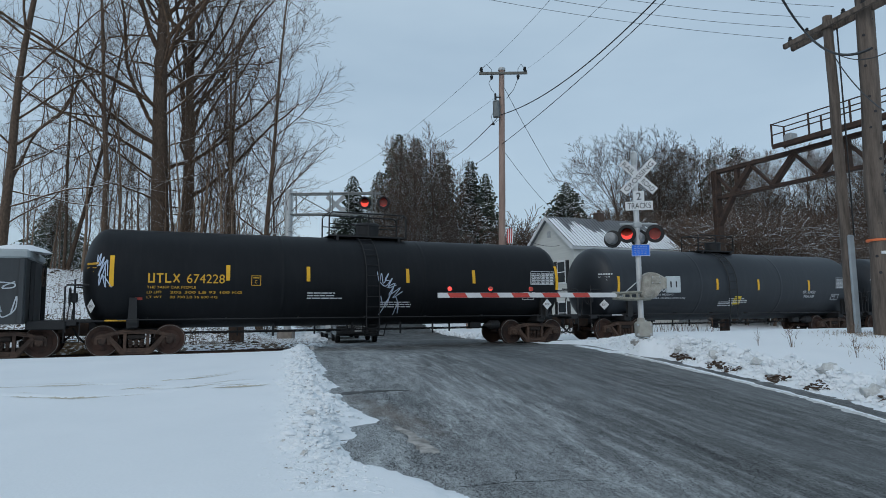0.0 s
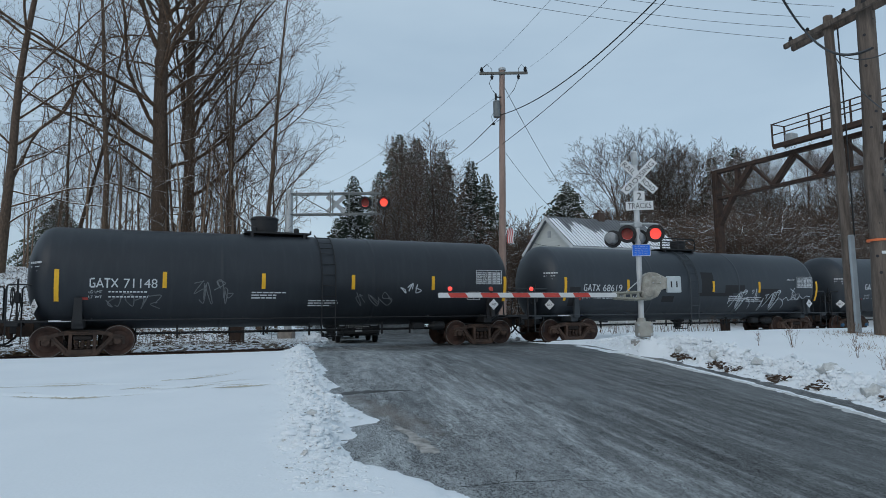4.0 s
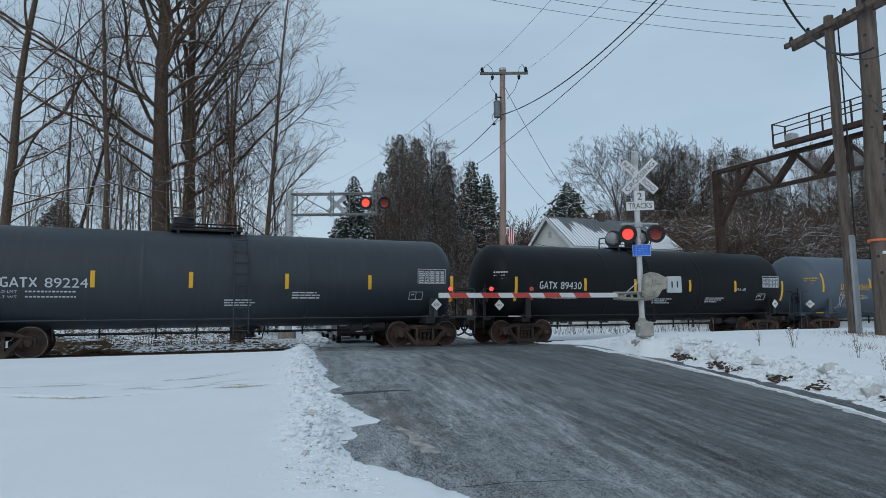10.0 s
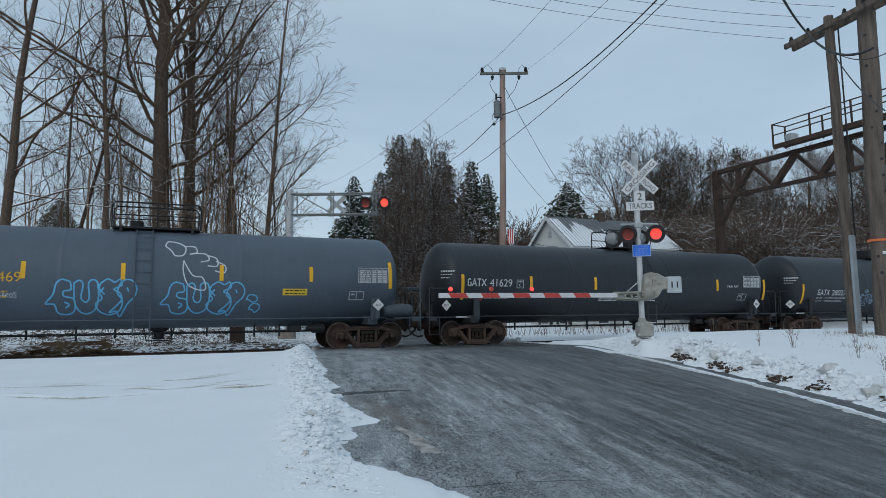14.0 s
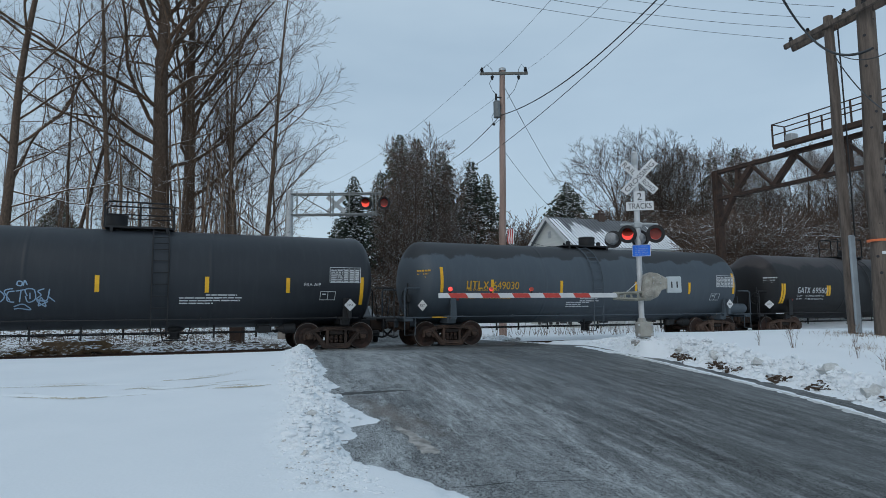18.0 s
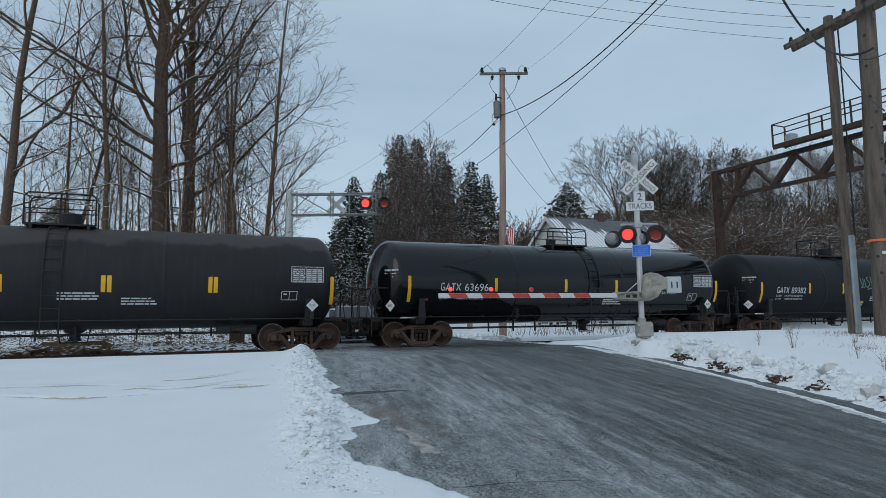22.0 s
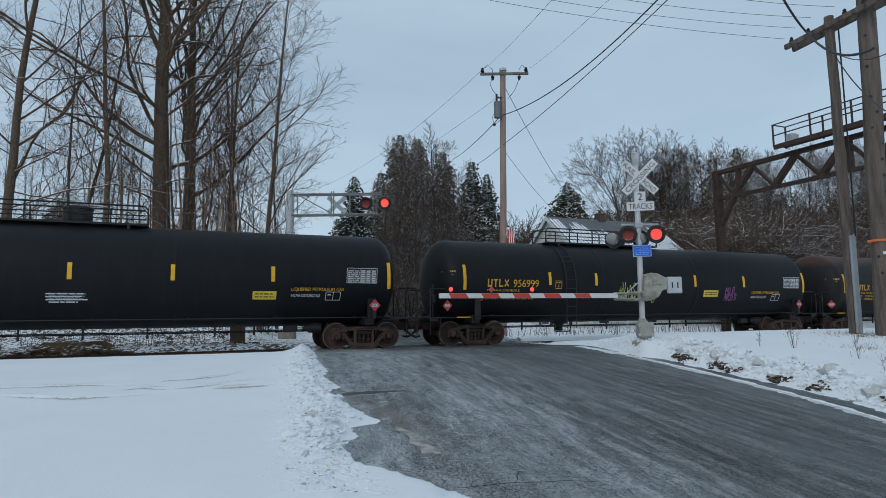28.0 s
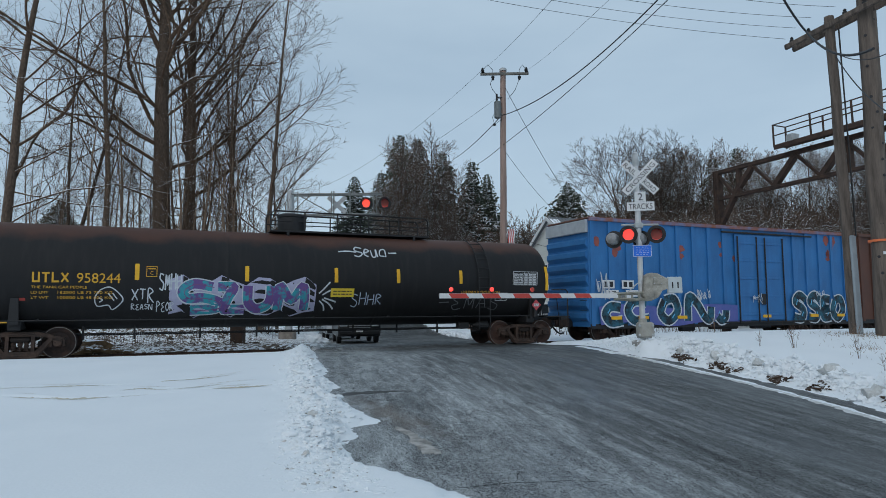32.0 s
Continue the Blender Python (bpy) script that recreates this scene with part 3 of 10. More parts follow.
def wheel_geo():
    """One wheel, its axis along y, flange inwards (+y for the near one)."""
    r = WHEEL_R
    return Geo().lathe([(0.10, -0.085), (0.13, -0.08), (0.15, -0.03), (0.30, 0.0), (0.375, -0.045), (r - 0.008, -0.055), (r - 0.004, 0.0), (r + 0.002, 0.055),
                        (r + 0.027, 0.06), (r + 0.02, 0.085), (0.36, 0.08), (0.30, 0.045), (0.12, 0.05), (0.10, 0.09)], 36, axis="Y")


def rim_geo():
    r = WHEEL_R
    return Geo().lathe([(r - 0.016, -0.057), (r - 0.003, -0.057), (r - 0.001, -0.05), (r - 0.014, -0.05)], 36, axis="Y", ring=True)


def cap_geo():
    g = Geo().lathe([(0.115, 0.0), (0.115, -0.1), (0.09, -0.125), (0.03, -0.13)], 16, axis="Y")
    for a in range(3):
        c, s = math.cos(a * 2.094), math.sin(a * 2.094)
        g.box((0.06 * c, -0.135, 0.06 * s), (0.035, 0.02, 0.035), 0.005)
    return g


# shade put into the colour: near-black parts make the side frame openings look dark
BOLSTER_IRON = mat("shaded_black_iron", (0.03, 0.021, 0.017), (0.014, 0.011, 0.01), 0.8, 0.1, scale=5, fine=50, bump=0.3)
BEARING_BLUE = mat("blue_bearing_cap", (0.05, 0.16, 0.3), (0.03, 0.09, 0.17), 0.5, 0.2, scale=8)
BEARING_RUST = mat("rusty_bearing_cap", (0.15, 0.07, 0.04), (0.07, 0.04, 0.03), 0.7, 0.2, scale=8)


def trucks(car, s0, centres, caps):
    """Two four-wheel trucks under a car; the wheel sets turn."""
    for c in centres:
        bol = part("truck_bolster", shared("bolster", lambda: Geo().box((0, 0, 0.6), (0.44, 1.95, 0.26), 0.03).box((0, -1.02, 0.565), (0.5, 0.16, 0.13), 0.03).mesh("truck_bolster", BOLSTER_IRON)), None, car,
                   at=pose(c, 0, 0))
        for sy, flip in ((-1.0, 0), (1.0, 180)):
            fr = part("side_frame", shared("side_frame", lambda: side_frame_geo().mesh("side_frame", TRUCK_IRON)), None, bol, at=pose(0, sy, 0, 0, 0, flip))
            for sx in (-0.16, 0.0, 0.16) if sy < 0 else ():
                part("spring", shared("spring", lambda: spring_geo().mesh("spring", STEEL_RUST)), None, bol, at=pose(sx, sy - 0.02, 0))
        # boxes in the same shade-dark colour also close the view between the wheels
        for dx in (-0.46, 0.46):
            part("brake_beam", shared("brake_beam", lambda: Geo().box((0, 0, 0.42), (0.12, 1.7, 0.2), 0.03).box((0.05, 0.3, 0.55), (0.2, 0.5, 0.2), 0.03).mesh("brake_beam", BOLSTER_IRON)), None, bol, at=pose(dx, 0, 0))
        for dx in (-0.93, 0.93):
            ws = part("wheel_set", shared("axle", lambda: Geo().lathe([(0.075, -0.98), (0.09, -0.8), (0.09, 0.8), (0.075, 0.98)], 12, axis="Y").mesh("axle", WHEEL_IRON)),
                      None, car, at=pose(c + dx, 0, WHEEL_R))
            for sy, flip in ((-0.77, 0), (0.77, 180)):
                part("wheel", shared("wheel", lambda: wheel_geo().mesh("wheel", WHEEL_IRON, True)), None, ws, at=pose(0, sy, 0, 0, 0, flip))
            part("wheel_rim", shared("rim", lambda: rim_geo().mesh("wheel_rim", WHEEL_RIM)), None, ws, "bright worn rim", at=pose(0, -0.77, 0))
            part("bearing_cap", shared(caps, lambda: cap_geo().mesh("bearing_cap", {"blue": BEARING_BLUE, "rust": BEARING_RUST, "iron": TRUCK_IRON}[caps])), None, ws,
                 at=pose(0, -1.0, 0))
            WHEELS.append((ws, s0 + c + dx, c + dx))


def coupler_geo():
    g = Geo().box((0.45, 0, 0), (0.9, 0.16, 0.16), 0.03).box((1.0, 0.02, 0), (0.34, 0.36, 0.38), 0.09).box((0.3, 0, -0.02), (0.5, 0.55, 0.42), 0.05).box((0.66, 0, 0.02), (0.16, 0.42, 0.34), 0.04).box((1.08, -0.12, -0.05), (0.16, 0.2, 0.5), 0.05)
    return g


def hose_geo():
    return Geo().tube([(0.5, -0.25, 0.0), (0.62, -0.26, -0.25), (0.8, -0.24, -0.42), (1.0, -0.2, -0.5), (1.18, -0.18, -0.46)], 0.036, 6)


def couplers(car, half, z=0.83):
    for flip, sx in ((0, 1), (180, -1)):
        c = part("coupler", shared("coupler", lambda: coupler_geo().mesh("coupler", STEEL_RUST)), None, car, at=pose(sx * half, 0, z, 0, 0, flip))
        part("brake_hose", shared("hose", lambda: hose_geo().mesh("brake_hose", BLACK_IRON, True)), None, c)
        part("uncoupling_lever", shared("lever", lambda: Geo().tube([(0.95, 0.05, 0.12), (0.5, -0.3, 0.2), (0.35, -1.2, 0.15), (0.4, -1.35, -0.1)], 0.015, 5).mesh("uncoupling_lever", BLACK_IRON)), None, c)


def tank_material(name, a, b, rough, top=None, gloss2=None, streak=0.35, spec=0.5):
    """Tank paint: grime streaks that run down, dust, and where top is given a weathered band along the crown."""
    m = mat(name, a, b, rough, 0.0, scale=0.9, fine=24, bump=0.02, contrast=0.7, rough2=gloss2)
    nd, ln = m.node_tree.nodes, m.node_tree.links
    p = nd["Principled BSDF"]
    p.inputs["Specular IOR Level"].default_value = spec
    col = p.inputs["Base Color"].links[0].from_socket
    tc = nd.new("ShaderNodeTexCoord")
    mp = nd.new("ShaderNodeMapping")
    mp.inputs["Scale"].default_value = (4.3, 1.0, 0.5)
    ln.new(tc.outputs["Object"], mp.inputs[0])
    nz = nd.new("ShaderNodeTexNoise")
    nz.inputs["Scale"].default_value, nz.inputs["Detail"].default_value = 1.5, 6
    ln.new(mp.outputs[0], nz.inputs[0])
    r = nd.new("ShaderNodeMapRange")
    r.inputs[1].default_value, r.inputs[2].default_value, r.inputs[4].default_value = 0.5, 0.85, streak * 0.7
    ln.new(nz.outputs[0], r.inputs[0])
    mx = nd.new("ShaderNodeMix")
    mx.data_type = "RGBA"
    ln.new(r.outputs[0], mx.inputs[0])
    ln.new(col, mx.inputs[6])
    mx.inputs[7].default_value = (a[0] * 1.7 + 0.02, a[1] * 1.65 + 0.018, a[2] * 1.55 + 0.015, 1)
    out = mx.outputs[2]
    if top:
        sx = nd.new("ShaderNodeSeparateXYZ")
        ln.new(tc.outputs["Object"], sx.inputs[0])
        n3 = nd.new("ShaderNodeTexNoise")
        n3.inputs["Scale"].default_value, n3.inputs["Detail"].default_value = top[5], 5
        ln.new(tc.outputs["Object"], n3.inputs[0])
        ad = nd.new("ShaderNodeMath")
        ad.operation = "MULTIPLY_ADD"
        ad.inputs[1].default_value = top[4]
        ln.new(n3.outputs[0], ad.inputs[0])
        ln.new(sx.outputs["Z"], ad.inputs[2])
        rr = nd.new("ShaderNodeMapRange")
        rr.inputs[1].default_value, rr.inputs[2].default_value = top[3] + top[4] / 2, top[3] + top[4] / 2 + top[6]
        ln.new(ad.outputs[0], rr.inputs[0])
        m2 = nd.new("ShaderNodeMix")
        m2.data_type = "RGBA"
        ln.new(rr.outputs[0], m2.inputs[0])
        ln.new(out, m2.inputs[6])
        m2.inputs[7].default_value = (*top[:3], 1)
        out = m2.outputs[2]
    ln.new(out, p.inputs["Base Color"])
    return m


PAINTS = {
    "black": tank_material("black_tank_paint", (0.012, 0.0135, 0.016), (0.0065, 0.0075, 0.0095), 0.42, spec=0.17, streak=0.22),
    "charcoal": tank_material("charcoal_tank_paint", (0.024, 0.029, 0.036), (0.015, 0.0185, 0.024), 0.38, spec=0.4),
    "slate": tank_material("slate_tank_paint", (0.033, 0.041, 0.051), (0.022, 0.028, 0.036), 0.38, spec=0.45),
    "bluegrey": tank_material("blue_grey_tank_paint", (0.082, 0.108, 0.14), (0.06, 0.08, 0.106), 0.42, streak=0.2),
    "patched": tank_material("patched_blue_grey_paint", (0.066, 0.085, 0.105), (0.05, 0.065, 0.082), 0.5, (0.022, 0.024, 0.028, 3.35, 0.9, 1.1, 0.06), streak=0.25),
    "brownblack": tank_material("brown_black_tank_paint", (0.02, 0.02, 0.021), (0.012, 0.012, 0.014), 0.45, (0.05, 0.042, 0.042, 3.3, 1.2, 0.8, 0.15), spec=0.3),
    "gloss": tank_material("glossy_black_tank_paint", (0.006, 0.007, 0.009), (0.004, 0.005, 0.006), 0.05, gloss2=0.1, streak=0.02, spec=0.42),
    "rusty": tank_material("rust_topped_black_paint", (0.017, 0.017, 0.018), (0.011, 0.011, 0.012), 0.5, (0.075, 0.035, 0.025, 3.45, 0.9, 0.9, 0.35), spec=0.25),
}
TRIM_PAINT = {"black": BLACK_IRON, "slate": mat("slate_frame_paint", (0.04, 0.048, 0.056), (0.025, 0.03, 0.035), 0.55),
              "bluegrey": mat("blue_grey_frame_paint", (0.07, 0.09, 0.11), (0.05, 0.065, 0.08), 0.55)}


def on_side(x, z, zc, r, lift=0.006):
    """The pose of a flat mark on the near side of a tank."""
    dz = max(-r, min(r, z - zc))
    a = math.asin(dz / r)
    return Matrix.Translation((x, -(r + lift) * math.cos(a), zc + (r + lift) * math.sin(a))) @ Matrix.Rotation(-a, 4, "X")


def curved_patch(x0, x1, z0, z1, zc, r, lift, n=6):
    """A patch that hugs the tank's near side."""
    g = Geo()
    vs = []
    for j in range(n + 1):
        z = z0 + (z1 - z0) * j / n
        a = math.asin((z - zc) / r)
        for l in (lift, 0.001):
            for x in (x0, x1):
                vs.append((x, -(r + l) * math.cos(a), zc + (r + l) * math.sin(a)))
    fs = []
    for j in range(n):
        k = j * 4
        fs += [(k, k + 1, k + 5, k + 4), (k + 1, k + 3, k + 7, k + 5), (k + 2, k, k + 4, k + 6)]
    fs += [(0, 2, 3, 1), (n * 4, n * 4 + 1, n * 4 + 3, n * 4 + 2)]
    return g.add(vs, fs)


def bars_of_writing(g, x0, x1, z, h, rng, lo=0.12, hi=0.4, gap=0.05):
    """One line of writing too small to read: short bars."""
    x = x0
    while x < x1:
        w = min(rng.uniform(lo, hi), x1 - x)
        g.box((x + w / 2, 0, z), (w, 0.004, h))
        x += w + gap


def mark_blocks(g, x0, width, h, kind):
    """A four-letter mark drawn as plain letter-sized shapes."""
    w = width / 4

    def bar(c, a, b, z, ww, hh, turn=0):
        g.box((c + a * w, 0, z * h), (ww * w, 0.004, hh * h), m=Matrix.Rotation(radians(turn), 3, "Y") if turn else None)
    for i in range(4):
        c = x0 + w * (i + 0.5)
        k = (i if kind == "yellow" else (4, 5, 1, 3)[i])
        if k == 0:
            bar(c, -0.3, 0, 0.5, 0.2, 1), bar(c, 0.3, 0, 0.5, 0.2, 1), bar(c, 0, 0, 0.09, 0.42, 0.18)
        elif k == 1:
            bar(c, 0, 0, 0.42, 0.22, 0.84), bar(c, 0, 0, 0.92, 0.8, 0.16)
        elif k == 2:
            bar(c, -0.28, 0, 0.5, 0.2, 1), bar(c, 0.1, 0, 0.09, 0.55, 0.18)
        elif k == 3:
            bar(c, 0, 0, 0.5, 0.2, 1.05, 33), bar(c, 0, 0, 0.5, 0.2, 1.05, -33)
        elif k == 4:
            bar(c, -0.3, 0, 0.5, 0.18, 0.8), bar(c, 0.03, 0, 0.92, 0.5, 0.16), bar(c, 0.03, 0, 0.08, 0.5, 0.16), bar(c, 0.3, 0, 0.28, 0.18, 0.4), bar(c, 0.2, 0, 0.44, 0.3, 0.13)
        else:
            bar(c, -0.2, 0, 0.5, 0.18, 1.02, 20), bar(c, 0.2, 0, 0.5, 0.18, 1.02, -20), bar(c, 0, 0, 0.3, 0.4, 0.13)


def data_table_geo(w, h):
    g = Geo()
    rng = random.Random(5)
    for k in (0, 1):
        g.box((w / 2, 0, h * k), (w, 0.004, 0.018)).box((w * k, 0, h / 2), (0.018, 0.004, h))
    for k in range(1, 8):
        g.box((w / 2, 0, h * k / 8), (w, 0.003, 0.006))
        bars_of_writing(g, w * 0.04, w * 0.42, h * (k - 0.5) / 8, h * 0.06, rng, 0.05, 0.2, 0.03)
        for j in range(3):
            g.box((w * (0.53 + 0.18 * j), 0, h * (k - 0.45) / 8), (w * 0.13, 0.003, h * 0.075))
    for k in (0.45, 0.62, 0.8):
        g.box((w * k, 0, h / 2), (0.008, 0.003, h))
    return g


def diamond_geo(s, border):
    g = Geo()
    g.box((0, 0, 0), (s, 0.012, s), m=Matrix.Rotation(radians(45), 3, "Y"))
    return g


WHITE_PLATE = mat("white_placard", (0.7, 0.71, 0.72), (0.6, 0.61, 0.62), 0.5, scale=6, bump=0)
RED_PLATE = mat("red_placard", (0.5, 0.06, 0.07), (0.4, 0.05, 0.06), 0.5, scale=6, bump=0)
YELLOW_PLATE = mat("yellow_panel", (0.75, 0.55, 0.04), (0.65, 0.47, 0.04), 0.5, scale=6, bump=0)
RED_MARK = mat("red_stencil", (0.4, 0.05, 0.04), (0.3, 0.04, 0.03), 0.6, bump=0)


def platform_parts(car, x, length, zt, dome, rails):
    """Top platform with manway housing and hand railing."""
    base = part("top_platform", Geo().box((0, 0, 0), (length, 1.1, 0.04), 0.01).box((-length / 2, -0.52, 0.05), (0.05, 0.06, 0.12)).box((length / 2, -0.52, 0.05), (0.05, 0.06, 0.12))
                .box((0, -0.55, 0.01), (length, 0.04, 0.06)).box((0, 0.55, 0.01), (length, 0.04, 0.06))
                .box((-length * 0.4, 0, -0.1), (0.08, 1.2, 0.2)).box((length * 0.4, 0, -0.1), (0.08, 1.2, 0.2)), BLACK_IRON, car, at=pose(x, 0, zt + 0.06))
    part("manway_housing", Geo().lathe([(dome * 0.92, 0.0), (dome, 0.4 * dome), (dome, dome), (dome * 1.06, dome * 1.02), (dome * 1.06, dome * 1.14), (dome * 0.9, dome * 1.25), (dome * 0.3, dome * 1.3)], 20), BLACK_IRON, base,
         at=pose(rails[1], -0.05, 0.02), smooth=True)
    h = rails[0]
    if h > 0:
        for y in (-0.52, 0.52):
            g = Geo()
            g.tube([(-length / 2, y, 0), (-length / 2, y, h - 0.12), (-length / 2 + 0.1, y, h), (length / 2 - 0.1, y, h), (length / 2, y, h - 0.12), (length / 2, y, 0)], 0.028, 6)
            g.tube([(-length / 2, y, h * 0.5), (length / 2, y, h * 0.5)], 0.02, 5)
            for k in range(1, max(2, int(length / 1.1))):
                xx = -length / 2 + length * k / max(2, int(length / 1.1))
                g.tube([(xx, y, 0), (xx, y, h)], 0.026, 6)
            part("hand_railing", g, BLACK_IRON, base)
        for xx in (-length / 2, length / 2):
            part("end_railing", Geo().tube([(xx, -0.52, h - 0.03), (xx, 0.52, h - 0.03)], 0.02, 6), BLACK_IRON, base)
    else:
        for xx in (-length * 0.35, length * 0.3):
            part("valve_cap", Geo().lathe([(0.09, 0), (0.09, 0.16), (0.05, 0.2)], 10, (xx, -0.3, 0.02)), BLACK_IRON, base)


def ladder_geo(zc, r, width):
    """A ladder bent round the tank's side, down to the sill step."""
    g = Geo()
    for sx in (-width / 2, width / 2):
        pts = []
        for k in range(9):
            a = radians(78 - k * 9.5)
            pts.append((sx, -(r + 0.06) * math.cos(a), zc + (r + 0.06) * math.sin(a)))
        pts += [(sx, -(r + 0.07), zc - 0.6), (sx, -(r + 0.05), zc - 1.2), (sx, -(r + 0.03), 0.62)]
        g.tube(pts, 0.02, 6)
    k = 0.72
    while k < zc + r * 0.95:
        dz = max(k - zc, 0)
        y = -(r + 0.06) * math.cos(math.asin(min(dz / (r + 0.06), 0.999)))
        g.tube([(-width / 2, y, k), (width / 2, y, k)], 0.014, 5)
        k += 0.36 if k < zc + 0.8 else 0.2
    return g


def tank_car(spec):
    """One tank car, built round the middle of its tank at the height of the rail."""
    s0, length, paint = spec["s"], spec["len"], spec["paint"]
    zc, r = spec.get("zc", 2.36), spec.get("r", 1.57)
    half = length / 2
    trim = TRIM_PAINT[spec.get("trim", "black")]
    rng = random.Random(int(s0 * 10))
    car = thing("tank_car", spec["label"], "tank car", at=car_pose(s0), group="train of tank cars")
    # shell with dished heads
    head = spec.get("head", 0.70)
    prof = [(0.02, -half - head)]
    for k in range(1, 9):
        a = radians(90 * k / 8)
        prof.append((r * math.sin(a) ** 0.92, -half - head * math.cos(a)))
    prof += [(r, -half + 0.03), (r, -half + 0.2)]
    for x in spec.get("seams", (-2.6, 2.4)):
        prof += [(r, x - 0.3), (r, x - 0.09), (r, x - 0.05), (r + 0.007, x - 0.03), (r + 0.007, x + 0.03), (r, x + 0.05), (r, x + 0.09), (r, x + 0.3)]
    prof += [(r, half - 0.2), (r, half - 0.03)]
    for k in range(8, 0, -1):
        a = radians(90 * k / 8)
        prof.append((r * math.sin(a) ** 0.92, half + head * math.cos(a)))
    prof.append((0.02, half + head))
    part("tank", Geo().lathe(prof, 64, (0, 0, zc), "X"), PAINTS[paint], car, at=pose(spec.get("shift", -0.16), 0, 0), smooth=True)
    zb = zc - r
    # stub sills, saddles and bolsters
    for sx in (-1, 1):
        c = sx * (half - 0.6)
        g = Geo().box((sx * (half - 0.2), 0, 0.86), (2.9, 0.5, 0.34), 0.03).box((sx * (half + 1.05), 0, 0.99), (0.35, 2.5, 0.12), 0.02)
        part("stub_sill", g, trim, car)
        g = Geo().box((c, 0, 0.98), (0.34, 2.7, 0.3), 0.03)
        for sy in (-1, 1):
            g.prism([(c - 0.13, 1.0), (c + 0.13, 1.0), (c + 0.1, 1.75), (c - 0.1, 1.75)], sy * 1.46 - 0.05, sy * 1.46 + 0.05)
        part("bolster_saddle", g, trim, car)
        # end platform, its steps and hand rails
        for sy in (-1, 1):
            part("end_platform", Geo().box((sx * (half + 0.75), sy * 0.98, 1.06), (1.15, 0.55, 0.05), 0.01), trim, car)
            g = Geo()
            x = sx * (half + 1.2)
            g.tube([(x, sy * 1.25, 1.05), (x, sy * 1.25, 2.05), (x - sx * 0.04, sy * 1.2, 2.12), (x - sx * 0.7, sy * 1.2, 2.12)], 0.028, 6)
            g.tube([(x, sy * 1.25, 1.05), (x, sy * 1.25, 0.45), (x - sx * 0.4, sy * 1.25, 0.45), (x - sx * 0.4, sy * 1.25, 1.05)], 0.018, 6)
            part("end_handrail", g, trim, car)
            part("grab_rod", Geo().tube([(x, sy * 0.6, 1.05), (x - sx * 0.1, sy * 0.62, 1.9)], 0.016, 6), trim, car)
    # hand brake staff and wheel at one end
    staff = part("brake_staff", Geo().tube([(-half - 0.98, -0.95, 1.0), (-half - 0.98, -0.95, 2.3)], 0.03, 6).box((-half - 0.98, -0.95, 1.75), (0.16, 0.22, 0.3), 0.03), BLACK_IRON, car)
    part("brake_wheel", shared("brakewheel", lambda: Geo().lathe([(0.24, -0.015), (0.28, -0.015), (0.28, 0.015), (0.24, 0.015)], 20, axis="X", ring=True)
                               .box((0, 0, 0), (0.02, 0.5, 0.03)).box((0, 0, 0), (0.02, 0.03, 0.5)).mesh("brake_wheel", BLACK_IRON)), None, staff, at=pose(-half - 1.1, -0.95, 1.78))
    # the walk-along hand rail and the brake rigging below the tank
    for sy in (-1, 1):
        g = Geo().tube([(-half + 0.2, sy * 1.50, zb + 0.30), (half - 0.2, sy * 1.50, zb + 0.30)], 0.02, 6)
        for k in range(-3, 4):
            x = k * half * 0.29
            g.box((x, sy * 1.42, zb + 0.33), (0.03, 0.2, 0.05))
        part("side_handrail", g, trim, car)
    for y, z in ((-0.55, zb - 0.12), (0.6, zb - 0.2)):
        part("brake_pipe", Geo().tube([(-half + 2.0, y, z), (half - 2.0, y, z)], 0.022, 6), BLACK_IRON, car)
    for k in range(9):
        x = -half + 2.2 + (length - 4.4) * k / 8 + rng.uniform(-0.3, 0.3)
        part("pipe_hanger", shared("hanger", lambda: Geo().box((0, 0, 0), (0.06, 0.05, 0.42), 0.005).mesh("pipe_hanger", BLACK_IRON)), None, car, at=pose(x, rng.choice((-0.55, 0.6)), zb - 0.1))
    ox = spec["ladder"] + 0.5
    part("outlet_valve", Geo().lathe([(0.32, 0.06), (0.30, -0.06), (0.16, -0.14), (0.15, -0.3), (0.19, -0.31), (0.19, -0.36), (0.08, -0.38)], 16, (ox, 0, zb + 0.02)), BLACK_IRON, car, smooth=True)
    for dx in (-0.45, 0.45):
        part("valve_skid", Geo().tube([(ox + dx, -0.3, zb + 0.05), (ox + dx * 0.8, -0.25, zb - 0.38), (ox - dx * 0.1, -0.2, zb - 0.38)], 0.025, 6), BLACK_IRON, car)
    bx = half - 2.3
    part("brake_cylinder", Geo().lathe([(0.03, -0.5), (0.14, -0.3), (0.17, -0.28), (0.17, 0.1), (0.12, 0.14)], 14, (bx, -0.75, zb - 0.05), "X").box((bx - 0.9, -0.7, zb - 0.05), (0.45, 0.3, 0.25), 0.04), BLACK_IRON, car)
    if spec.get("reservoir"):
        part("air_reservoir", Geo().lathe([(0.05, -0.62), (0.2, -0.52), (0.22, -0.48), (0.22, 0.48), (0.2, 0.52), (0.05, 0.62)], 16, (half + 0.35, -1.15, 1.32), "X"), trim, car, smooth=True)
    # ladder and platform
    lx = spec["ladder"]
    part("side_ladder", ladder_geo(zc, r, 0.46), trim, car, at=pose(lx, 0, 0))
    pl = spec["plat"]
    platform_parts(car, pl[0], pl[1], zc + r - 0.02, pl[2], (pl[3], pl[4]))
    inset = spec.get("inset", 0.72)
    trucks(car, s0, (-half + inset, half - inset), spec.get("caps", "iron"))
    couplers(car, half + 0.55)
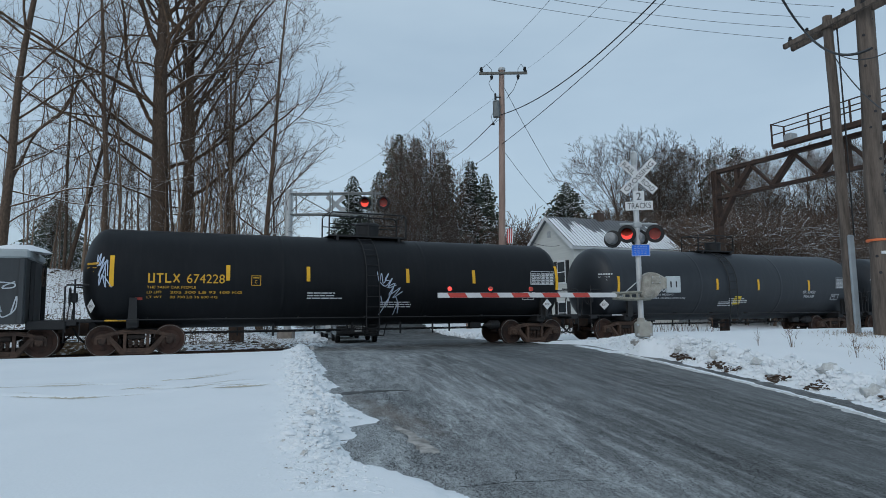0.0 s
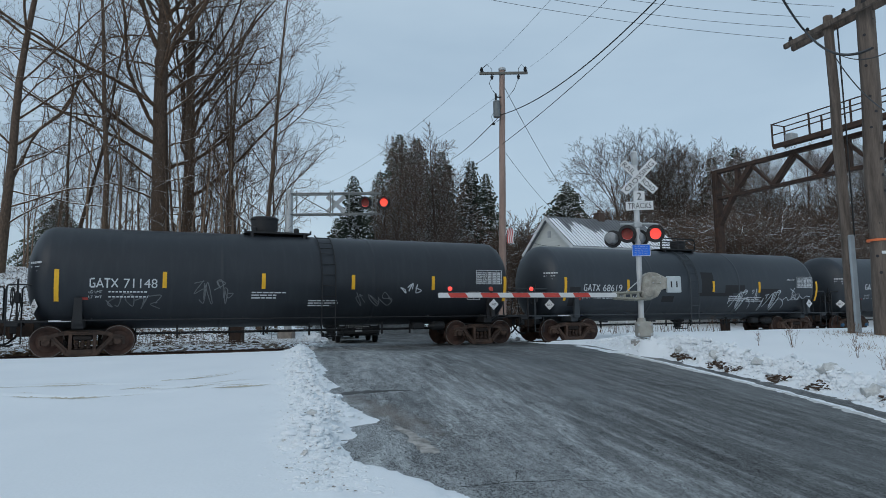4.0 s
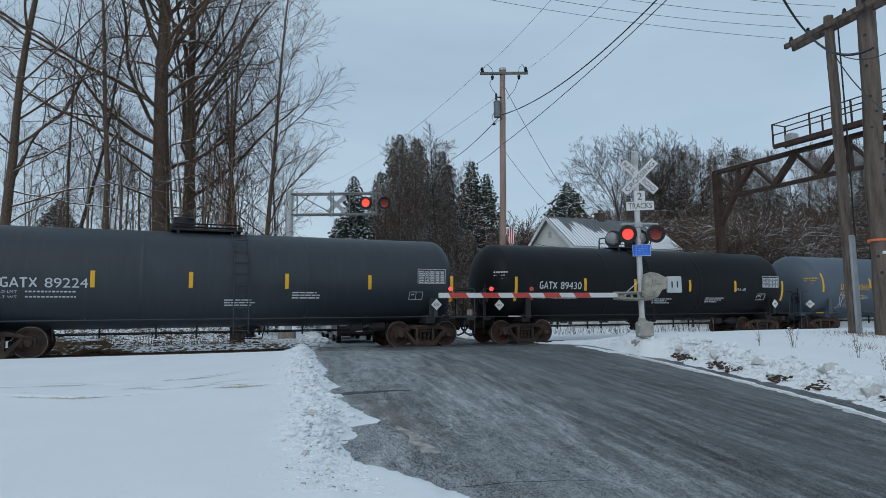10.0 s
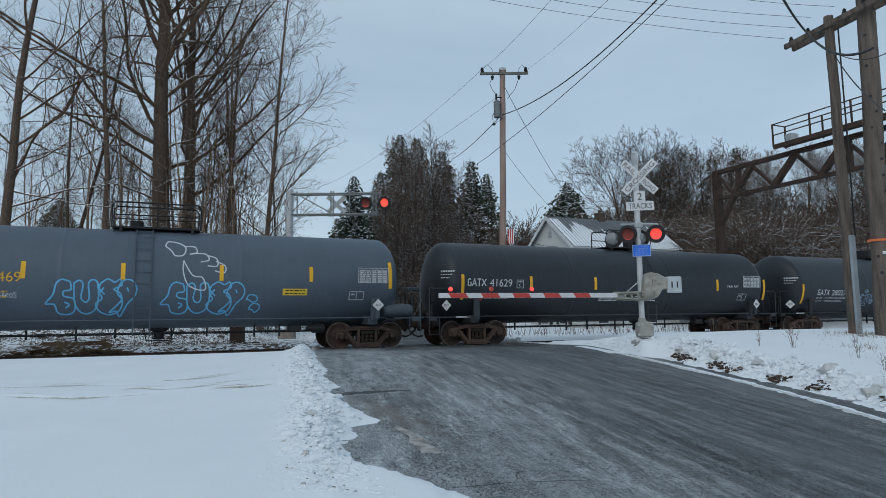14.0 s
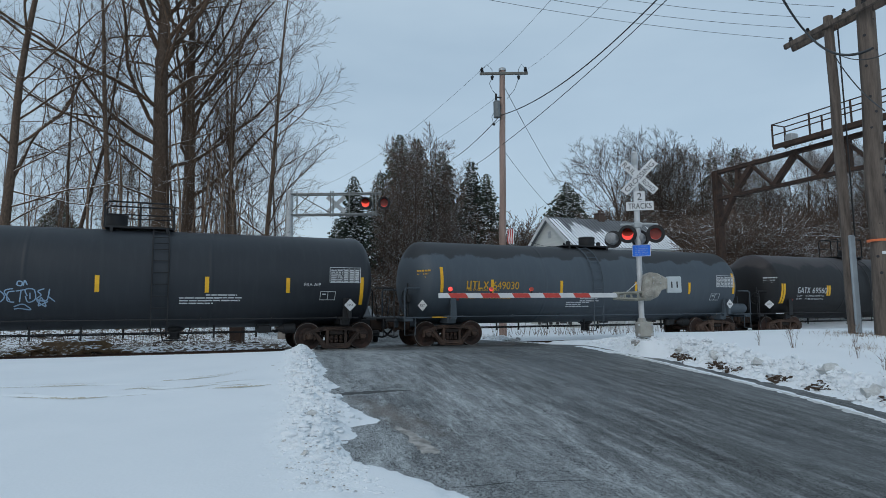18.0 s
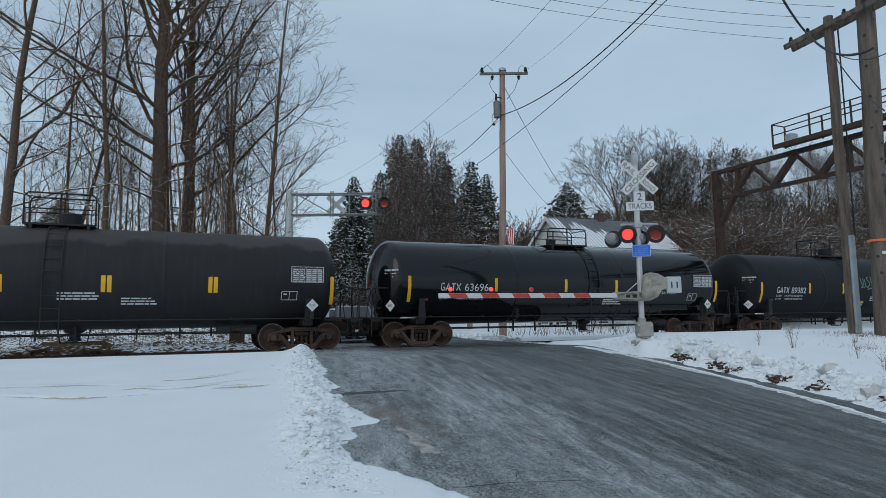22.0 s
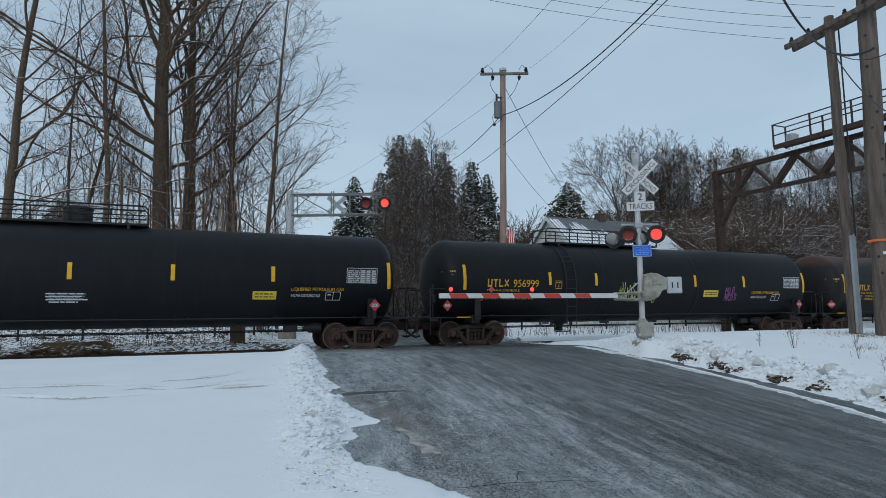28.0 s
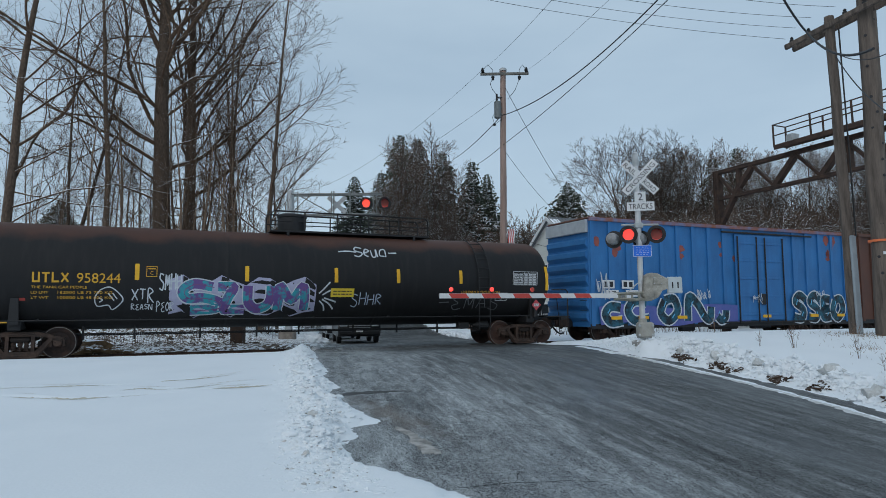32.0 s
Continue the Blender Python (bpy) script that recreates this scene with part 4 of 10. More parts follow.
    # reflective bars
    low = spec.get("low", (2.08, 2.29, 0.0))
    for i, x in enumerate(spec["bars"]):
        end = i in (0, len(spec["bars"]) - 1)
        z0 = low[0] if end else low[1]
        z1 = z0 + (0.92 if end else 0.49)
        for dx in ((-0.08, 0.08) if spec.get("double") and i < 5 else (0.0,)):
            part("reflector_bar", curved_patch(x + dx - 0.06, x + dx + 0.06, z0, z1, zc, r, 0.009), YELLOW_TAPE, car)
    # writing
    ink = LETTER_YELLOW if spec["ink"] == "yellow" else LETTER_WHITE
    x0, x1 = spec["text"]
    w = x1 - x0
    hgt = spec.get("size", 0.29)
    g = Geo()
    mark_blocks(g, x0, w * 0.42, hgt, spec["ink"])
    part("reporting_mark", g, ink, car, at=on_side(0, 2.2 + low[2], zc, r))
    part("car_number", letters(spec["number"], hgt * 1.38, ink, width=w * 0.5), None, car, at=on_side(x0 + w * 0.5, 2.2 + low[2], zc, r))
    g = Geo()
    rr = random.Random(3)
    if spec["ink"] == "yellow":
        part("small_lettering", letters("THE TANK CAR PEOPLE", 0.11, ink, width=w * 0.62), None, car, at=on_side(x0, 2.03, zc, r))
    for k, tag in enumerate(("LD LMT", "LT WT")):
        z = 1.88 - 0.145 * k + min(0.0, low[2] + 0.16)
        part("weight_lettering", letters(tag, 0.115, ink, width=w * 0.19), None, car, at=on_side(x0, z, zc, r))
        if "loads" in spec:
            part("weight_figures", letters(spec["loads"][k], 0.115, ink, width=w * (0.62 if len(spec["loads"][k]) < 20 else 0.95)), None, car, at=on_side(x0 + w * 0.29, z, zc, r))
        else:
            g = Geo()
            bars_of_writing(g, x0 + w * 0.28, x0 + w * 0.86, 0.045, 0.045, rr, 0.05, 0.09, 0.03)
            tagged(part("weight_figures", g, ink, car, at=on_side(0, z, zc, r)), kind="stuff")
    # data table and notices near the far end
    tx = half - (1.2 if length < 17 else 1.5)
    part("data_table", shared("table", lambda: data_table_geo(1.06, 0.5).mesh("data_table", LETTER_WHITE)), None, car, at=on_side(tx, 2.28, zc, r, 0.01))
    part("notice_panel", shared("panel", lambda: Geo().box((0.25, 0, 0), (0.5, 0.004, 0.02)).box((0.25, 0, 0.3), (0.5, 0.004, 0.02)).box((0, 0, 0.15), (0.02, 0.004, 0.3))
                                .box((0.5, 0, 0.15), (0.02, 0.004, 0.3)).box((0.25, 0, 0.15), (0.02, 0.004, 0.3)).box((0.12, 0, 0.2), (0.12, 0.004, 0.05)).mesh("notice_panel", LETTER_WHITE)),
         None, car, at=on_side(half - (1.5 if length < 17 else 2.2), 1.7, zc, r))
    for k in range(spec.get("notices", 2)):
        g = Geo()
        x = rng.uniform(-half * 0.35, half * 0.45)
        for l in range(3):
            bars_of_writing(g, 0, rng.uniform(0.7, 1.2), -l * 0.09, 0.04, rng, 0.1, 0.3, 0.03)
        tagged(part("small_notice", g, LETTER_WHITE, car, at=on_side(x, rng.uniform(1.6, 1.95), zc, r)), kind="stuff")
    red = spec.get("placard") == "red"
    for sx in (-1, 1):
        holder = part("placard", shared("diamond" + str(red), lambda: diamond_geo(0.29, 0).mesh("placard", RED_PLATE if red else WHITE_PLATE)), None, car, "red diamond placard" if red else "white diamond placard",
                      at=pose(sx * (half - 0.52), -1.66, 1.52) if sx > 0 else pose(-half - 0.52, -1.25, 1.5, 0, 0, -58))
        part("placard_writing", shared("figs" + str(red), lambda: (Geo().box((0, -0.008, 0), (0.22, 0.004, 0.1)) if red else Geo().box((0, -0.008, 0.0), (0.2, 0.004, 0.02)).box((0, -0.008, 0.06), (0.1, 0.004, 0.03)).box((0, -0.008, -0.07), (0.09, 0.004, 0.04)))
                                        .mesh("placard_writing", WHITE_PLATE if red else WHITE_SHEET)), None, holder)
        part("placard_figures", shared("digits" + str(red), lambda: letters("1075" if red else "3257", 0.11, LETTER_BLACK, width=0.2)), None, holder, at=pose(-0.1, -0.012, -0.04))
    for k in range(3):
        g = Geo()
        bars_of_writing(g, -0.32, 0.3 - 0.12 * k, 0, 0.06 if k == 0 else 0.03, rr, 0.06, 0.1, 0.03)
        part("head_stencil", g, ink, car, at=pose(-half - 0.5, -1.36, 2.75 - 0.12 * k, 0, 0, -58))
    part("placard_bracket", Geo().box((half - 0.52, -1.56, 1.4), (0.14, 0.16, 0.7), 0.02), trim, car)
    part("red_stencil", Geo().box((0, 0, 0), (0.2, 0.004, 0.08)), RED_MARK, car, at=on_side(-half + 0.75, 1.72, zc, r))
    part("sill_stencil", Geo().box((0, 0, 0), (0.9, 0.004, 0.045)), ink, car, at=pose(-half + 0.3, -1.27, 1.07))
    for fn in spec.get("extra", ()):
        fn(car, zc, r, half)
    TRAIN.append((car, s0))
    return car


def word(body, x, z, size, material, width=None, name="lettering"):
    return lambda car, zc, r, half: part(name, letters(body, size, material, width=width), None, car, at=on_side(x, z, zc, r))


def yellow_panel(x, z, w=0.75, h=0.28):
    def put(car, zc, r, half):
        p = part("yellow_panel", Geo().box((0, 0, 0), (w, 0.008, h)), YELLOW_PLATE, car, at=on_side(x, z, zc, r))
        g = Geo()
        rr = random.Random(7)
        for k in range(2):
            bars_of_writing(g, -w * 0.4, w * 0.4, 0.05 - 0.1 * k, 0.035, rr, 0.08, 0.2, 0.03)
        part("panel_writing", g, LETTER_BLACK, p, at=pose(0, -0.007, 0))
    return put


def dark_patch(x0, x1, z0, z1, paint=(0.012, 0.012, 0.014)):
    def put(car, zc, r, half):
        part("repaint_patch", curved_patch(x0, x1, z0, z1, zc, r, 0.004), shared(("patch", paint), lambda: mat("repaint_patch", paint, [c * 0.8 for c in paint], 0.6, bump=0.02)), car)
    return put


def strokes(name, lines, x, z, sx, sz, width, material, label="", lift=0.008):
    """Sprayed line work: each line a row of (u, v) in 0..1 of the patch, rounded into a smooth stroke on the tank's side."""
    def put(car, zc, r, half):
        g = Geo()
        for ln in lines:
            pts = []
            n = len(ln)
            for i in range(n - 1):
                p0, p1, p2, p3 = (ln[max(0, min(n - 1, i + k))] for k in (-1, 0, 1, 2))
                for q in range(5):
                    t = q / 5
                    pts.append(tuple(0.5 * (2 * b + (c - a) * t + (2 * a - 5 * b + 4 * c - d) * t * t + (3 * b - a - 3 * c + d) * t ** 3)
                                     for a, b, c, d in zip(p0, p1, p2, p3)))
            pts.append(ln[-1])
            flat = [(x + a * sx, z + b * sz) for a, b in pts]
            vs, m = [], len(flat)
            for i, (a, b) in enumerate(flat):
                dx, dz = flat[min(i + 1, m - 1)][0] - flat[max(i - 1, 0)][0], flat[min(i + 1, m - 1)][1] - flat[max(i - 1, 0)][1]
                k = width / 2 / max(math.hypot(dx, dz), 1e-6)
                for s in (-1, 1):
                    px, pz = a - dz * k * s, b + dx * k * s
                    h = max(-0.98, min(0.98, (pz - zc) / r)) if r else 0
                    al = math.asin(h) if r else 0
                    vs.append((px, -(r + lift) * math.cos(al), zc + (r + lift) * math.sin(al)) if r else (px, -lift, pz))
            g.add(vs, [(2 * i, 2 * i + 1, 2 * i + 3, 2 * i + 2) for i in range(m - 1)])
        return part(name, g, material, car, label)
    return put


def scrawl(seed, n, loops):
    """Made-up looping line work for a sprayed tag."""
    rng = random.Random(seed)
    out = []
    for k in range(n):
        c = (k + 0.5) / n
        w = 0.55 / n
        ln = [(c - w + rng.uniform(-.1, .1) * w, rng.uniform(0.5, 1.0))]
        for j in range(loops):
            ln.append((c + rng.uniform(-1, 1) * w, rng.uniform(0.0, 1.0)))
        out.append(ln)
    return out


# sprayed shapes, drawn in 0..1 of their patch
BUBBLE_S = [[(0.26, 0.92), (0.17, 0.98), (0.11, 0.86), (0.08, 0.59), (0.00, 0.35), (0.09, 0.33), (0.13, 0.11), (0.24, 0.07), (0.31, 0.19), (0.30, 0.47), (0.20, 0.54), (0.19, 0.67), (0.27, 0.72), (0.26, 0.92)]]
BUBBLE_U = [[(0.30, 0.88), (0.36, 0.96), (0.40, 0.84), (0.38, 0.51), (0.43, 0.39), (0.47, 0.51), (0.46, 0.88), (0.51, 0.98), (0.56, 0.88), (0.57, 0.47), (0.53, 0.19), (0.44, 0.08), (0.36, 0.16), (0.31, 0.39), (0.30, 0.88)]]
BUBBLE_E = [[(0.59, 0.88), (0.67, 1.00), (0.75, 0.92), (0.81, 1.00), (0.83, 0.84), (0.74, 0.73), (0.81, 0.63), (0.84, 0.39), (0.80, 0.15), (0.69, 0.05), (0.58, 0.15), (0.54, 0.35), (0.61, 0.49), (0.57, 0.67), (0.59, 0.88)]]
BUBBLE_Y = [[(0.81, 0.88), (0.87, 0.99), (0.95, 0.96), (1.00, 0.78), (0.98, 0.55), (0.90, 0.35), (0.81, 0.00), (0.77, 0.15), (0.69, 0.11), (0.78, 0.31), (0.83, 0.47), (0.78, 0.63), (0.81, 0.88)]]
BUBBLE_MARKS = [[(0.20, 0.39), (0.25, 0.33), (0.21, 0.23)], [(0.56, 0.78), (0.64, 0.59)], [(0.63, 0.78), (0.57, 0.59)], [(0.89, 0.78), (0.91, 0.67)]]
BUBBLE_TWO = [[(0.0, 0.7), (0.2, 1.0), (0.7, 0.95), (0.8, 0.7), (0.45, 0.6), (0.1, 0.75), (0.0, 0.7)], [(0.2, 0.2), (0.5, 0.5), (0.95, 0.45), (1.0, 0.2), (0.7, 0.0), (0.5, 0.15), (0.2, 0.2)]]
ROUND_J = [[(0.04, 0.81), (0.22, 0.83), (0.20, 0.28), (0.13, 0.00), (0.03, 0.03), (0.01, 0.28), (0.07, 0.33), (0.12, 0.22), (0.13, 0.56), (0.06, 0.61), (0.04, 0.81)]]
ROUND_U = [[(0.23, 0.83), (0.29, 0.83), (0.30, 0.33), (0.35, 0.28), (0.36, 0.89), (0.45, 0.97), (0.47, 0.67), (0.42, 0.44), (0.45, 0.03), (0.30, 0.00), (0.23, 0.22), (0.23, 0.83)]]
ROUND_S = [[(0.48, 0.83), (0.59, 0.89), (0.61, 0.67), (0.54, 0.56), (0.61, 0.33), (0.59, 0.03), (0.46, 0.03), (0.45, 0.28), (0.51, 0.33), (0.46, 0.61), (0.48, 0.83)]]
ROUND_H = [[(0.62, 0.94), (0.69, 0.94), (0.70, 0.67), (0.74, 0.94), (0.80, 0.89), (0.81, 0.06), (0.75, 0.03), (0.72, 0.28), (0.69, 0.03), (0.62, 0.06), (0.62, 0.94)]]
ROUND_E = [[(0.84, 0.83), (0.90, 0.94), (0.93, 0.78), (0.87, 0.56), (0.96, 0.56), (1.00, 0.28), (0.93, 0.08), (0.84, 0.03), (0.82, 0.33), (0.84, 0.83)]]
LOOP_TAG = [[(0.05, 0.56), (0.03, 0.36), (0.16, 0.26), (0.24, 0.46), (0.13, 0.66), (0.05, 0.56)], [(0.39, 0.61), (0.29, 0.56), (0.28, 0.31), (0.38, 0.26)], [(0.32, 0.31), (0.24, 0.61), (0.37, 0.69)], [(0.41, 0.61), (0.55, 0.66)], [(0.49, 0.65), (0.46, 0.26)], [(0.58, 0.46), (0.55, 0.66), (0.68, 0.66), (0.70, 0.36), (0.59, 0.26), (0.55, 0.46)], [(0.62, 0.56), (0.62, 0.36)]]
LOOP_TAG_END = [[(0.84, 0.69), (0.74, 0.61), (0.79, 0.49), (0.72, 0.36), (0.87, 0.31), (0.92, 0.69)], [(0.74, 0.14), (0.79, 0.41), (0.86, 0.12), (0.72, 0.31), (0.89, 0.29), (0.74, 0.14)], [(0.89, 0.46), (1.00, 0.28)], [(0.37, 0.12), (0.50, 0.20), (0.58, 0.12), (0.62, 0.02), (0.45, 0.06), (0.37, 0.04)], [(0.42, 0.80), (0.44, 0.92), (0.50, 0.90), (0.49, 0.78), (0.43, 0.80)], [(0.52, 0.78), (0.54, 0.95), (0.58, 0.80)], [(0.00, 0.53), (0.04, 0.61)], [(0.00, 0.26), (0.03, 0.29)]]
SHARD_TAG = [[(0.02, 0.96), (0.10, 0.74), (0.18, 0.93), (0.25, 0.71), (0.45, 0.93), (0.31, 0.79), (0.48, 0.77)], [(0.07, 0.77), (0.33, 0.65), (0.59, 0.83), (0.43, 0.62), (0.74, 0.68)], [(0.38, 0.62), (0.69, 0.71), (0.48, 0.46), (0.90, 0.62), (0.64, 0.40), (0.99, 0.54)], [(0.18, 0.44), (0.35, 0.25), (0.64, 0.62), (0.25, 0.03)], [(0.54, 0.49), (0.43, 0.19)], [(0.74, 0.43), (0.85, 0.31), (0.95, 0.06), (0.87, 0.31), (0.79, 0.03)]]
SHARD_TAG_HEAD = [[(0.08, 0.91), (0.05, 0.64), (0.26, 0.95), (0.20, 0.59), (0.46, 0.86), (0.31, 0.50)], [(0.05, 0.59), (0.38, 0.68), (0.15, 0.32), (0.62, 0.77), (0.35, 0.23)], [(0.23, 0.41), (0.20, 0.05), (0.38, 0.36)], [(0.54, 0.68), (0.62, 0.00), (0.46, 0.32), (1.00, 0.00)], [(0.69, 0.77), (0.72, 0.32)]]
LEGS_TAG = [[(0.02, 0.17), (0.33, 0.79), (0.30, 0.23), (0.38, 0.83), (0.33, 0.15)], [(0.45, 0.83), (0.38, 0.06), (0.55, 0.87), (0.71, 0.89), (0.61, 0.70)], [(0.64, 0.62), (0.48, 0.00), (0.55, 0.44), (0.76, 0.53), (0.95, 0.32), (0.95, 0.10)], [(0.38, 0.85), (0.55, 0.83), (0.71, 0.89)]]
LEGS_SMALL = [[(0.00, 0.50), (0.04, 0.53), (0.05, 0.41), (0.02, 0.38), (0.03, 0.29)], [(0.55, 0.87), (0.59, 0.94), (0.60, 0.82), (0.56, 0.78)], [(0.66, 1.00), (0.68, 0.69), (0.65, 0.34), (0.64, 0.60), (0.67, 0.97)], [(0.90, 0.69), (1.00, 0.73)], [(0.95, 0.71), (0.94, 0.50)], [(0.87, 0.56), (0.83, 0.07), (0.86, 0.00), (0.87, 0.56)]]
ZIGZAG_TAG = [[(0.00, 0.03), (0.12, 0.27), (0.23, 0.03), (0.37, 0.27), (0.51, 0.13), (0.62, 0.33), (0.75, 0.16), (0.84, 0.37), (1.00, 0.33)], [(0.23, 0.93), (0.40, 0.67)], [(0.29, 0.53), (0.38, 1.00)]]
FAT_TAG = [[(0.03, 0.91), (0.09, 0.25), (0.17, 0.85)], [(0.23, 0.79), (0.23, 0.23)], [(0.42, 0.97), (0.35, 0.79), (0.45, 0.54), (0.35, 0.23), (0.28, 0.29)], [(0.55, 1.00), (0.54, 0.41), (0.62, 0.29), (0.69, 0.97)], [(0.68, 0.54), (0.65, 0.23)], [(0.78, 0.66), (0.90, 0.72), (0.80, 0.41), (0.97, 0.60), (0.85, 0.33)], [(0.33, 0.04), (0.47, 0.16), (0.55, 0.07)], [(0.00, 0.23), (0.20, 0.20)]]
GHOST_TAG = [[(0.18, 0.87), (0.00, 0.53), (0.08, 0.16), (0.46, 0.20), (0.62, 0.00), (0.98, 0.40), (0.84, 0.73), (0.51, 1.00), (0.18, 0.87)], [(0.46, 0.73), (0.67, 0.40)], [(0.62, 0.73), (0.78, 0.47)], [(0.13, 0.53), (0.26, 0.43), (0.15, 0.33)]]
PEN = {"V": [[(0, 1), (0.5, 0), (1, 1)]], "I": [[(0.5, 1), (0.5, 0)]], "D": [[(0.1, 1), (0, 0), (0.9, 0.4), (0.2, 1)]], "S": [[(1, 0.9), (0.3, 1), (0.1, 0.7), (0.9, 0.4), (0.7, 0), (0, 0.1)]],
       "A": [[(0, 0), (0.5, 1), (1, 0)], [(0.2, 0.4), (0.8, 0.4)]], "H": [[(0, 1), (0, 0)], [(1, 1), (1, 0)], [(0, 0.5), (1, 0.55)]], "M": [[(0, 0), (0.15, 1), (0.5, 0.3), (0.85, 1), (1, 0)]]}
PEN.update({"U": [[(0, 1), (0.1, 0.1), (0.6, 0), (1, 1)], [(1, 1), (1, 0)]], "L": [[(0.1, 1), (0.1, 0), (1, 0.05)]], "E": [[(0.9, 1), (0.1, 0.8), (0.7, 0.5), (0.1, 0.3), (0.4, 0), (1, 0.1)]],
            "R": [[(0, 0), (0.1, 1), (0.9, 0.8), (0.2, 0.5), (1, 0)]], "T": [[(0, 1), (1, 0.95)], [(0.5, 1), (0.45, 0)]], "K": [[(0, 1), (0, 0)], [(1, 1), (0.1, 0.5), (1, 0)]], "N": [[(0, 0), (0.05, 1), (0.9, 0), (1, 1)]],
            "O": [[(0.5, 1), (0, 0.5), (0.5, 0), (1, 0.5), (0.5, 1)]], "P": [[(0, 0), (0.05, 1), (0.9, 0.75), (0.1, 0.5)]], "-": [[(0, 0.5), (1, 0.55)]], "X": [[(0, 1), (1, 0)], [(1, 1), (0, 0)]]})


def penned(body, seed=1, wild=0.12):
    """Hand-sprayed upright letters, each a little off its place and height."""
    rng = random.Random(seed)
    out, n = [], len(body)
    for k, c in enumerate(body):
        lo, hi = rng.uniform(-wild, wild), 1 + rng.uniform(-wild, wild)
        for ln_ in PEN.get(c, []):
            out.append([((k + 0.12 + 0.74 * a) / n + rng.uniform(-0.03, 0.03) / n, lo + (hi - lo) * b) for a, b in ln_])
    return out


def outlined(lines, x, z, sx, sz, width, fill, edge, rim, lift=0.012, label=""):
    """Fat sprayed letters: each stroke filled, with a paler rim round it."""
    return (strokes("graffiti_rim", lines, x, z, sx, sz, width + 2 * rim, edge, "", lift - 0.003), strokes("graffiti_letter", lines, x, z, sx, sz, width, fill, label, lift))


def class_plate(x, z, material):
    """A small outlined square with a letter in it."""
    def put(car, zc, r, half):
        p = part("class_plate", Geo().box((0, 0, 0.15), (0.3, 0.004, 0.018)).box((0, 0, -0.15), (0.3, 0.004, 0.018)).box((-0.14, 0, 0), (0.018, 0.004, 0.3)).box((0.14, 0, 0), (0.018, 0.004, 0.3))
                 .box((0, 0, 0.085), (0.2, 0.004, 0.03)), material, car, at=on_side(x, z, zc, r))
        part("lettering", letters("C", 0.14, material, width=0.08), None, p, at=pose(-0.04, -0.003, -0.09))
    return put


SPRAY_WHITE = mat("white_spray", (0.6, 0.64, 0.68), (0.42, 0.46, 0.5), 0.7, scale=6, bump=0)
SPRAY_ICE = mat("ice_white_spray", (0.5, 0.58, 0.7), (0.34, 0.42, 0.55), 0.7, scale=6, bump=0)
SPRAY_BLUE = mat("light_blue_spray", (0.15, 0.46, 0.7), (0.1, 0.34, 0.55), 0.7, scale=6, bump=0)
SPRAY_FAINT = mat("faint_grey_spray", (0.16, 0.17, 0.18), (0.08, 0.085, 0.09), 0.7, scale=6, bump=0)
SPRAY_GREEN = mat("pale_green_spray", (0.16, 0.26, 0.2), (0.1, 0.17, 0.13), 0.7, scale=6, bump=0)
SPRAY_LIME = mat("lime_spray", (0.44, 0.52, 0.13), (0.27, 0.34, 0.07), 0.7, scale=6, bump=0)
SPRAY_PURPLE = mat("purple_spray", (0.25, 0.1, 0.24), (0.15, 0.06, 0.15), 0.7, scale=6, bump=0)
SPRAY_TEAL = mat("teal_spray", (0.03, 0.3, 0.36), (0.13, 0.07, 0.24), 0.6, scale=2.6, fine=9, bump=0, contrast=0.1)
SPRAY_LILAC = mat("lilac_spray", (0.42, 0.42, 0.56), (0.34, 0.34, 0.48), 0.6, scale=6, bump=0)

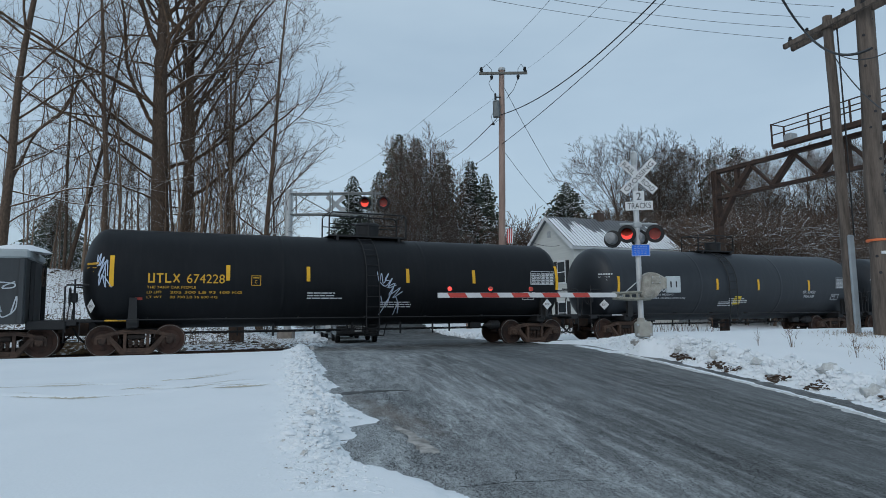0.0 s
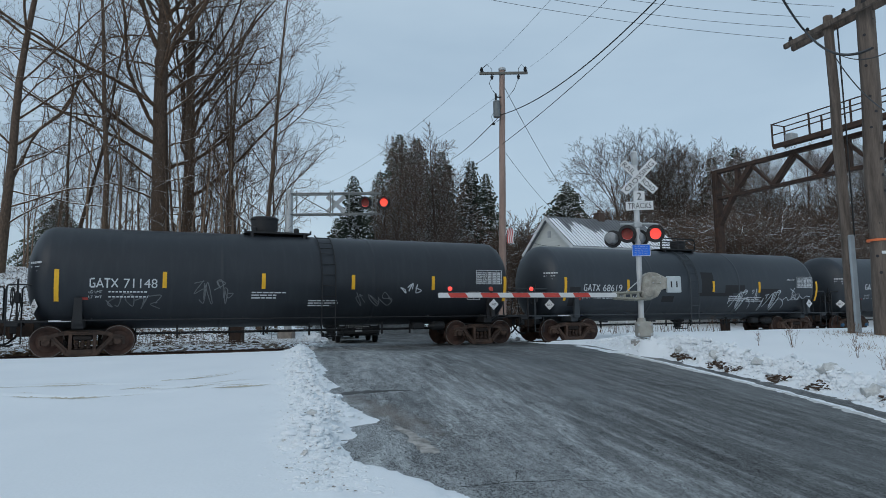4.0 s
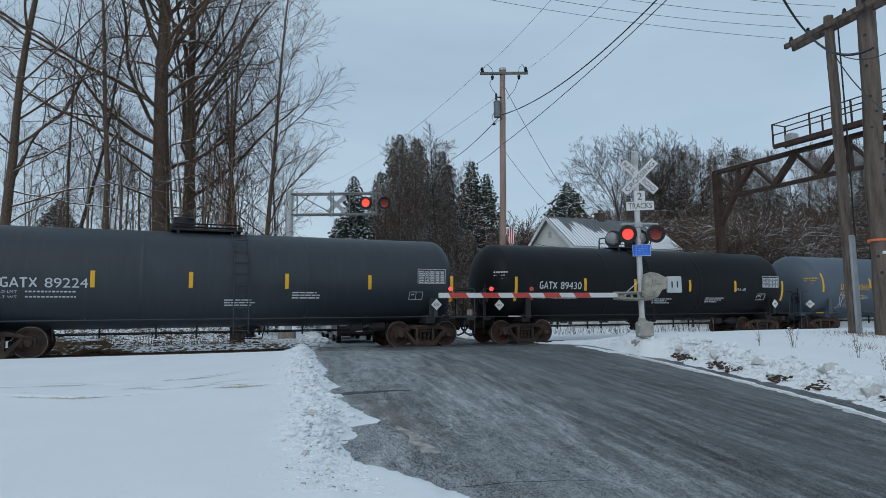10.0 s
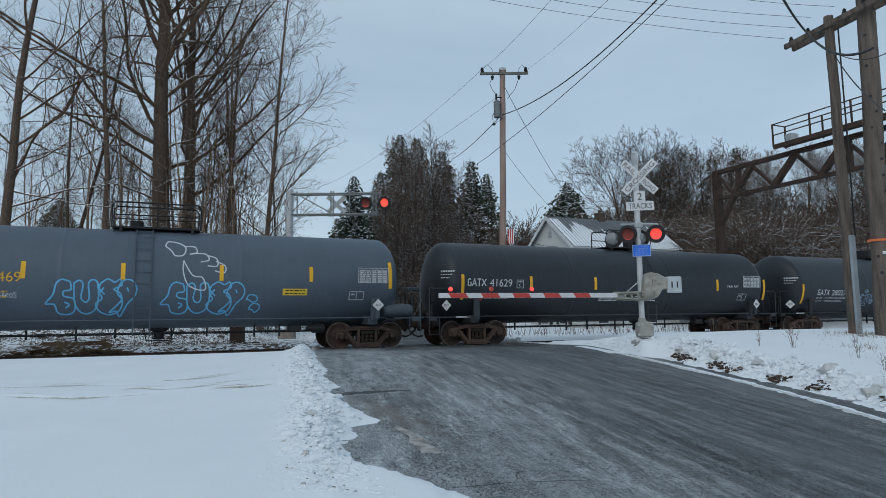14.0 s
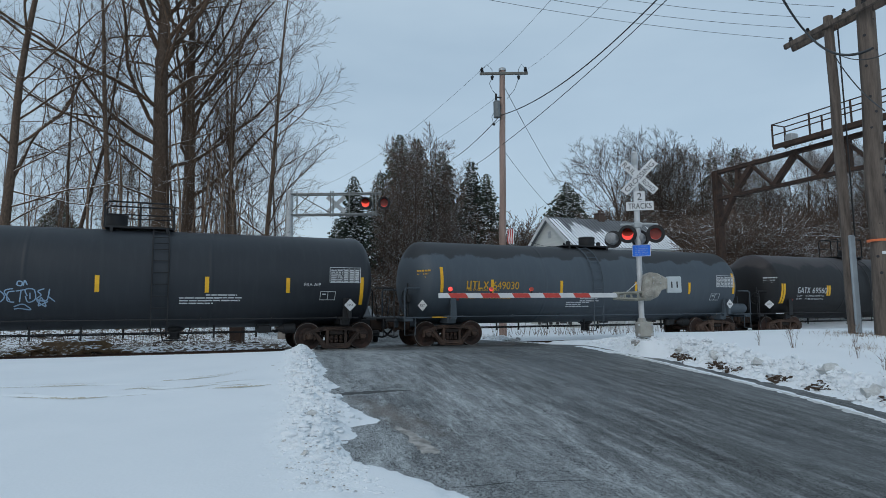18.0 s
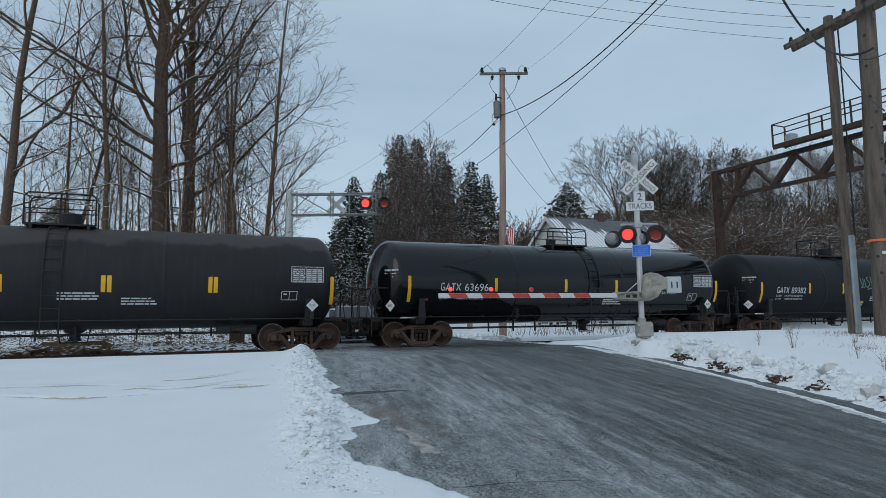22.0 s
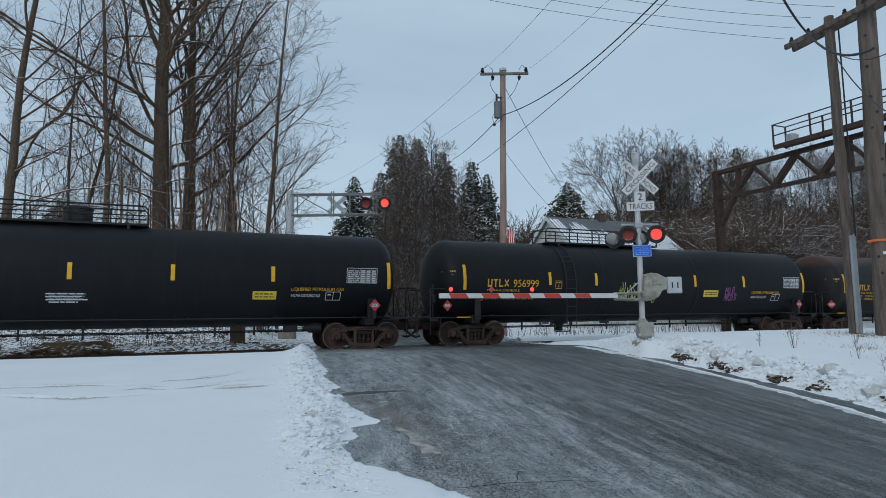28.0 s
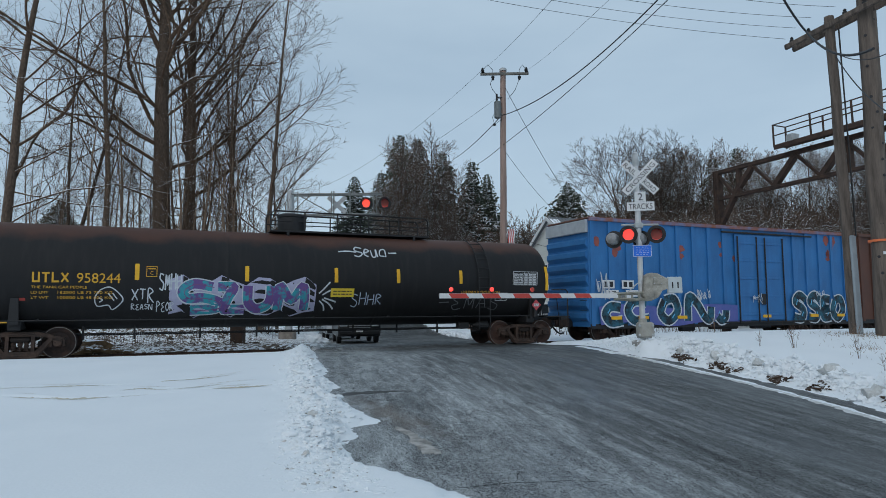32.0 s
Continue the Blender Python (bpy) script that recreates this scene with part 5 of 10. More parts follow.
CARS = [
    dict(s=6.69, len=15.59, paint="black", ink="yellow", number="674228", loads=('205 300 LB 93 100 KG', '80 700 LB 36 600 KG'), text=(-6.83, -4.61), bars=[-7.79, -4.51, -1.97, 1.55, 4.16, 7.8],
         ladder=0.25, plat=(0.42, 2.9, 0.42, 0.85, 0.1), label="black tank car with yellow lettering and white graffiti tags",
         extra=(strokes("graffiti", SHARD_TAG, 0.4, 1.12, 0.97, 1.6, 0.032, SPRAY_ICE, "pale blue-white sprayed tag"), class_plate(-3.65, 2.3, LETTER_YELLOW),
                strokes("graffiti", SHARD_TAG_HEAD, -8.2, 2.05, 0.42, 1.05, 0.028, SPRAY_ICE, "pale blue-white sprayed tag"))),
    dict(s=24.81, len=14.57, paint="charcoal", ink="white", number="60846", low=(1.74, 2.14, -0.16), loads=('190000LB 86200KG', '73000LB 33100KG NEW 5-98'), text=(-6.26, -4.15), bars=[-7.29, -4.08, -1.81, 0.75, 4.15, 7.4],
         ladder=-0.92, plat=(-0.7, 2.2, 0.36, 0.75, 0.3), label="charcoal tank car with white lettering",
         extra=(word("SR 13450", 3.75, 2.0, 0.2, LETTER_WHITE, 0.85), word("FRA AIP", 3.85, 1.8, 0.2, LETTER_WHITE, 0.7), yellow_panel(-0.5, 1.68, 0.42, 0.42))),
    dict(s=42.32, len=14.68, paint="charcoal", ink="white", number="71148", low=(1.64, 2.04, -0.16), text=(-6.48, -4.65), bars=[-7.3, -4.45, -1.52, 1.46, 4.42, 7.36],
         ladder=0.6, plat=(-0.9, 2.2, 0.45, 0.0, -0.4), label="charcoal tank car with white lettering and faint graffiti",
         extra=(strokes("graffiti", scrawl(4, 4, 5), -6.0, 1.4, 1.5, 0.5, 0.03, SPRAY_FAINT), strokes("graffiti", scrawl(5, 4, 6), -3.6, 1.5, 1.2, 0.8, 0.03, SPRAY_FAINT),
                strokes("graffiti", scrawl(6, 3, 6), 1.6, 1.3, 1.3, 0.7, 0.03, SPRAY_FAINT), strokes("graffiti", scrawl(7, 3, 4), 3.2, 1.9, 0.8, 0.4, 0.035, SPRAY_WHITE))),
    dict(s=59.59, len=14.42, paint="slate", ink="white", number="68619", low=(1.66, 2.03, -0.16), loads=('191100 LB 86700 KG', '71900 LB 32600 KG'), text=(-6.31, -4.39), bars=[-7.16, -4.06, -1.86, 0.69, 3.53, 7.4],
         ladder=-0.5, plat=(-0.3, 2.0, 0.34, 0.5, 0.45), trim="slate", label="slate grey tank car with white lettering, dark patches and white graffiti",
         extra=(dark_patch(-3.5, -1.7, 2.1, 2.55), dark_patch(0.0, 0.7, 1.9, 2.9), dark_patch(1.4, 2.6, 2.0, 2.35), word("FRA AIP", 5.4, 2.6, 0.13, LETTER_WHITE, 0.5),
                strokes("graffiti", LEGS_TAG, 1.83, 1.21, 1.32, 0.99, 0.034, SPRAY_WHITE, "white sprayed tag with long legs"),
                strokes("graffiti", LEGS_TAG, 3.95, 1.21, 1.4, 0.99, 0.034, SPRAY_WHITE, "white sprayed tag with long legs"),
                strokes("graffiti", LEGS_SMALL, 1.65, 1.25, 2.55, 0.95, 0.032, SPRAY_WHITE), strokes("graffiti", ZIGZAG_TAG, 5.15, 1.65, 1.85, 0.6, 0.032, SPRAY_WHITE),
                dark_patch(-6.95, -6.45, 1.45, 2.2), dark_patch(-2.2, -1.55, 1.6, 1.85), dark_patch(3.6, 4.8, 1.5, 2.2), dark_patch(-0.15, 1.9, 1.85, 2.0),
                strokes("graffiti", scrawl(10, 2, 4), -3.75, 1.6, 0.35, 0.35, 0.035, SPRAY_WHITE))),
    dict(s=77.62, len=15.95, paint="slate", ink="white", number="213547", loads=('206400 LB 93600 KG', '79600 LB 36100 KG'), text=(-7.02, -4.84), bars=[-7.85, -4.7, -1.5, 1.93, 4.81, 8.0],
         ladder=0.82, plat=(0.0, 3.0, 0.55, 0.75, -0.75), trim="black", caps="blue", label="slate grey tank car with white lettering and blue wheel bearings",
         extra=(class_plate(-4.4, 2.3, LETTER_WHITE), word("SR-8754 FRA AIP", 4.85, 1.95, 0.16, LETTER_WHITE, 1.3), strokes("chalk_cross", [[(0, 0), (1, 1)], [(0, 1), (1, 0)]], -0.2, 1.55, 0.3, 0.3, 0.02, SPRAY_FAINT))),
    dict(s=95.76, len=14.65, paint="slate", ink="white", number="89224", low=(1.63, 2.05, -0.16), text=(-6.36, -4.19), bars=[-7.33, -4.08, -1.4, 1.53, 4.35, 7.45],
         ladder=0.1, plat=(-0.9, 2.2, 0.34, 0.2, -0.7), trim="slate", label="slate grey tank car with white lettering"),
    dict(s=113.04, len=14.34, paint="black", ink="white", number="89430", low=(1.65, 2.06, -0.08), loads=('191400 LB 86800 KG', '71600 LB 32500 KG'), text=(-6.1, -4.13), bars=[-7.12, -3.93, -1.41, 1.59, 4.28, 7.3],
         ladder=-0.75, plat=(-0.6, 2.0, 0.36, 0.5, 0.4), label="black tank car with white lettering", extra=(word("FRA AIP", 4.35, 2.1, 0.17, LETTER_WHITE, 0.6),)),
    dict(s=130.43, len=14.58, paint="bluegrey", ink="yellow", number="640469", text=(-5.97, -3.71), bars=[-7.22, -3.67, -1.14, 1.64, 4.47, 7.24], trim="bluegrey", reservoir=True,
         ladder=-0.6, plat=(-0.25, 2.6, 0.2, 0.8, -0.6), label="blue-grey tank car with yellow lettering and light blue bubble graffiti", notices=0,
         extra=(strokes("graffiti", BUBBLE_S + BUBBLE_U + BUBBLE_E + BUBBLE_Y + BUBBLE_MARKS, -3.11, 1.2, 2.35, 1.1, 0.045, SPRAY_BLUE, "light blue sprayed bubble lettering"),
                strokes("graffiti", BUBBLE_S + BUBBLE_U + BUBBLE_E + BUBBLE_Y + BUBBLE_MARKS, -0.1, 1.2, 2.45, 1.05, 0.045, SPRAY_BLUE, "light blue sprayed bubble lettering"),
                strokes("graffiti", BUBBLE_TWO, 2.42, 1.3, 0.42, 0.55, 0.04, SPRAY_BLUE),
                strokes("graffiti", [[(0.0, 0.9), (0.05, 1.0), (0.22, 0.97), (0.33, 0.88), (0.3, 0.72), (0.16, 0.7), (0.1, 0.8), (0.0, 0.9)], [(0.3, 0.9), (0.48, 0.9), (0.52, 0.78), (0.4, 0.74), (0.55, 0.76), (0.68, 0.74), (0.72, 0.62), (0.58, 0.58)],
                                    [(0.68, 0.72), (0.85, 0.66), (0.86, 0.5), (0.7, 0.5)], [(0.84, 0.6), (1.0, 0.5), (0.98, 0.36), (0.82, 0.4)], [(0.3, 0.6), (0.45, 0.3), (0.62, 0.25), (0.66, 0.0), (0.4, 0.08), (0.3, 0.35), (0.3, 0.6)]],
                        0.0, 2.0, 1.75, 1.5, 0.04, SPRAY_WHITE, "white sprayed graffiti"),
                strokes("graffiti", penned("SKIN", 14), -6.0, 1.35, 0.95, 0.62, 0.035, SPRAY_WHITE), strokes("graffiti", penned("SAROS", 5), -4.25, 1.75, 0.45, 0.14, 0.016, SPRAY_WHITE), yellow_panel(3.95, 1.95, 0.8, 0.22))),
    dict(s=148.15, len=15.35, paint="charcoal", ink="white", head=0.6, inset=0.82, number="41629", low=(1.71, 2.11, 0), loads=('183600 LBS 83400 KGS', '79100 LBS 35900 KGS'), text=(-7.5, -5.6), bars=[-7.67, -4.75, -1.72, 1.62, 4.9, 7.8],
         ladder=1.1, plat=(0.9, 2.4, 0.34, 0.75, 0.5), trim="slate", label="dark slate tank car with white lettering", extra=(class_plate(-5.25, 2.3, LETTER_WHITE), word("FRA AIP", 5.5, 2.25, 0.17, LETTER_WHITE, 0.65),)),
    dict(s=165.91, len=14.7, paint="charcoal", ink="white", head=0.55, shift=0.0, inset=0.82, number="28027", low=(1.54, 1.92, -0.27), loads=('191700 LBS 86950 KGS', '71300 LBS 32350 KGS'), text=(-6.31, -4.21), bars=[-7.3, -3.46, -0.76, 2.27, 4.77, 7.27],
         ladder=0.93, plat=(0.3, 2.0, 0.34, 0.8, -0.7), label="charcoal tank car with white lettering and a pale blue tag",
         extra=(strokes("graffiti", LOOP_TAG + LOOP_TAG_END, -3.42, 1.4, 1.6, 0.88, 0.032, mat("pale_blue_spray", (0.3, 0.42, 0.55), (0.2, 0.3, 0.42), 0.7, bump=0), "pale blue sprayed tag"),
                word("FRA AIP", 5.3, 2.15, 0.15, LETTER_WHITE, 0.55))),
    dict(s=183.39, len=14.65, paint="patched", ink="yellow", number="649030", low=(1.97, 1.96, -0.1), text=(-6.24, -4.0), bars=[-7.21, -5.15, -2.06, 1.63, 4.56, 7.17], trim="bluegrey", reservoir=True,
         ladder=-0.33, plat=(0.0, 2.4, 0.34, 0.0, 0.3), label="blue-grey tank car with a dark patched crown and yellow lettering", size=0.3),
    dict(s=200.96, len=14.52, paint="brownblack", ink="white", number="69560", low=(1.55, 1.92, -0.17), loads=('191300 LB 86800 KG', '71700 LB 32500 KG'), text=(-6.21, -4.13), bars=[-7.16, -4.0, -2.05, 0.67, 3.64, 7.42], double=True,
         ladder=-0.72, plat=(-0.7, 1.9, 0.3, 0.95, 0.25), label="black tank car with a brown-faded crown and doubled yellow bars"),
    dict(s=218.35, len=14.55, paint="gloss", ink="white", number="63696", low=(1.63, 2.02, -0.17), loads=('191400 LB 86800 KG', '71600 LB 32500 KG'), text=(-5.99, -4.03), bars=[-7.18, -3.7, -0.57, 1.9, 4.21, 7.4],
         ladder=0.81, plat=(0.25, 1.9, 0.2, 0.7, -0.5), label="glossy black tank car with white lettering",
         extra=(word("SR 13450", 4.3, 1.95, 0.17, LETTER_WHITE, 0.8),)),
    dict(s=235.81, len=14.49, paint="black", ink="white", number="89382", low=(1.6, 2.03, -0.17), loads=('191200 LB 86750 KG', '71800 LB 32550 KG'), text=(-6.23, -4.25), bars=[-7.2, -3.96, -1.52, 1.36, 3.74, 7.42],
         ladder=-0.85, plat=(-0.9, 2.2, 0.34, 0.85, 0.3), label="black tank car with white lettering and pale green graffiti",
         extra=(strokes("graffiti", FAT_TAG, -0.2, 2.2, 1.6, 0.7, 0.06, SPRAY_GREEN, "pale green sprayed tag"), word("FRA-AIP", 4.35, 2.02, 0.17, LETTER_WHITE, 0.6),
                strokes("graffiti", ROUND_J + ROUND_U + ROUND_S + ROUND_H + ROUND_E, 2.02, 2.15, 3.28, 0.77, 0.045, SPRAY_GREEN, "pale green sprayed lettering"), yellow_panel(-0.05, 1.5, 0.45, 0.36))),
    dict(s=255.08, len=18.19, paint="black", ink="yellow", number="958165", text=(-8.21, -5.97), bars=[-9.09, -5.43, -3.13, -0.6, 2.15, 5.15, 9.1], placard="red", zc=2.42, r=1.61,
         ladder=-3.7, plat=(-1.4, 5.6, 0.42, 0.6, 0.8), label="long black pressure tank car with yellow lettering",
         extra=(word("LIQUEFIED PETROLEUM GAS", 5.75, 2.0, 0.16, LETTER_YELLOW, 1.75), word("NON-ODORIZED", 5.75, 1.8, 0.16, LETTER_WHITE, 0.95), yellow_panel(4.9, 1.85),
                strokes("graffiti", [[(0.9, 1.0), (0.2, 0.9), (0.7, 0.84), (0.0, 0.7), (0.9, 0.72), (0.2, 0.6)], [(0.5, 0.62), (0.6, 0.45), (0.1, 0.42), (0.9, 0.4)], [(0.3, 0.36), (0.4, 0.2), (0.2, 0.1), (0.5, 0.0)]],
                        -4.0, 1.75, 0.55, 1.75, 0.045, SPRAY_WHITE, "white sprayed tag running down the side"))),
    dict(s=276.15, len=18.12, paint="black", ink="yellow", number="956999", loads=('163400 LB 74 100 KG', '99600 LB 45 200 KG'), text=(-8.11, -5.87), bars=[-9.03, -5.34, -3.14, -0.65, 2.13, 5.04, 8.95], placard="red", zc=2.42, r=1.61,
         ladder=-4.4, plat=(-1.9, 5.8, 0.42, 0.6, 1.0), notices=0, label="long black pressure tank car with lime and purple graffiti",
         extra=(word("LIQUEFIED PETROLEUM GAS", 5.55, 2.0, 0.16, LETTER_YELLOW, 1.75), word("NON-ODORIZED", 5.55, 1.8, 0.16, LETTER_WHITE, 0.95), yellow_panel(3.06, 2.0, 0.85, 0.3),
                class_plate(-4.95, 2.3, LETTER_YELLOW), strokes("graffiti", [[(0.08 + a * 0.92, b) for a, b in l] for l in penned("VIDSAH MUL", 25, 0.2)] + [[(0.0, 0.25), (0.09, 0.75)], [(0.0, 0.65), (0.1, 0.35)], [(0.05, 0.1), (0.04, 0.9)], [(0.35, 0.18), (0.5, 0.1), (0.62, 0.2)], [(0.99, 0.0), (1.0, 0.06)]],
                                                        -2.0, 1.72, 1.98, 0.62, 0.033, SPRAY_LIME, "lime green sprayed tag"),
                strokes("graffiti", penned("MUL", 26) + [[(a, b - 1.0) for a, b in l] for l in penned("MRDS", 27)], 3.9, 1.98, 0.75, 0.3, 0.045, SPRAY_PURPLE, "purple sprayed tag"))),
    dict(s=297.11, len=18.08, paint="rusty", ink="yellow", number="958244", loads=('162500 LB 73 700 KG', '100500 LB 45 600 KG'), text=(-8.05, -5.79), bars=[-9.0, -5.35, -2.18, 0.72, 2.94, 5.36, 9.05], placard="red", zc=2.42, r=1.61,
         ladder=6.3, plat=(1.6, 5.8, 0.5, 0.7, -2.1), label="long rust-topped black tank car with large teal and lilac graffiti", notices=0,
         extra=(word("LIQUEFIED PETROLEUM GAS", 5.4, 1.95, 0.14, LETTER_YELLOW, 1.6), yellow_panel(0.95, 1.95, 0.8, 0.3))),
]


def blob_patch(pts, x, z, sx, sz, lift, material, name, label=""):
    """A filled sprayed shape on a tank's side, from an outline in 0..1 of its box, cut into upright strips."""
    def put(car, zc, r, half):
        g = Geo()
        n = len(pts) // 2
        vs = []
        for (a, b), (c, d) in zip(pts[:n], pts[::-1][:n]):
            for j in range(5):
                px, pz = x + (a + (c - a) * j / 4) * sx, z + (b + (d - b) * j / 4) * sz
                al = math.asin(max(-0.98, min(0.98, (pz - zc) / r))) if r else 0
                vs.append((px, -(r + lift) * math.cos(al), zc + (r + lift) * math.sin(al)) if r else (px, -lift, pz))
        g.add(vs, [(i * 5 + j, i * 5 + j + 1, i * 5 + j + 6, i * 5 + j + 5) for i in range(n - 1) for j in range(4)])
        return part(name, g, material, car, label)
    return put


# the big piece on the last tank car: a lilac cloud, four teal letter shapes, white edges
cloud_top = [(k / 12, 0.86 + 0.12 * math.sin(k * 1.9)) for k in range(13)]
cloud_bot = [(k / 12, 0.10 + 0.09 * math.sin(k * 2.3)) for k in range(13)]
LETTER_S = [[(0.24, 0.87), (0.1, 0.97), (0.02, 0.72), (0.06, 0.46), (0.17, 0.48), (0.29, 0.33), (0.27, 0.1), (0.08, 0.04)]]
LETTER_L = [[(0.28, 0.88), (0.34, 0.88), (0.4, 0.86), (0.36, 0.5), (0.33, 0.1), (0.36, 0.06), (0.49, 0.07)]]
LETTER_U = [[(0.51, 0.92), (0.51, 0.6), (0.52, 0.3), (0.58, 0.08), (0.66, 0.2), (0.69, 0.5), (0.69, 0.92)]]
LETTER_M = [[(0.75, 0.03), (0.76, 0.5), (0.77, 0.92), (0.86, 0.4), (0.95, 0.92), (0.97, 0.5), (0.97, 0.03)]]
CARS[-1]["extra"] += (blob_patch(cloud_top + cloud_bot[::-1], -4.45, 1.13, 4.5, 1.38, 0.005, SPRAY_LILAC, "graffiti_ground", "lilac sprayed cloud"),)
for sh in (LETTER_S, LETTER_L, LETTER_U, LETTER_M):
    CARS[-1]["extra"] += outlined(sh, -4.15, 1.36, 3.95, 0.86, 0.29, SPRAY_TEAL, SPRAY_WHITE, 0.035, 0.012, "teal and purple sprayed letter")
    # dark strokes shade each letter's lower edge
    CARS[-1]["extra"] += (strokes("graffiti_shade", [[(a_ + 0.012, b_ - 0.02) for a_, b_ in sh[0]]], -4.15, 1.36, 3.95, 0.86, 0.02, SPRAY_PURPLE, "", 0.014),)
CARS[-1]["extra"] += (strokes("graffiti", [[(0.0, 0.6), (0.25, 0.75), (0.6, 1.0)], [(0.2, 0.55), (0.6, 0.7), (0.8, 0.72)], [(0.05, 0.35), (0.3, 0.2), (0.4, 0.0)], [(0.2, 0.4), (0.6, 0.25), (0.9, 0.05)], [(0.3, 0.45), (0.8, 0.35), (1.0, 0.3)]],
                              0.15, 1.35, 0.6, 0.95, 0.05, SPRAY_WHITE, "white sprayed splashes"),)
CARS[-1]["extra"] += (strokes("graffiti", penned("SHHR", 41, 0.2), 1.25, 1.5, 1.15, 0.45, 0.032, SPRAY_ICE), strokes("graffiti", penned("XTR", 42, 0.15), -5.5, 1.68, 0.65, 0.4, 0.035, SPRAY_WHITE),
                      strokes("graffiti", penned("REASN", 44, 0.1), -5.5, 1.42, 0.6, 0.17, 0.025, SPRAY_WHITE), strokes("graffiti", penned("PEOR", 45, 0.1), -4.8, 1.36, 0.5, 0.3, 0.028, SPRAY_WHITE),
                      strokes("graffiti", GHOST_TAG, -6.45, 1.42, 0.75, 0.66, 0.035, SPRAY_WHITE), strokes("graffiti", penned("SMHH", 43, 0.12), -4.75, 2.05, 0.66, 0.42, 0.04, SPRAY_WHITE),
                      strokes("graffiti", penned("-EMAS", 46, 0.08), 4.5, 1.38, 2.6, 0.45, 0.035, SPRAY_FAINT, "faded grey sprayed tag"), class_plate(-4.95, 2.55, LETTER_YELLOW),
                      strokes("graffiti", [[(0.0, 0.5), (0.15, 0.55), (0.3, 0.5)], [(0.4, 0.75), (0.3, 0.8), (0.28, 0.6), (0.4, 0.45), (0.34, 0.25), (0.26, 0.3)], [(0.43, 0.45), (0.52, 0.6), (0.46, 0.7), (0.43, 0.4), (0.5, 0.25)],
                                           [(0.55, 0.65), (0.57, 0.25), (0.63, 0.3), (0.64, 0.7), (0.66, 0.25)], [(0.78, 0.3), (0.7, 0.35), (0.72, 0.65), (0.8, 0.7), (0.8, 0.25)], [(0.86, 0.5), (1.0, 0.52)]],
                              0.85, 3.05, 2.1, 0.6, 0.045, SPRAY_WHITE, "white sprayed tag high on the side"))

for spec in CARS:
    tank_car(spec)


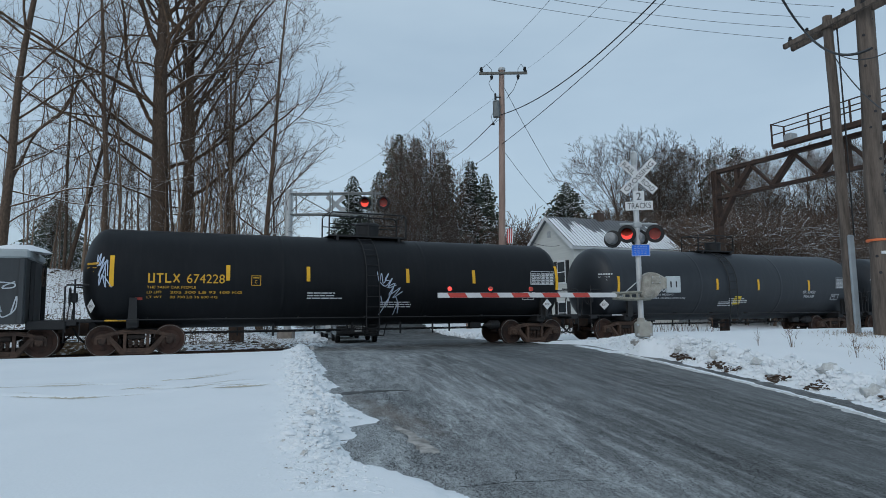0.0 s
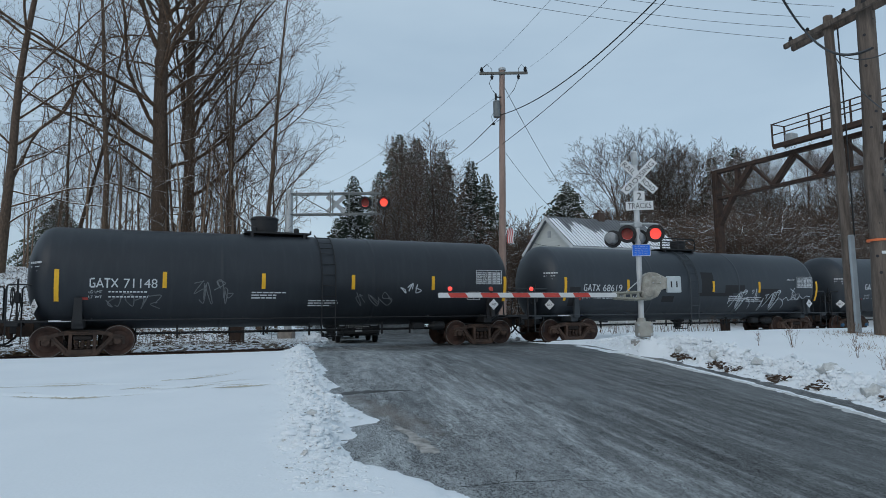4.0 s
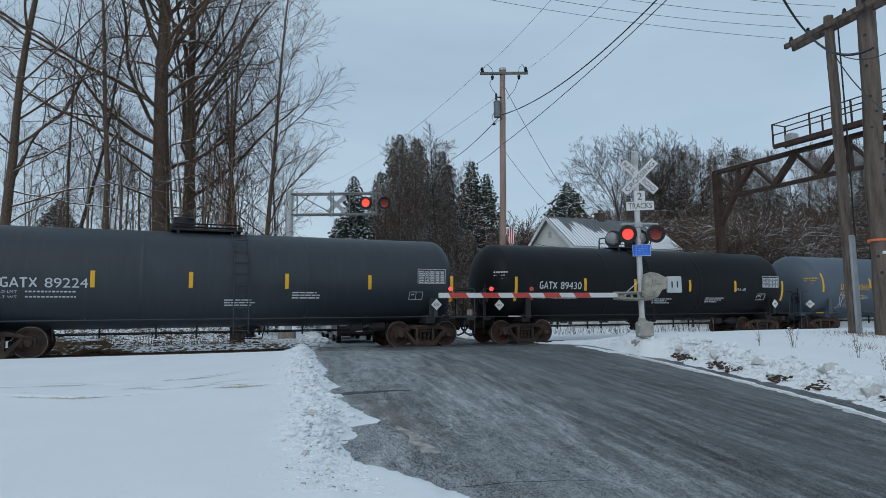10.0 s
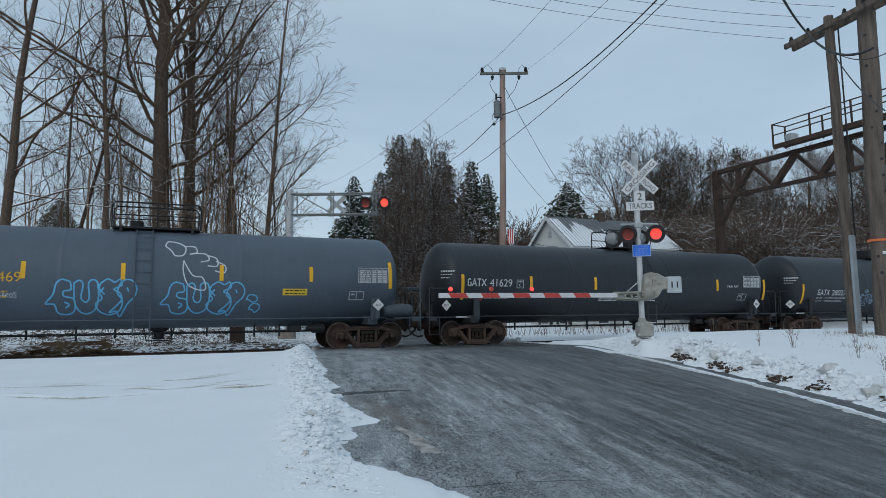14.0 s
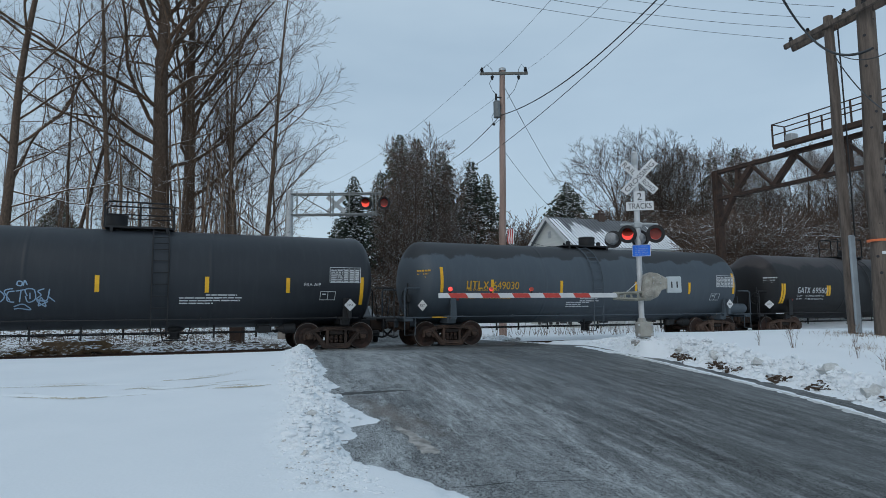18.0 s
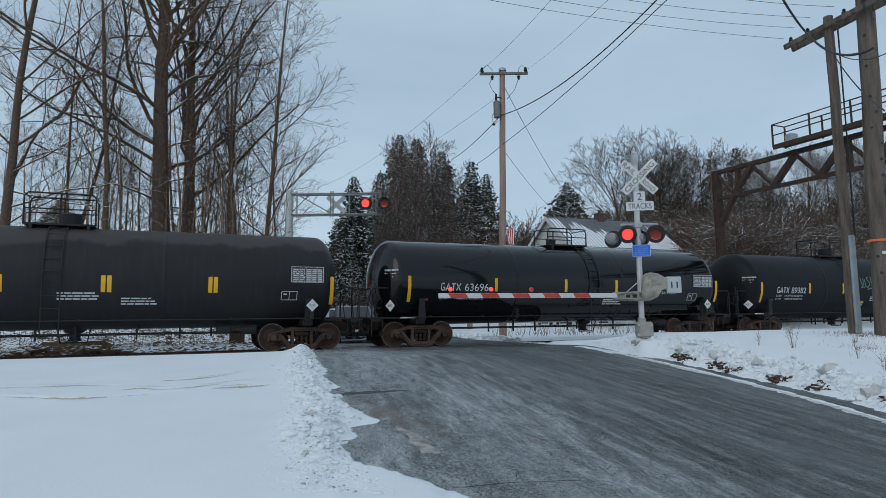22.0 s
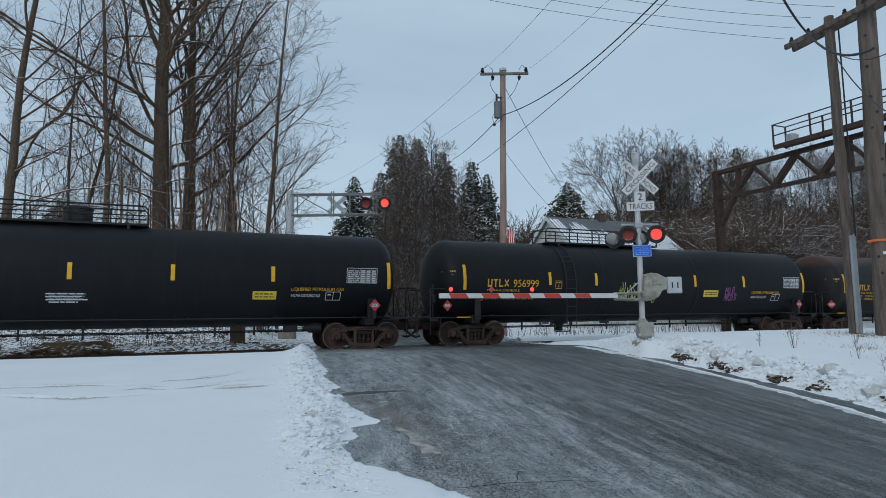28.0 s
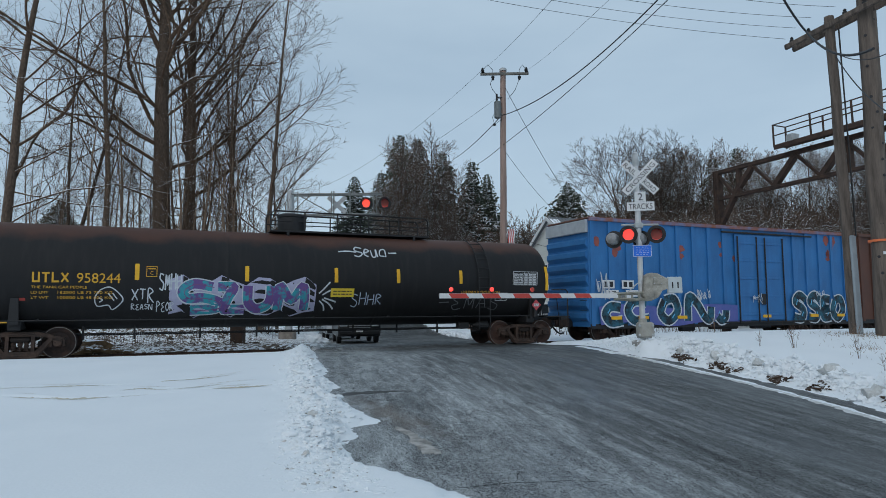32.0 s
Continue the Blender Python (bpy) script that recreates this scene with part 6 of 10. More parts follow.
# ---- box cars and the leading hopper ----
def box_car(s_left, length, paint, label, near=True):
    """A ribbed steel box car with a sliding door, corrugated ends and a standing-seam roof."""
    half = length / 2
    s0 = s_left + half
    car = thing("box_car", label, "box car", at=car_pose(s0), group="train of tank cars")
    zb, zt, w = 0.62, 5.0, 1.52
    part("body_shell", Geo().box((0, 0, (zb + zt) / 2), (length, 2 * w - 0.1, zt - zb), 0.03), paint, car)
    rib = shared("boxcar_rib" + paint.name, lambda: Geo().prism([(-0.09, zb + 0.05), (0.09, zb + 0.05), (0.09, zt - 0.05), (-0.09, zt - 0.05)], -0.04, 0.03).mesh("side_rib", paint))
    doors = (0.2, 3.3)
    x = -half + 0.12
    k = 0
    while x < half:
        if not doors[0] - 0.2 < x < doors[1] + 0.2:
            for sy in (-1, 1):
                part("side_rib", rib, None, car, at=pose(x, sy * (w - 0.02), 0, 0, 0, 0 if sy < 0 else 180))
        x += (length - 0.24) / 17
        k += 1
    part("side_sill", Geo().box((0, -w + 0.03, zb + 0.02), (length, 0.06, 0.2), 0.01), BLACK_IRON, car)
    part("top_chord", Geo().box((0, -w, zt), (length + 0.04, 0.12, 0.14), 0.015).box((0, w, zt), (length + 0.04, 0.12, 0.14), 0.015), shared("rust_chord" + paint.name, lambda: mat("rust_streaked_chord", (0.16, 0.17, 0.28), (0.24, 0.09, 0.06), 0.7, scale=2.5, contrast=0.25)) if near else paint, car)
    dx = (doors[0] + doors[1]) / 2
    dw = doors[1] - doors[0]
    door = part("sliding_door", Geo().box((dx, -w - 0.03, 2.75), (dw, 0.07, 3.9), 0.015), paint, car)
    g = Geo()
    for z in (1.05, 1.9, 2.7, 3.5, 4.3):
        g.box((dx, -w - 0.075, z), (dw - 0.1, 0.04, 0.09), 0.01)
    part("door_ribs", g, paint, door)
    g = Geo()
    for d in (-0.25, 0.28, -dw / 2 + 0.1, dw / 2 - 0.1):
        g.tube([(dx + d, -w - 0.11, 0.7), (dx + d, -w - 0.11, 4.6)], 0.032, 6)
    g.box((dx + 0.05, -w - 0.12, 1.75), (0.28, 0.06, 0.5), 0.02)
    part("door_rods", g, BLACK_IRON, door)
    part("door_track", Geo().box((dx + 0.6, -w - 0.05, 0.72), (dw * 1.9, 0.1, 0.07), 0.01).box((dx + 0.6, -w - 0.05, 4.78), (dw * 1.9, 0.1, 0.07), 0.01), BLACK_IRON, car)
    # corrugated ends
    for sx in (-1, 1):
        g = Geo()
        for i in range(7):
            z = 1.05 + i * 0.5
            g.prism([(0.0, z - 0.24), (0.0, z + 0.2), (sx * 0.14, z + 0.12), (sx * 0.14, z - 0.06)][::sx], -w + 0.12, w - 0.12)
        part("end_corrugation", g, paint, car, at=pose(sx * half, 0, 0))
        g = Geo().box((sx * (half + 0.08), 0, 4.72), (0.14, 2 * w - 0.12, 0.52), 0.02)
        part("end_cap", g, shared("pale_end", lambda: mat("faded_grey_end", (0.42, 0.45, 0.48), (0.3, 0.33, 0.36), 0.6, scale=3)) if near else paint, car, "faded pale grey end band" if near else "")
        g = Geo()
        for z in (0.9, 1.3, 1.7, 2.1):
            g.tube([(sx * (half + 0.12), -w + 0.1, z), (sx * (half + 0.12), -w + 0.55, z)], 0.014, 5)
        part("grab_irons", g, BLACK_IRON, car)
    g = Geo()
    n = 18
    for i in range(n):
        x0 = -half + length * i / n
        g.prism([(x0 + 0.02, 0), (x0 + length / n - 0.02, 0), (x0 + length / n - 0.05, 0.06), (x0 + 0.05, 0.06)], -w, w)
    part("roof", g, shared("rust_roof", lambda: mat("rusty_roof_sheet", (0.2, 0.08, 0.05), (0.1, 0.045, 0.03), 0.8, 0.1, scale=3)), car, "rusty sheet roof", at=pose(0, 0, zt + 0.05))
    part("underframe", Geo().box((0, 0, 0.78), (length + 0.6, 0.5, 0.35), 0.03).box((0, -0.9, 0.55), (1.6, 0.35, 0.3), 0.05).box((-2.2, -0.9, 0.5), (0.8, 0.3, 0.3), 0.05).box((2.6, -0.7, 0.5), (1.2, 0.3, 0.25), 0.05), BLACK_IRON, car)
    trucks(car, s0, (-half + 1.9, half - 1.9), "iron")
    couplers(car, half + 0.1)
    for x in (-6.6, -5.2, -3.1, 2.0, 5.2, 7.1):
        part("reflector_bar", Geo().box((x, -w - 0.085, 0.98), (0.5, 0.05, 0.13)), YELLOW_TAPE, car)
    TRAIN.append((car, s0))
    return car


BOX_BLUE = tank_material("faded_blue_box_paint", (0.028, 0.18, 0.44), (0.014, 0.1, 0.27), 0.5, (0.05, 0.18, 0.4, 9, 0.5, 1, 0.1), streak=0.3)
BOX_BROWN = tank_material("brown_box_paint", (0.12, 0.045, 0.028), (0.07, 0.03, 0.02), 0.6, streak=0.15)
RUST_SPOT = mat("red_rust_patch", (0.33, 0.09, 0.06), (0.22, 0.07, 0.07), 0.75, scale=6)
SPRAY_DARK = mat("dark_teal_spray", (0.015, 0.1, 0.15), (0.006, 0.012, 0.018), 0.6, scale=2.5, fine=12, bump=0, contrast=0.2)
blue = box_car(308.28, 15.61, BOX_BLUE, "blue ribbed box car with rust spots and dark graffiti")
g = Geo()
for x, z in ((-6.95, 2.35), (-5.95, 2.35), (-6.75, 1.95), (-5.75, 1.95)):
    g.box((x, 0, z), (0.62, 0.006, 0.34))
plate = part("white_stencil_plate", g, WHITE_PLATE, blue, at=pose(0, -1.57, 0))
g = Geo()
for x, z in ((-6.95, 2.35), (-5.95, 2.35)):
    for d in (-0.14, 0.14):
        g.box((x + d, 0, z), (0.18, 0.006, 0.22))
part("reporting_mark", g, LETTER_BLACK, blue, at=pose(0, -1.58, 0))
part("car_number", letters("17", 0.36, LETTER_BLACK, width=0.34), None, blue, at=pose(-6.92, -1.58, 1.83))
rngb = random.Random(5)
for i in range(16):
    x, z = rngb.choice((-7.4, -6.9, -3.2, -1.0, -0.2, 2.0, 3.9, 5.6, 6.3, 6.5)) + rngb.uniform(-0.3, 0.3), rngb.uniform(3.4, 4.6)
    ring = [(0.5 + 0.5 * math.cos(a / 12 * 6.283) * rngb.uniform(0.5, 1), 0.5 + 0.5 * math.sin(a / 12 * 6.283) * rngb.uniform(0.5, 1)) for a in range(12)]
    f = blob_patch(ring, x, z, rngb.uniform(0.2, 0.6), rngb.uniform(0.2, 0.7), 0.003, RUST_SPOT, "rust_patch")
    f(blue, 0, 0, 0).matrix_basis = pose(0, -1.475, 0)
FAT_C = [[(0.85, 0.9), (0.4, 0.95), (0.15, 0.55), (0.4, 0.12), (0.95, 0.2)]]
FAT_O = [[(0.3, 0.85), (0.12, 0.4), (0.45, 0.1), (0.85, 0.45), (0.7, 0.9), (0.3, 0.85)]]
FAT_N = [[(0.15, 0.1), (0.2, 0.95), (0.5, 0.7), (0.75, 0.25), (0.95, 0.15), (1.0, 0.6)]]
FAT_J = [[(0.8, 0.85), (0.75, 0.35), (0.45, 0.12), (0.2, 0.4)]]
FAT_S = [[(0.9, 0.8), (0.5, 0.98), (0.2, 0.72), (0.75, 0.42), (0.6, 0.1), (0.1, 0.15)]]
FAT_E = [[(0.85, 0.9), (0.35, 0.92), (0.4, 0.55), (0.8, 0.5), (0.3, 0.45), (0.35, 0.12), (0.9, 0.15)]]
SPRAY_MAUVE = mat("mauve_spray", (0.13, 0.13, 0.38), (0.06, 0.1, 0.32), 0.7, scale=2, fine=9, bump=0)
band = strokes("graffiti_ground", [[(0, 0.5), (0.2, 0.62), (0.45, 0.4), (0.7, 0.6), (1, 0.5)]], -7.4, 0.62, 8.4, 0.9, 0.75, SPRAY_MAUVE, "faint mauve sprayed ground")
band(blue, 0, 0, 0).matrix_basis = pose(0, -1.562, 0)
for k, (sh, x, z, w_, h_) in enumerate(((FAT_C, -7.3, 0.72, 1.1, 0.75), (FAT_C, -6.2, 0.75, 1.4, 0.95), (FAT_O, -4.4, 0.72, 1.25, 1.15), (FAT_N, -3.0, 0.7, 1.6, 1.2), (FAT_J, -1.2, 0.75, 0.85, 0.6),
                                        (FAT_S, 3.75, 0.72, 1.0, 1.25), (FAT_S, 4.75, 0.72, 1.0, 1.25), (FAT_E, 5.6, 0.74, 0.9, 1.1), (FAT_O, 6.45, 0.72, 1.0, 1.15))):
    for f in outlined(sh, x, z, w_, h_, 0.36, SPRAY_DARK, SPRAY_WHITE, 0.06, 0.006 + 0.001 * k, "dark teal sprayed bubble letter"):
        f(blue, 0, 0, 0).matrix_basis = pose(0, -1.57, 0)
    f = strokes("graffiti_shine", [[(0.25, 0.6), (0.35, 0.82)], [(0.6, 0.2), (0.72, 0.35)]], x, z, w_, h_, 0.05, SPRAY_BLUE, "", 0.022)
    f(blue, 0, 0, 0).matrix_basis = pose(0, -1.57, 0)
for args in ((61, -7.55, 1.7, 0.7, 1.1), (62, -2.2, 1.6, 0.8, 0.6), (63, 1.1, 1.5, 0.8, 0.5), (64, 5.3, 1.9, 0.7, 0.3)):
    f = strokes("graffiti", scrawl(args[0], 4, 6), args[1], args[2], args[3], args[4], 0.03, SPRAY_WHITE)
    f(blue, 0, 0, 0).matrix_basis = pose(0, -1.58 if args[0] != 63 else -1.66, 0)
brown = box_car(324.95, 15.6, BOX_BROWN, "brown ribbed box car", near=False)


def hopper_car(s_right, length):
    """A dark covered hopper with snow on its roof, seen from its rear end."""
    half = length / 2
    s0 = s_right - half
    car = thing("hopper_car", "dark grey covered hopper car with snow on its roof", "hopper car", at=car_pose(s0), group="train of tank cars")
    paint = shared("hopper", lambda: tank_material("dark_hopper_paint", (0.045, 0.05, 0.055), (0.03, 0.034, 0.038), 0.55))
    part("body_shell", Geo().prism([(-half, 1.0), (half, 1.0), (half, 2.86), (-half, 2.86)], -1.5, 1.5), paint, car)
    part("roof", Geo().box((0, 0, 2.98), (length + 0.1, 3.1, 0.26), 0.05), shared("pale_roof", lambda: mat("pale_roof_paint", (0.4, 0.44, 0.45), (0.3, 0.33, 0.34), 0.6)), car, "pale grey roof edge")
    g = Geo()
    rng = random.Random(8)
    for i in range(60):
        x = -half + 0.2 + (length - 0.4) * i / 59
        g.lathe([(rng.uniform(0.5, 0.7), 3.09), (rng.uniform(0.35, 0.5), 3.22), (0.1, rng.uniform(3.25, 3.38))], 8, (x, rng.uniform(-0.85, 0.85), 0))
    part("roof_snow", g, SNOW, car, "snow heaped on the roof", smooth=True)
    for k in range(9):
        x = -half + 0.1 + (length - 0.2) * k / 8
        part("side_post", shared("hpost", lambda: Geo().box((0, -1.53, 1.93), (0.14, 0.1, 1.85), 0.02).mesh("side_post", paint)), None, car, at=pose(x, 0, 0))
    part("end_frame", Geo().box((half + 0.5, 0, 0.95), (1.0, 2.6, 0.25), 0.03).box((half + 0.1, -1.1, 1.9), (0.12, 0.12, 1.8), 0.02).box((half + 0.1, 1.1, 1.9), (0.12, 0.12, 1.8), 0.02), BLACK_IRON, car)
    part("brake_wheel", Geo().lathe([(0.27, -0.02), (0.3, 0.0), (0.27, 0.02), (0.24, 0.0)], 20, (half + 0.32, -0.7, 2.35), "X", True).box((half + 0.3, -0.7, 2.35), (0.03, 0.5, 0.04)).box((half + 0.3, -0.7, 2.35), (0.03, 0.04, 0.5)), STEEL_RUST, car)
    for args in ((71, half - 1.0, 1.1, 0.8, 0.7), (72, half - 1.2, 2.0, 1.0, 0.3)):
        f = strokes("graffiti", scrawl(args[0], 2, 6), args[1], args[2], args[3], args[4], 0.035, SPRAY_WHITE)
        f(car, 0, 0, 0).matrix_basis = pose(0, -1.51, 0)
    trucks(car, s0, (-half + 0.6, half - 0.6), "iron")
    couplers(car, half + 0.6)
    TRAIN.append((car, s0))


hopper_car(-3.25, 12.0)


# ---- the crossing and what stands round it ----
FLASH_COVERS = []


def gz(x, y):
    return float(land(x, y))


LAMP_GREY = mat("lamp_housing_grey", (0.34, 0.35, 0.36), (0.2, 0.205, 0.21), 0.5, 0.2, scale=9, fine=60, bump=0.1)


def lamp_unit(parent, m, level, lit, phase, r=0.222, label=""):
    """A round crossing lamp that faces -y: black target, hood, always-lit lens, and an added disc that covers it as if
    switched off.
    """
    target = part("lamp_target", shared(("target", r), lambda: Geo().lathe([(r * 0.55, 0.02), (r, 0.02), (r, 0.0), (r * 0.55, 0.0)], 28, axis="Y", ring=True).mesh("lamp_target", BLACK_PAINT)), None, parent, "black round lamp target", at=m)
    rr = r * 0.62

    def hood():
        g = Geo()
        vs = []
        for k in range(15):
            a = radians(-38 + k * 256 / 14)
            dpt = r * (0.6 + 0.95 * max(0.0, math.sin(a)))
            for y, q in ((0.0, rr * 1.05), (-dpt, rr * 1.05), (-dpt, rr * 0.99), (0.0, rr * 0.99)):
                vs.append((q * math.cos(a), y, q * math.sin(a)))
        g.add(vs, [(4 * i + j, 4 * i + (j + 1) % 4, 4 * i + 4 + (j + 1) % 4, 4 * i + 4 + j) for i in range(14) for j in range(4)])
        return g.mesh("hood", BLACK_PAINT)
    part("hood", shared(("hood", r), hood), None, target)
    part("housing", shared(("housing", r), lambda: Geo().lathe([(rr * 1.06, 0.0), (rr * 1.06, 0.16), (rr * 0.95, 0.24), (rr * 0.5, 0.28), (0.03, 0.29)], 22, axis="Y").mesh("housing", LAMP_GREY, True)), None, target, "grey lamp housing")
    part("lens", shared(("lens", r, lit.name), lambda: Geo().lathe([(rr, 0.02), (rr * 0.98, 0.0), (rr * 0.7, -0.012), (rr * 0.1, -0.018)], 22, axis="Y").mesh("lens", lit, True)), None, target, "glowing red lens")
    # added stand-in for switching off: covers the glowing lens between flashes
    base = Matrix.Translation((0, -0.05, rr * 0.95))
    v = part("shutter", shared(("disc", r), lambda: Geo().lathe([(0.01, -0.003), (rr * 0.97, -0.002), (rr * 0.97, 0.002), (0.01, 0.003)], 22, (0, 0, -rr * 0.95), "Y").mesh("shutter", LENS_RED)), None, target, "added dark red disc that hides the glowing lens", at=base)
    if phase is not None:
        FLASH_COVERS.append((v, base, phase))
    return target


def sign_board(name, w, h, body, size, parent, m, material=WHITE_SHEET, ink=LETTER_BLACK, spread=None):
    b = part(name, Geo().box((0, 0, 0), (w, 0.012, h), 0.004), material, parent, at=m)
    me = letters(body, size, ink, 0.001, spread)
    xs = [v.co.x for v in me.vertices]
    zs = [v.co.z for v in me.vertices]
    part("lettering", me, None, b, at=pose(-(max(xs) + min(xs)) / 2, -0.009, -(max(zs) + min(zs)) / 2))
    return b


MX, MY = 4.84, 16.0
MZ = gz(MX, MY)
signal = thing("crossing_signal", "grey crossing signal with white crossbuck, red flashing lamps and lowered gate", "crossing signal", at=pose(MX, MY, MZ))
part("foundation", Geo().box((0, 0, -0.2), (0.46, 0.46, 0.36), 0.04), mat("concrete", (0.35, 0.34, 0.32), (0.25, 0.24, 0.23), 0.85, snow=0.8), signal)
jb = part("junction_base", Geo().box((0.05, 0, 0.22), (0.36, 0.36, 0.38), 0.04).lathe([(0.1, 0.4), (0.09, 0.5)], 16), GREY_BOX, signal)
g = Geo()
for dx in (-0.2, 0.25):
    for dz in (0.1, 0.33):
        g.lathe([(0.03, -0.19), (0.03, -0.21), (0.01, -0.215)], 8, (dx * 0.7, 0, dz), "Y")
part("bolt_heads", g, GALV, jb)
part("mast", Geo().lathe([(0.068, 0.0), (0.068, 4.45), (0.066, 4.46), (0.02, 4.48)], 18), ALU, signal, smooth=True)
part("mast_cap", Geo().lathe([(0.08, 4.30), (0.08, 4.62), (0.05, 4.66), (0.01, 4.67)], 18), GALV, signal)
yaw = 10
cz = 4.42 - MZ
for turn_, words in ((-45, (("RAIL", -0.36), ("ROAD", 0.36))), (45, (("CROSSING", 0.0),))):
    bl = part("crossbuck_blade", Geo().box((0, 0, 0), (1.09, 0.012, 0.2), 0.004), WHITE_SHEET, signal, "white crossbuck blade",
              at=pose(0.06, -0.11 - (0.014 if turn_ > 0 else 0), cz, 0, 0, -yaw) @ pose(0, 0, 0, 0, -turn_, 0))
    for text_, off in words:
        me = letters(text_, 0.175, LETTER_BLACK, 0.001, 0.96 if text_ == "CROSSING" else 0.37)
        part("lettering", me, None, bl, at=pose(off * 0.88 - (0.48 if text_ == "CROSSING" else 0.185), -0.009, -0.063))
sign_board("track_number_board", 0.26, 0.25, "2", 0.26, signal, pose(0.05, -0.1, 3.93 - MZ, 0, 0, -yaw))
sign_board("tracks_board", 0.66, 0.22, "TRACKS", 0.2, signal, pose(0.05, -0.1, 3.69 - MZ, 0, 0, -yaw), spread=0.56)
bs = part("notice_board", Geo().box((0, 0, 0), (0.44, 0.012, 0.29), 0.004), BLUE_SHEET, signal, "blue notice sign", at=pose(0.04, -0.1, 2.58 - MZ, 0, 0, -yaw))
g = Geo()
rng = random.Random(4)
for k in range(5):
    bars_of_writing(g, -0.15, 0.15, 0.09 - 0.045 * k, 0.006, rng, 0.03, 0.07, 0.03)
part("notice_writing", g, WHITE_SHEET, bs, at=pose(0, -0.008, 0))
part("notice_border", Geo().box((0, 0, 0.136), (0.43, 0.004, 0.01)).box((0, 0, -0.136), (0.43, 0.004, 0.01)).box((-0.212, 0, 0), (0.01, 0.004, 0.27)).box((0.212, 0, 0), (0.01, 0.004, 0.27)), WHITE_SHEET, bs, at=pose(0, -0.008, 0))
lz = 2.98 - MZ
part("lamp_crossarm", Geo().tube([(-0.42, 0, lz + 0.26), (0.5, 0, lz + 0.26)], 0.028, 8).box((0, 0, lz + 0.24), (0.2, 0.18, 0.14), 0.02)
            .tube([(-0.3, 0, lz + 0.26), (-0.3, 0, lz)], 0.02, 6).tube([(0.38, 0, lz + 0.26), (0.38, 0, lz)], 0.02, 6), GALV, signal)
for dx, ph in ((-0.30, 0), (0.39, 1)):
    lamp_unit(signal, pose(dx, -0.16, lz, 4, 0, -16.5), lz, GLOW_RED, ph)
for dx in (-0.56, 0.12):
    lamp_unit(signal, pose(dx, 0.2, lz - 0.08, 4, 0, 148), lz, GLOW_RED, None)
gz_ = 1.475 - MZ
WORN_BOX = mat("worn_box_paint", (0.4, 0.385, 0.34), (0.24, 0.225, 0.195), 0.65, 0.1, scale=7, fine=40, bump=0.5, contrast=0.35)
casing = [(-0.03, -0.02), (0.04, -0.1), (0.2, -0.11), (0.36, -0.04), (0.46, 0.12), (0.6, 0.16), (0.62, 0.4), (0.5, 0.46), (0.36, 0.54), (0.2, 0.56), (0.06, 0.47), (0.02, 0.3)]
cx_, cz_ = 0.27, 0.22
inset = [(cx_ + (a_ - cx_) * 0.9, cz_ + (b_ - cz_) * 0.9) for a_, b_ in casing]
n_ = len(casing)
vs = [(a_, y_, gz_ + b_) for y_, ring_ in ((-0.24, inset), (-0.2, casing), (0.2, casing), (0.24, inset)) for a_, b_ in ring_]
fs = [tuple(range(n_)), tuple(range(4 * n_ - 1, 3 * n_ - 1, -1))] + [(l * n_ + i, l * n_ + n_ + i, l * n_ + n_ + (i + 1) % n_, l * n_ + (i + 1) % n_) for l in range(3) for i in range(n_)]
mech = part("gate_mechanism", Geo().add(vs, fs), WORN_BOX, signal, "dented beige-grey gate motor box")
part("shaft_cover", Geo().lathe([(0.13, -0.25), (0.13, -0.27), (0.09, -0.3), (0.03, -0.31)], 18, (0.13, 0, gz_ + 0.06), "Y"), WORN_BOX, mech)
part("access_cover", Geo().box((0.33, -0.25, gz_ + 0.36), (0.22, 0.02, 0.18), 0.01), WORN_BOX, mech)
for k in range(4):
    part("bolt", Geo().lathe([(0.016, -0.262), (0.016, -0.275), (0.006, -0.278)], 8, (0.24 + 0.18 * (k % 2), 0, gz_ + 0.29 + 0.14 * (k // 2)), "Y"), GALV, mech)
cw = part("counterweight", Geo().box((0.76, -0.18, gz_ + 0.25), (0.36, 0.08, 0.40), 0.02).box((0.7, 0.0, gz_ + 0.25), (0.1, 0.36, 0.1), 0.02), mat("pale_counterweight", (0.5, 0.55, 0.57), (0.4, 0.44, 0.46), 0.5), signal, "pale grey counterweight plate")
part("slots", Geo().box((0.70, -0.224, gz_ + 0.25), (0.03, 0.006, 0.15)).box((0.83, -0.224, gz_ + 0.25), (0.03, 0.006, 0.15)), LETTER_BLACK, cw)
WORN_GALV = mat("worn_bracket_steel", (0.36, 0.36, 0.31), (0.2, 0.2, 0.17), 0.6, 0.25, scale=8, fine=50, bump=0.3, contrast=0.4)
for sy in (-0.17, 0.17):
    for z0, z1 in ((0.07, 0.05), (-0.09, -0.06)):
        part("bracket_channel", Geo().tube([(0.2, sy, gz_ + z0), (-0.2, sy, gz_ + z0), (-0.66, sy * 0.3, gz_ + z1)], 0.036, 4), WORN_GALV, signal)
for k in range(4):
    x_ = -0.12 - 0.15 * k
    part("bracket_tie", Geo().box((x_, 0, gz_ + 0.06), (0.045, 0.36 - 0.06 * k, 0.03), 0.008).box((x_, -0.18 + 0.035 * k, gz_ - 0.01), (0.05, 0.03, 0.17), 0.008), WORN_GALV, signal)
part("bracket_clamp", Geo().box((-0.6, -0.02, gz_), (0.16, 0.12, 0.2), 0.015), WORN_GALV, signal)
part("stay_rod", Geo().tube([(0.0, -0.2, gz_ + 0.42), (-0.38, -0.14, gz_ + 0.09)], 0.014, 6), GALV, signal)
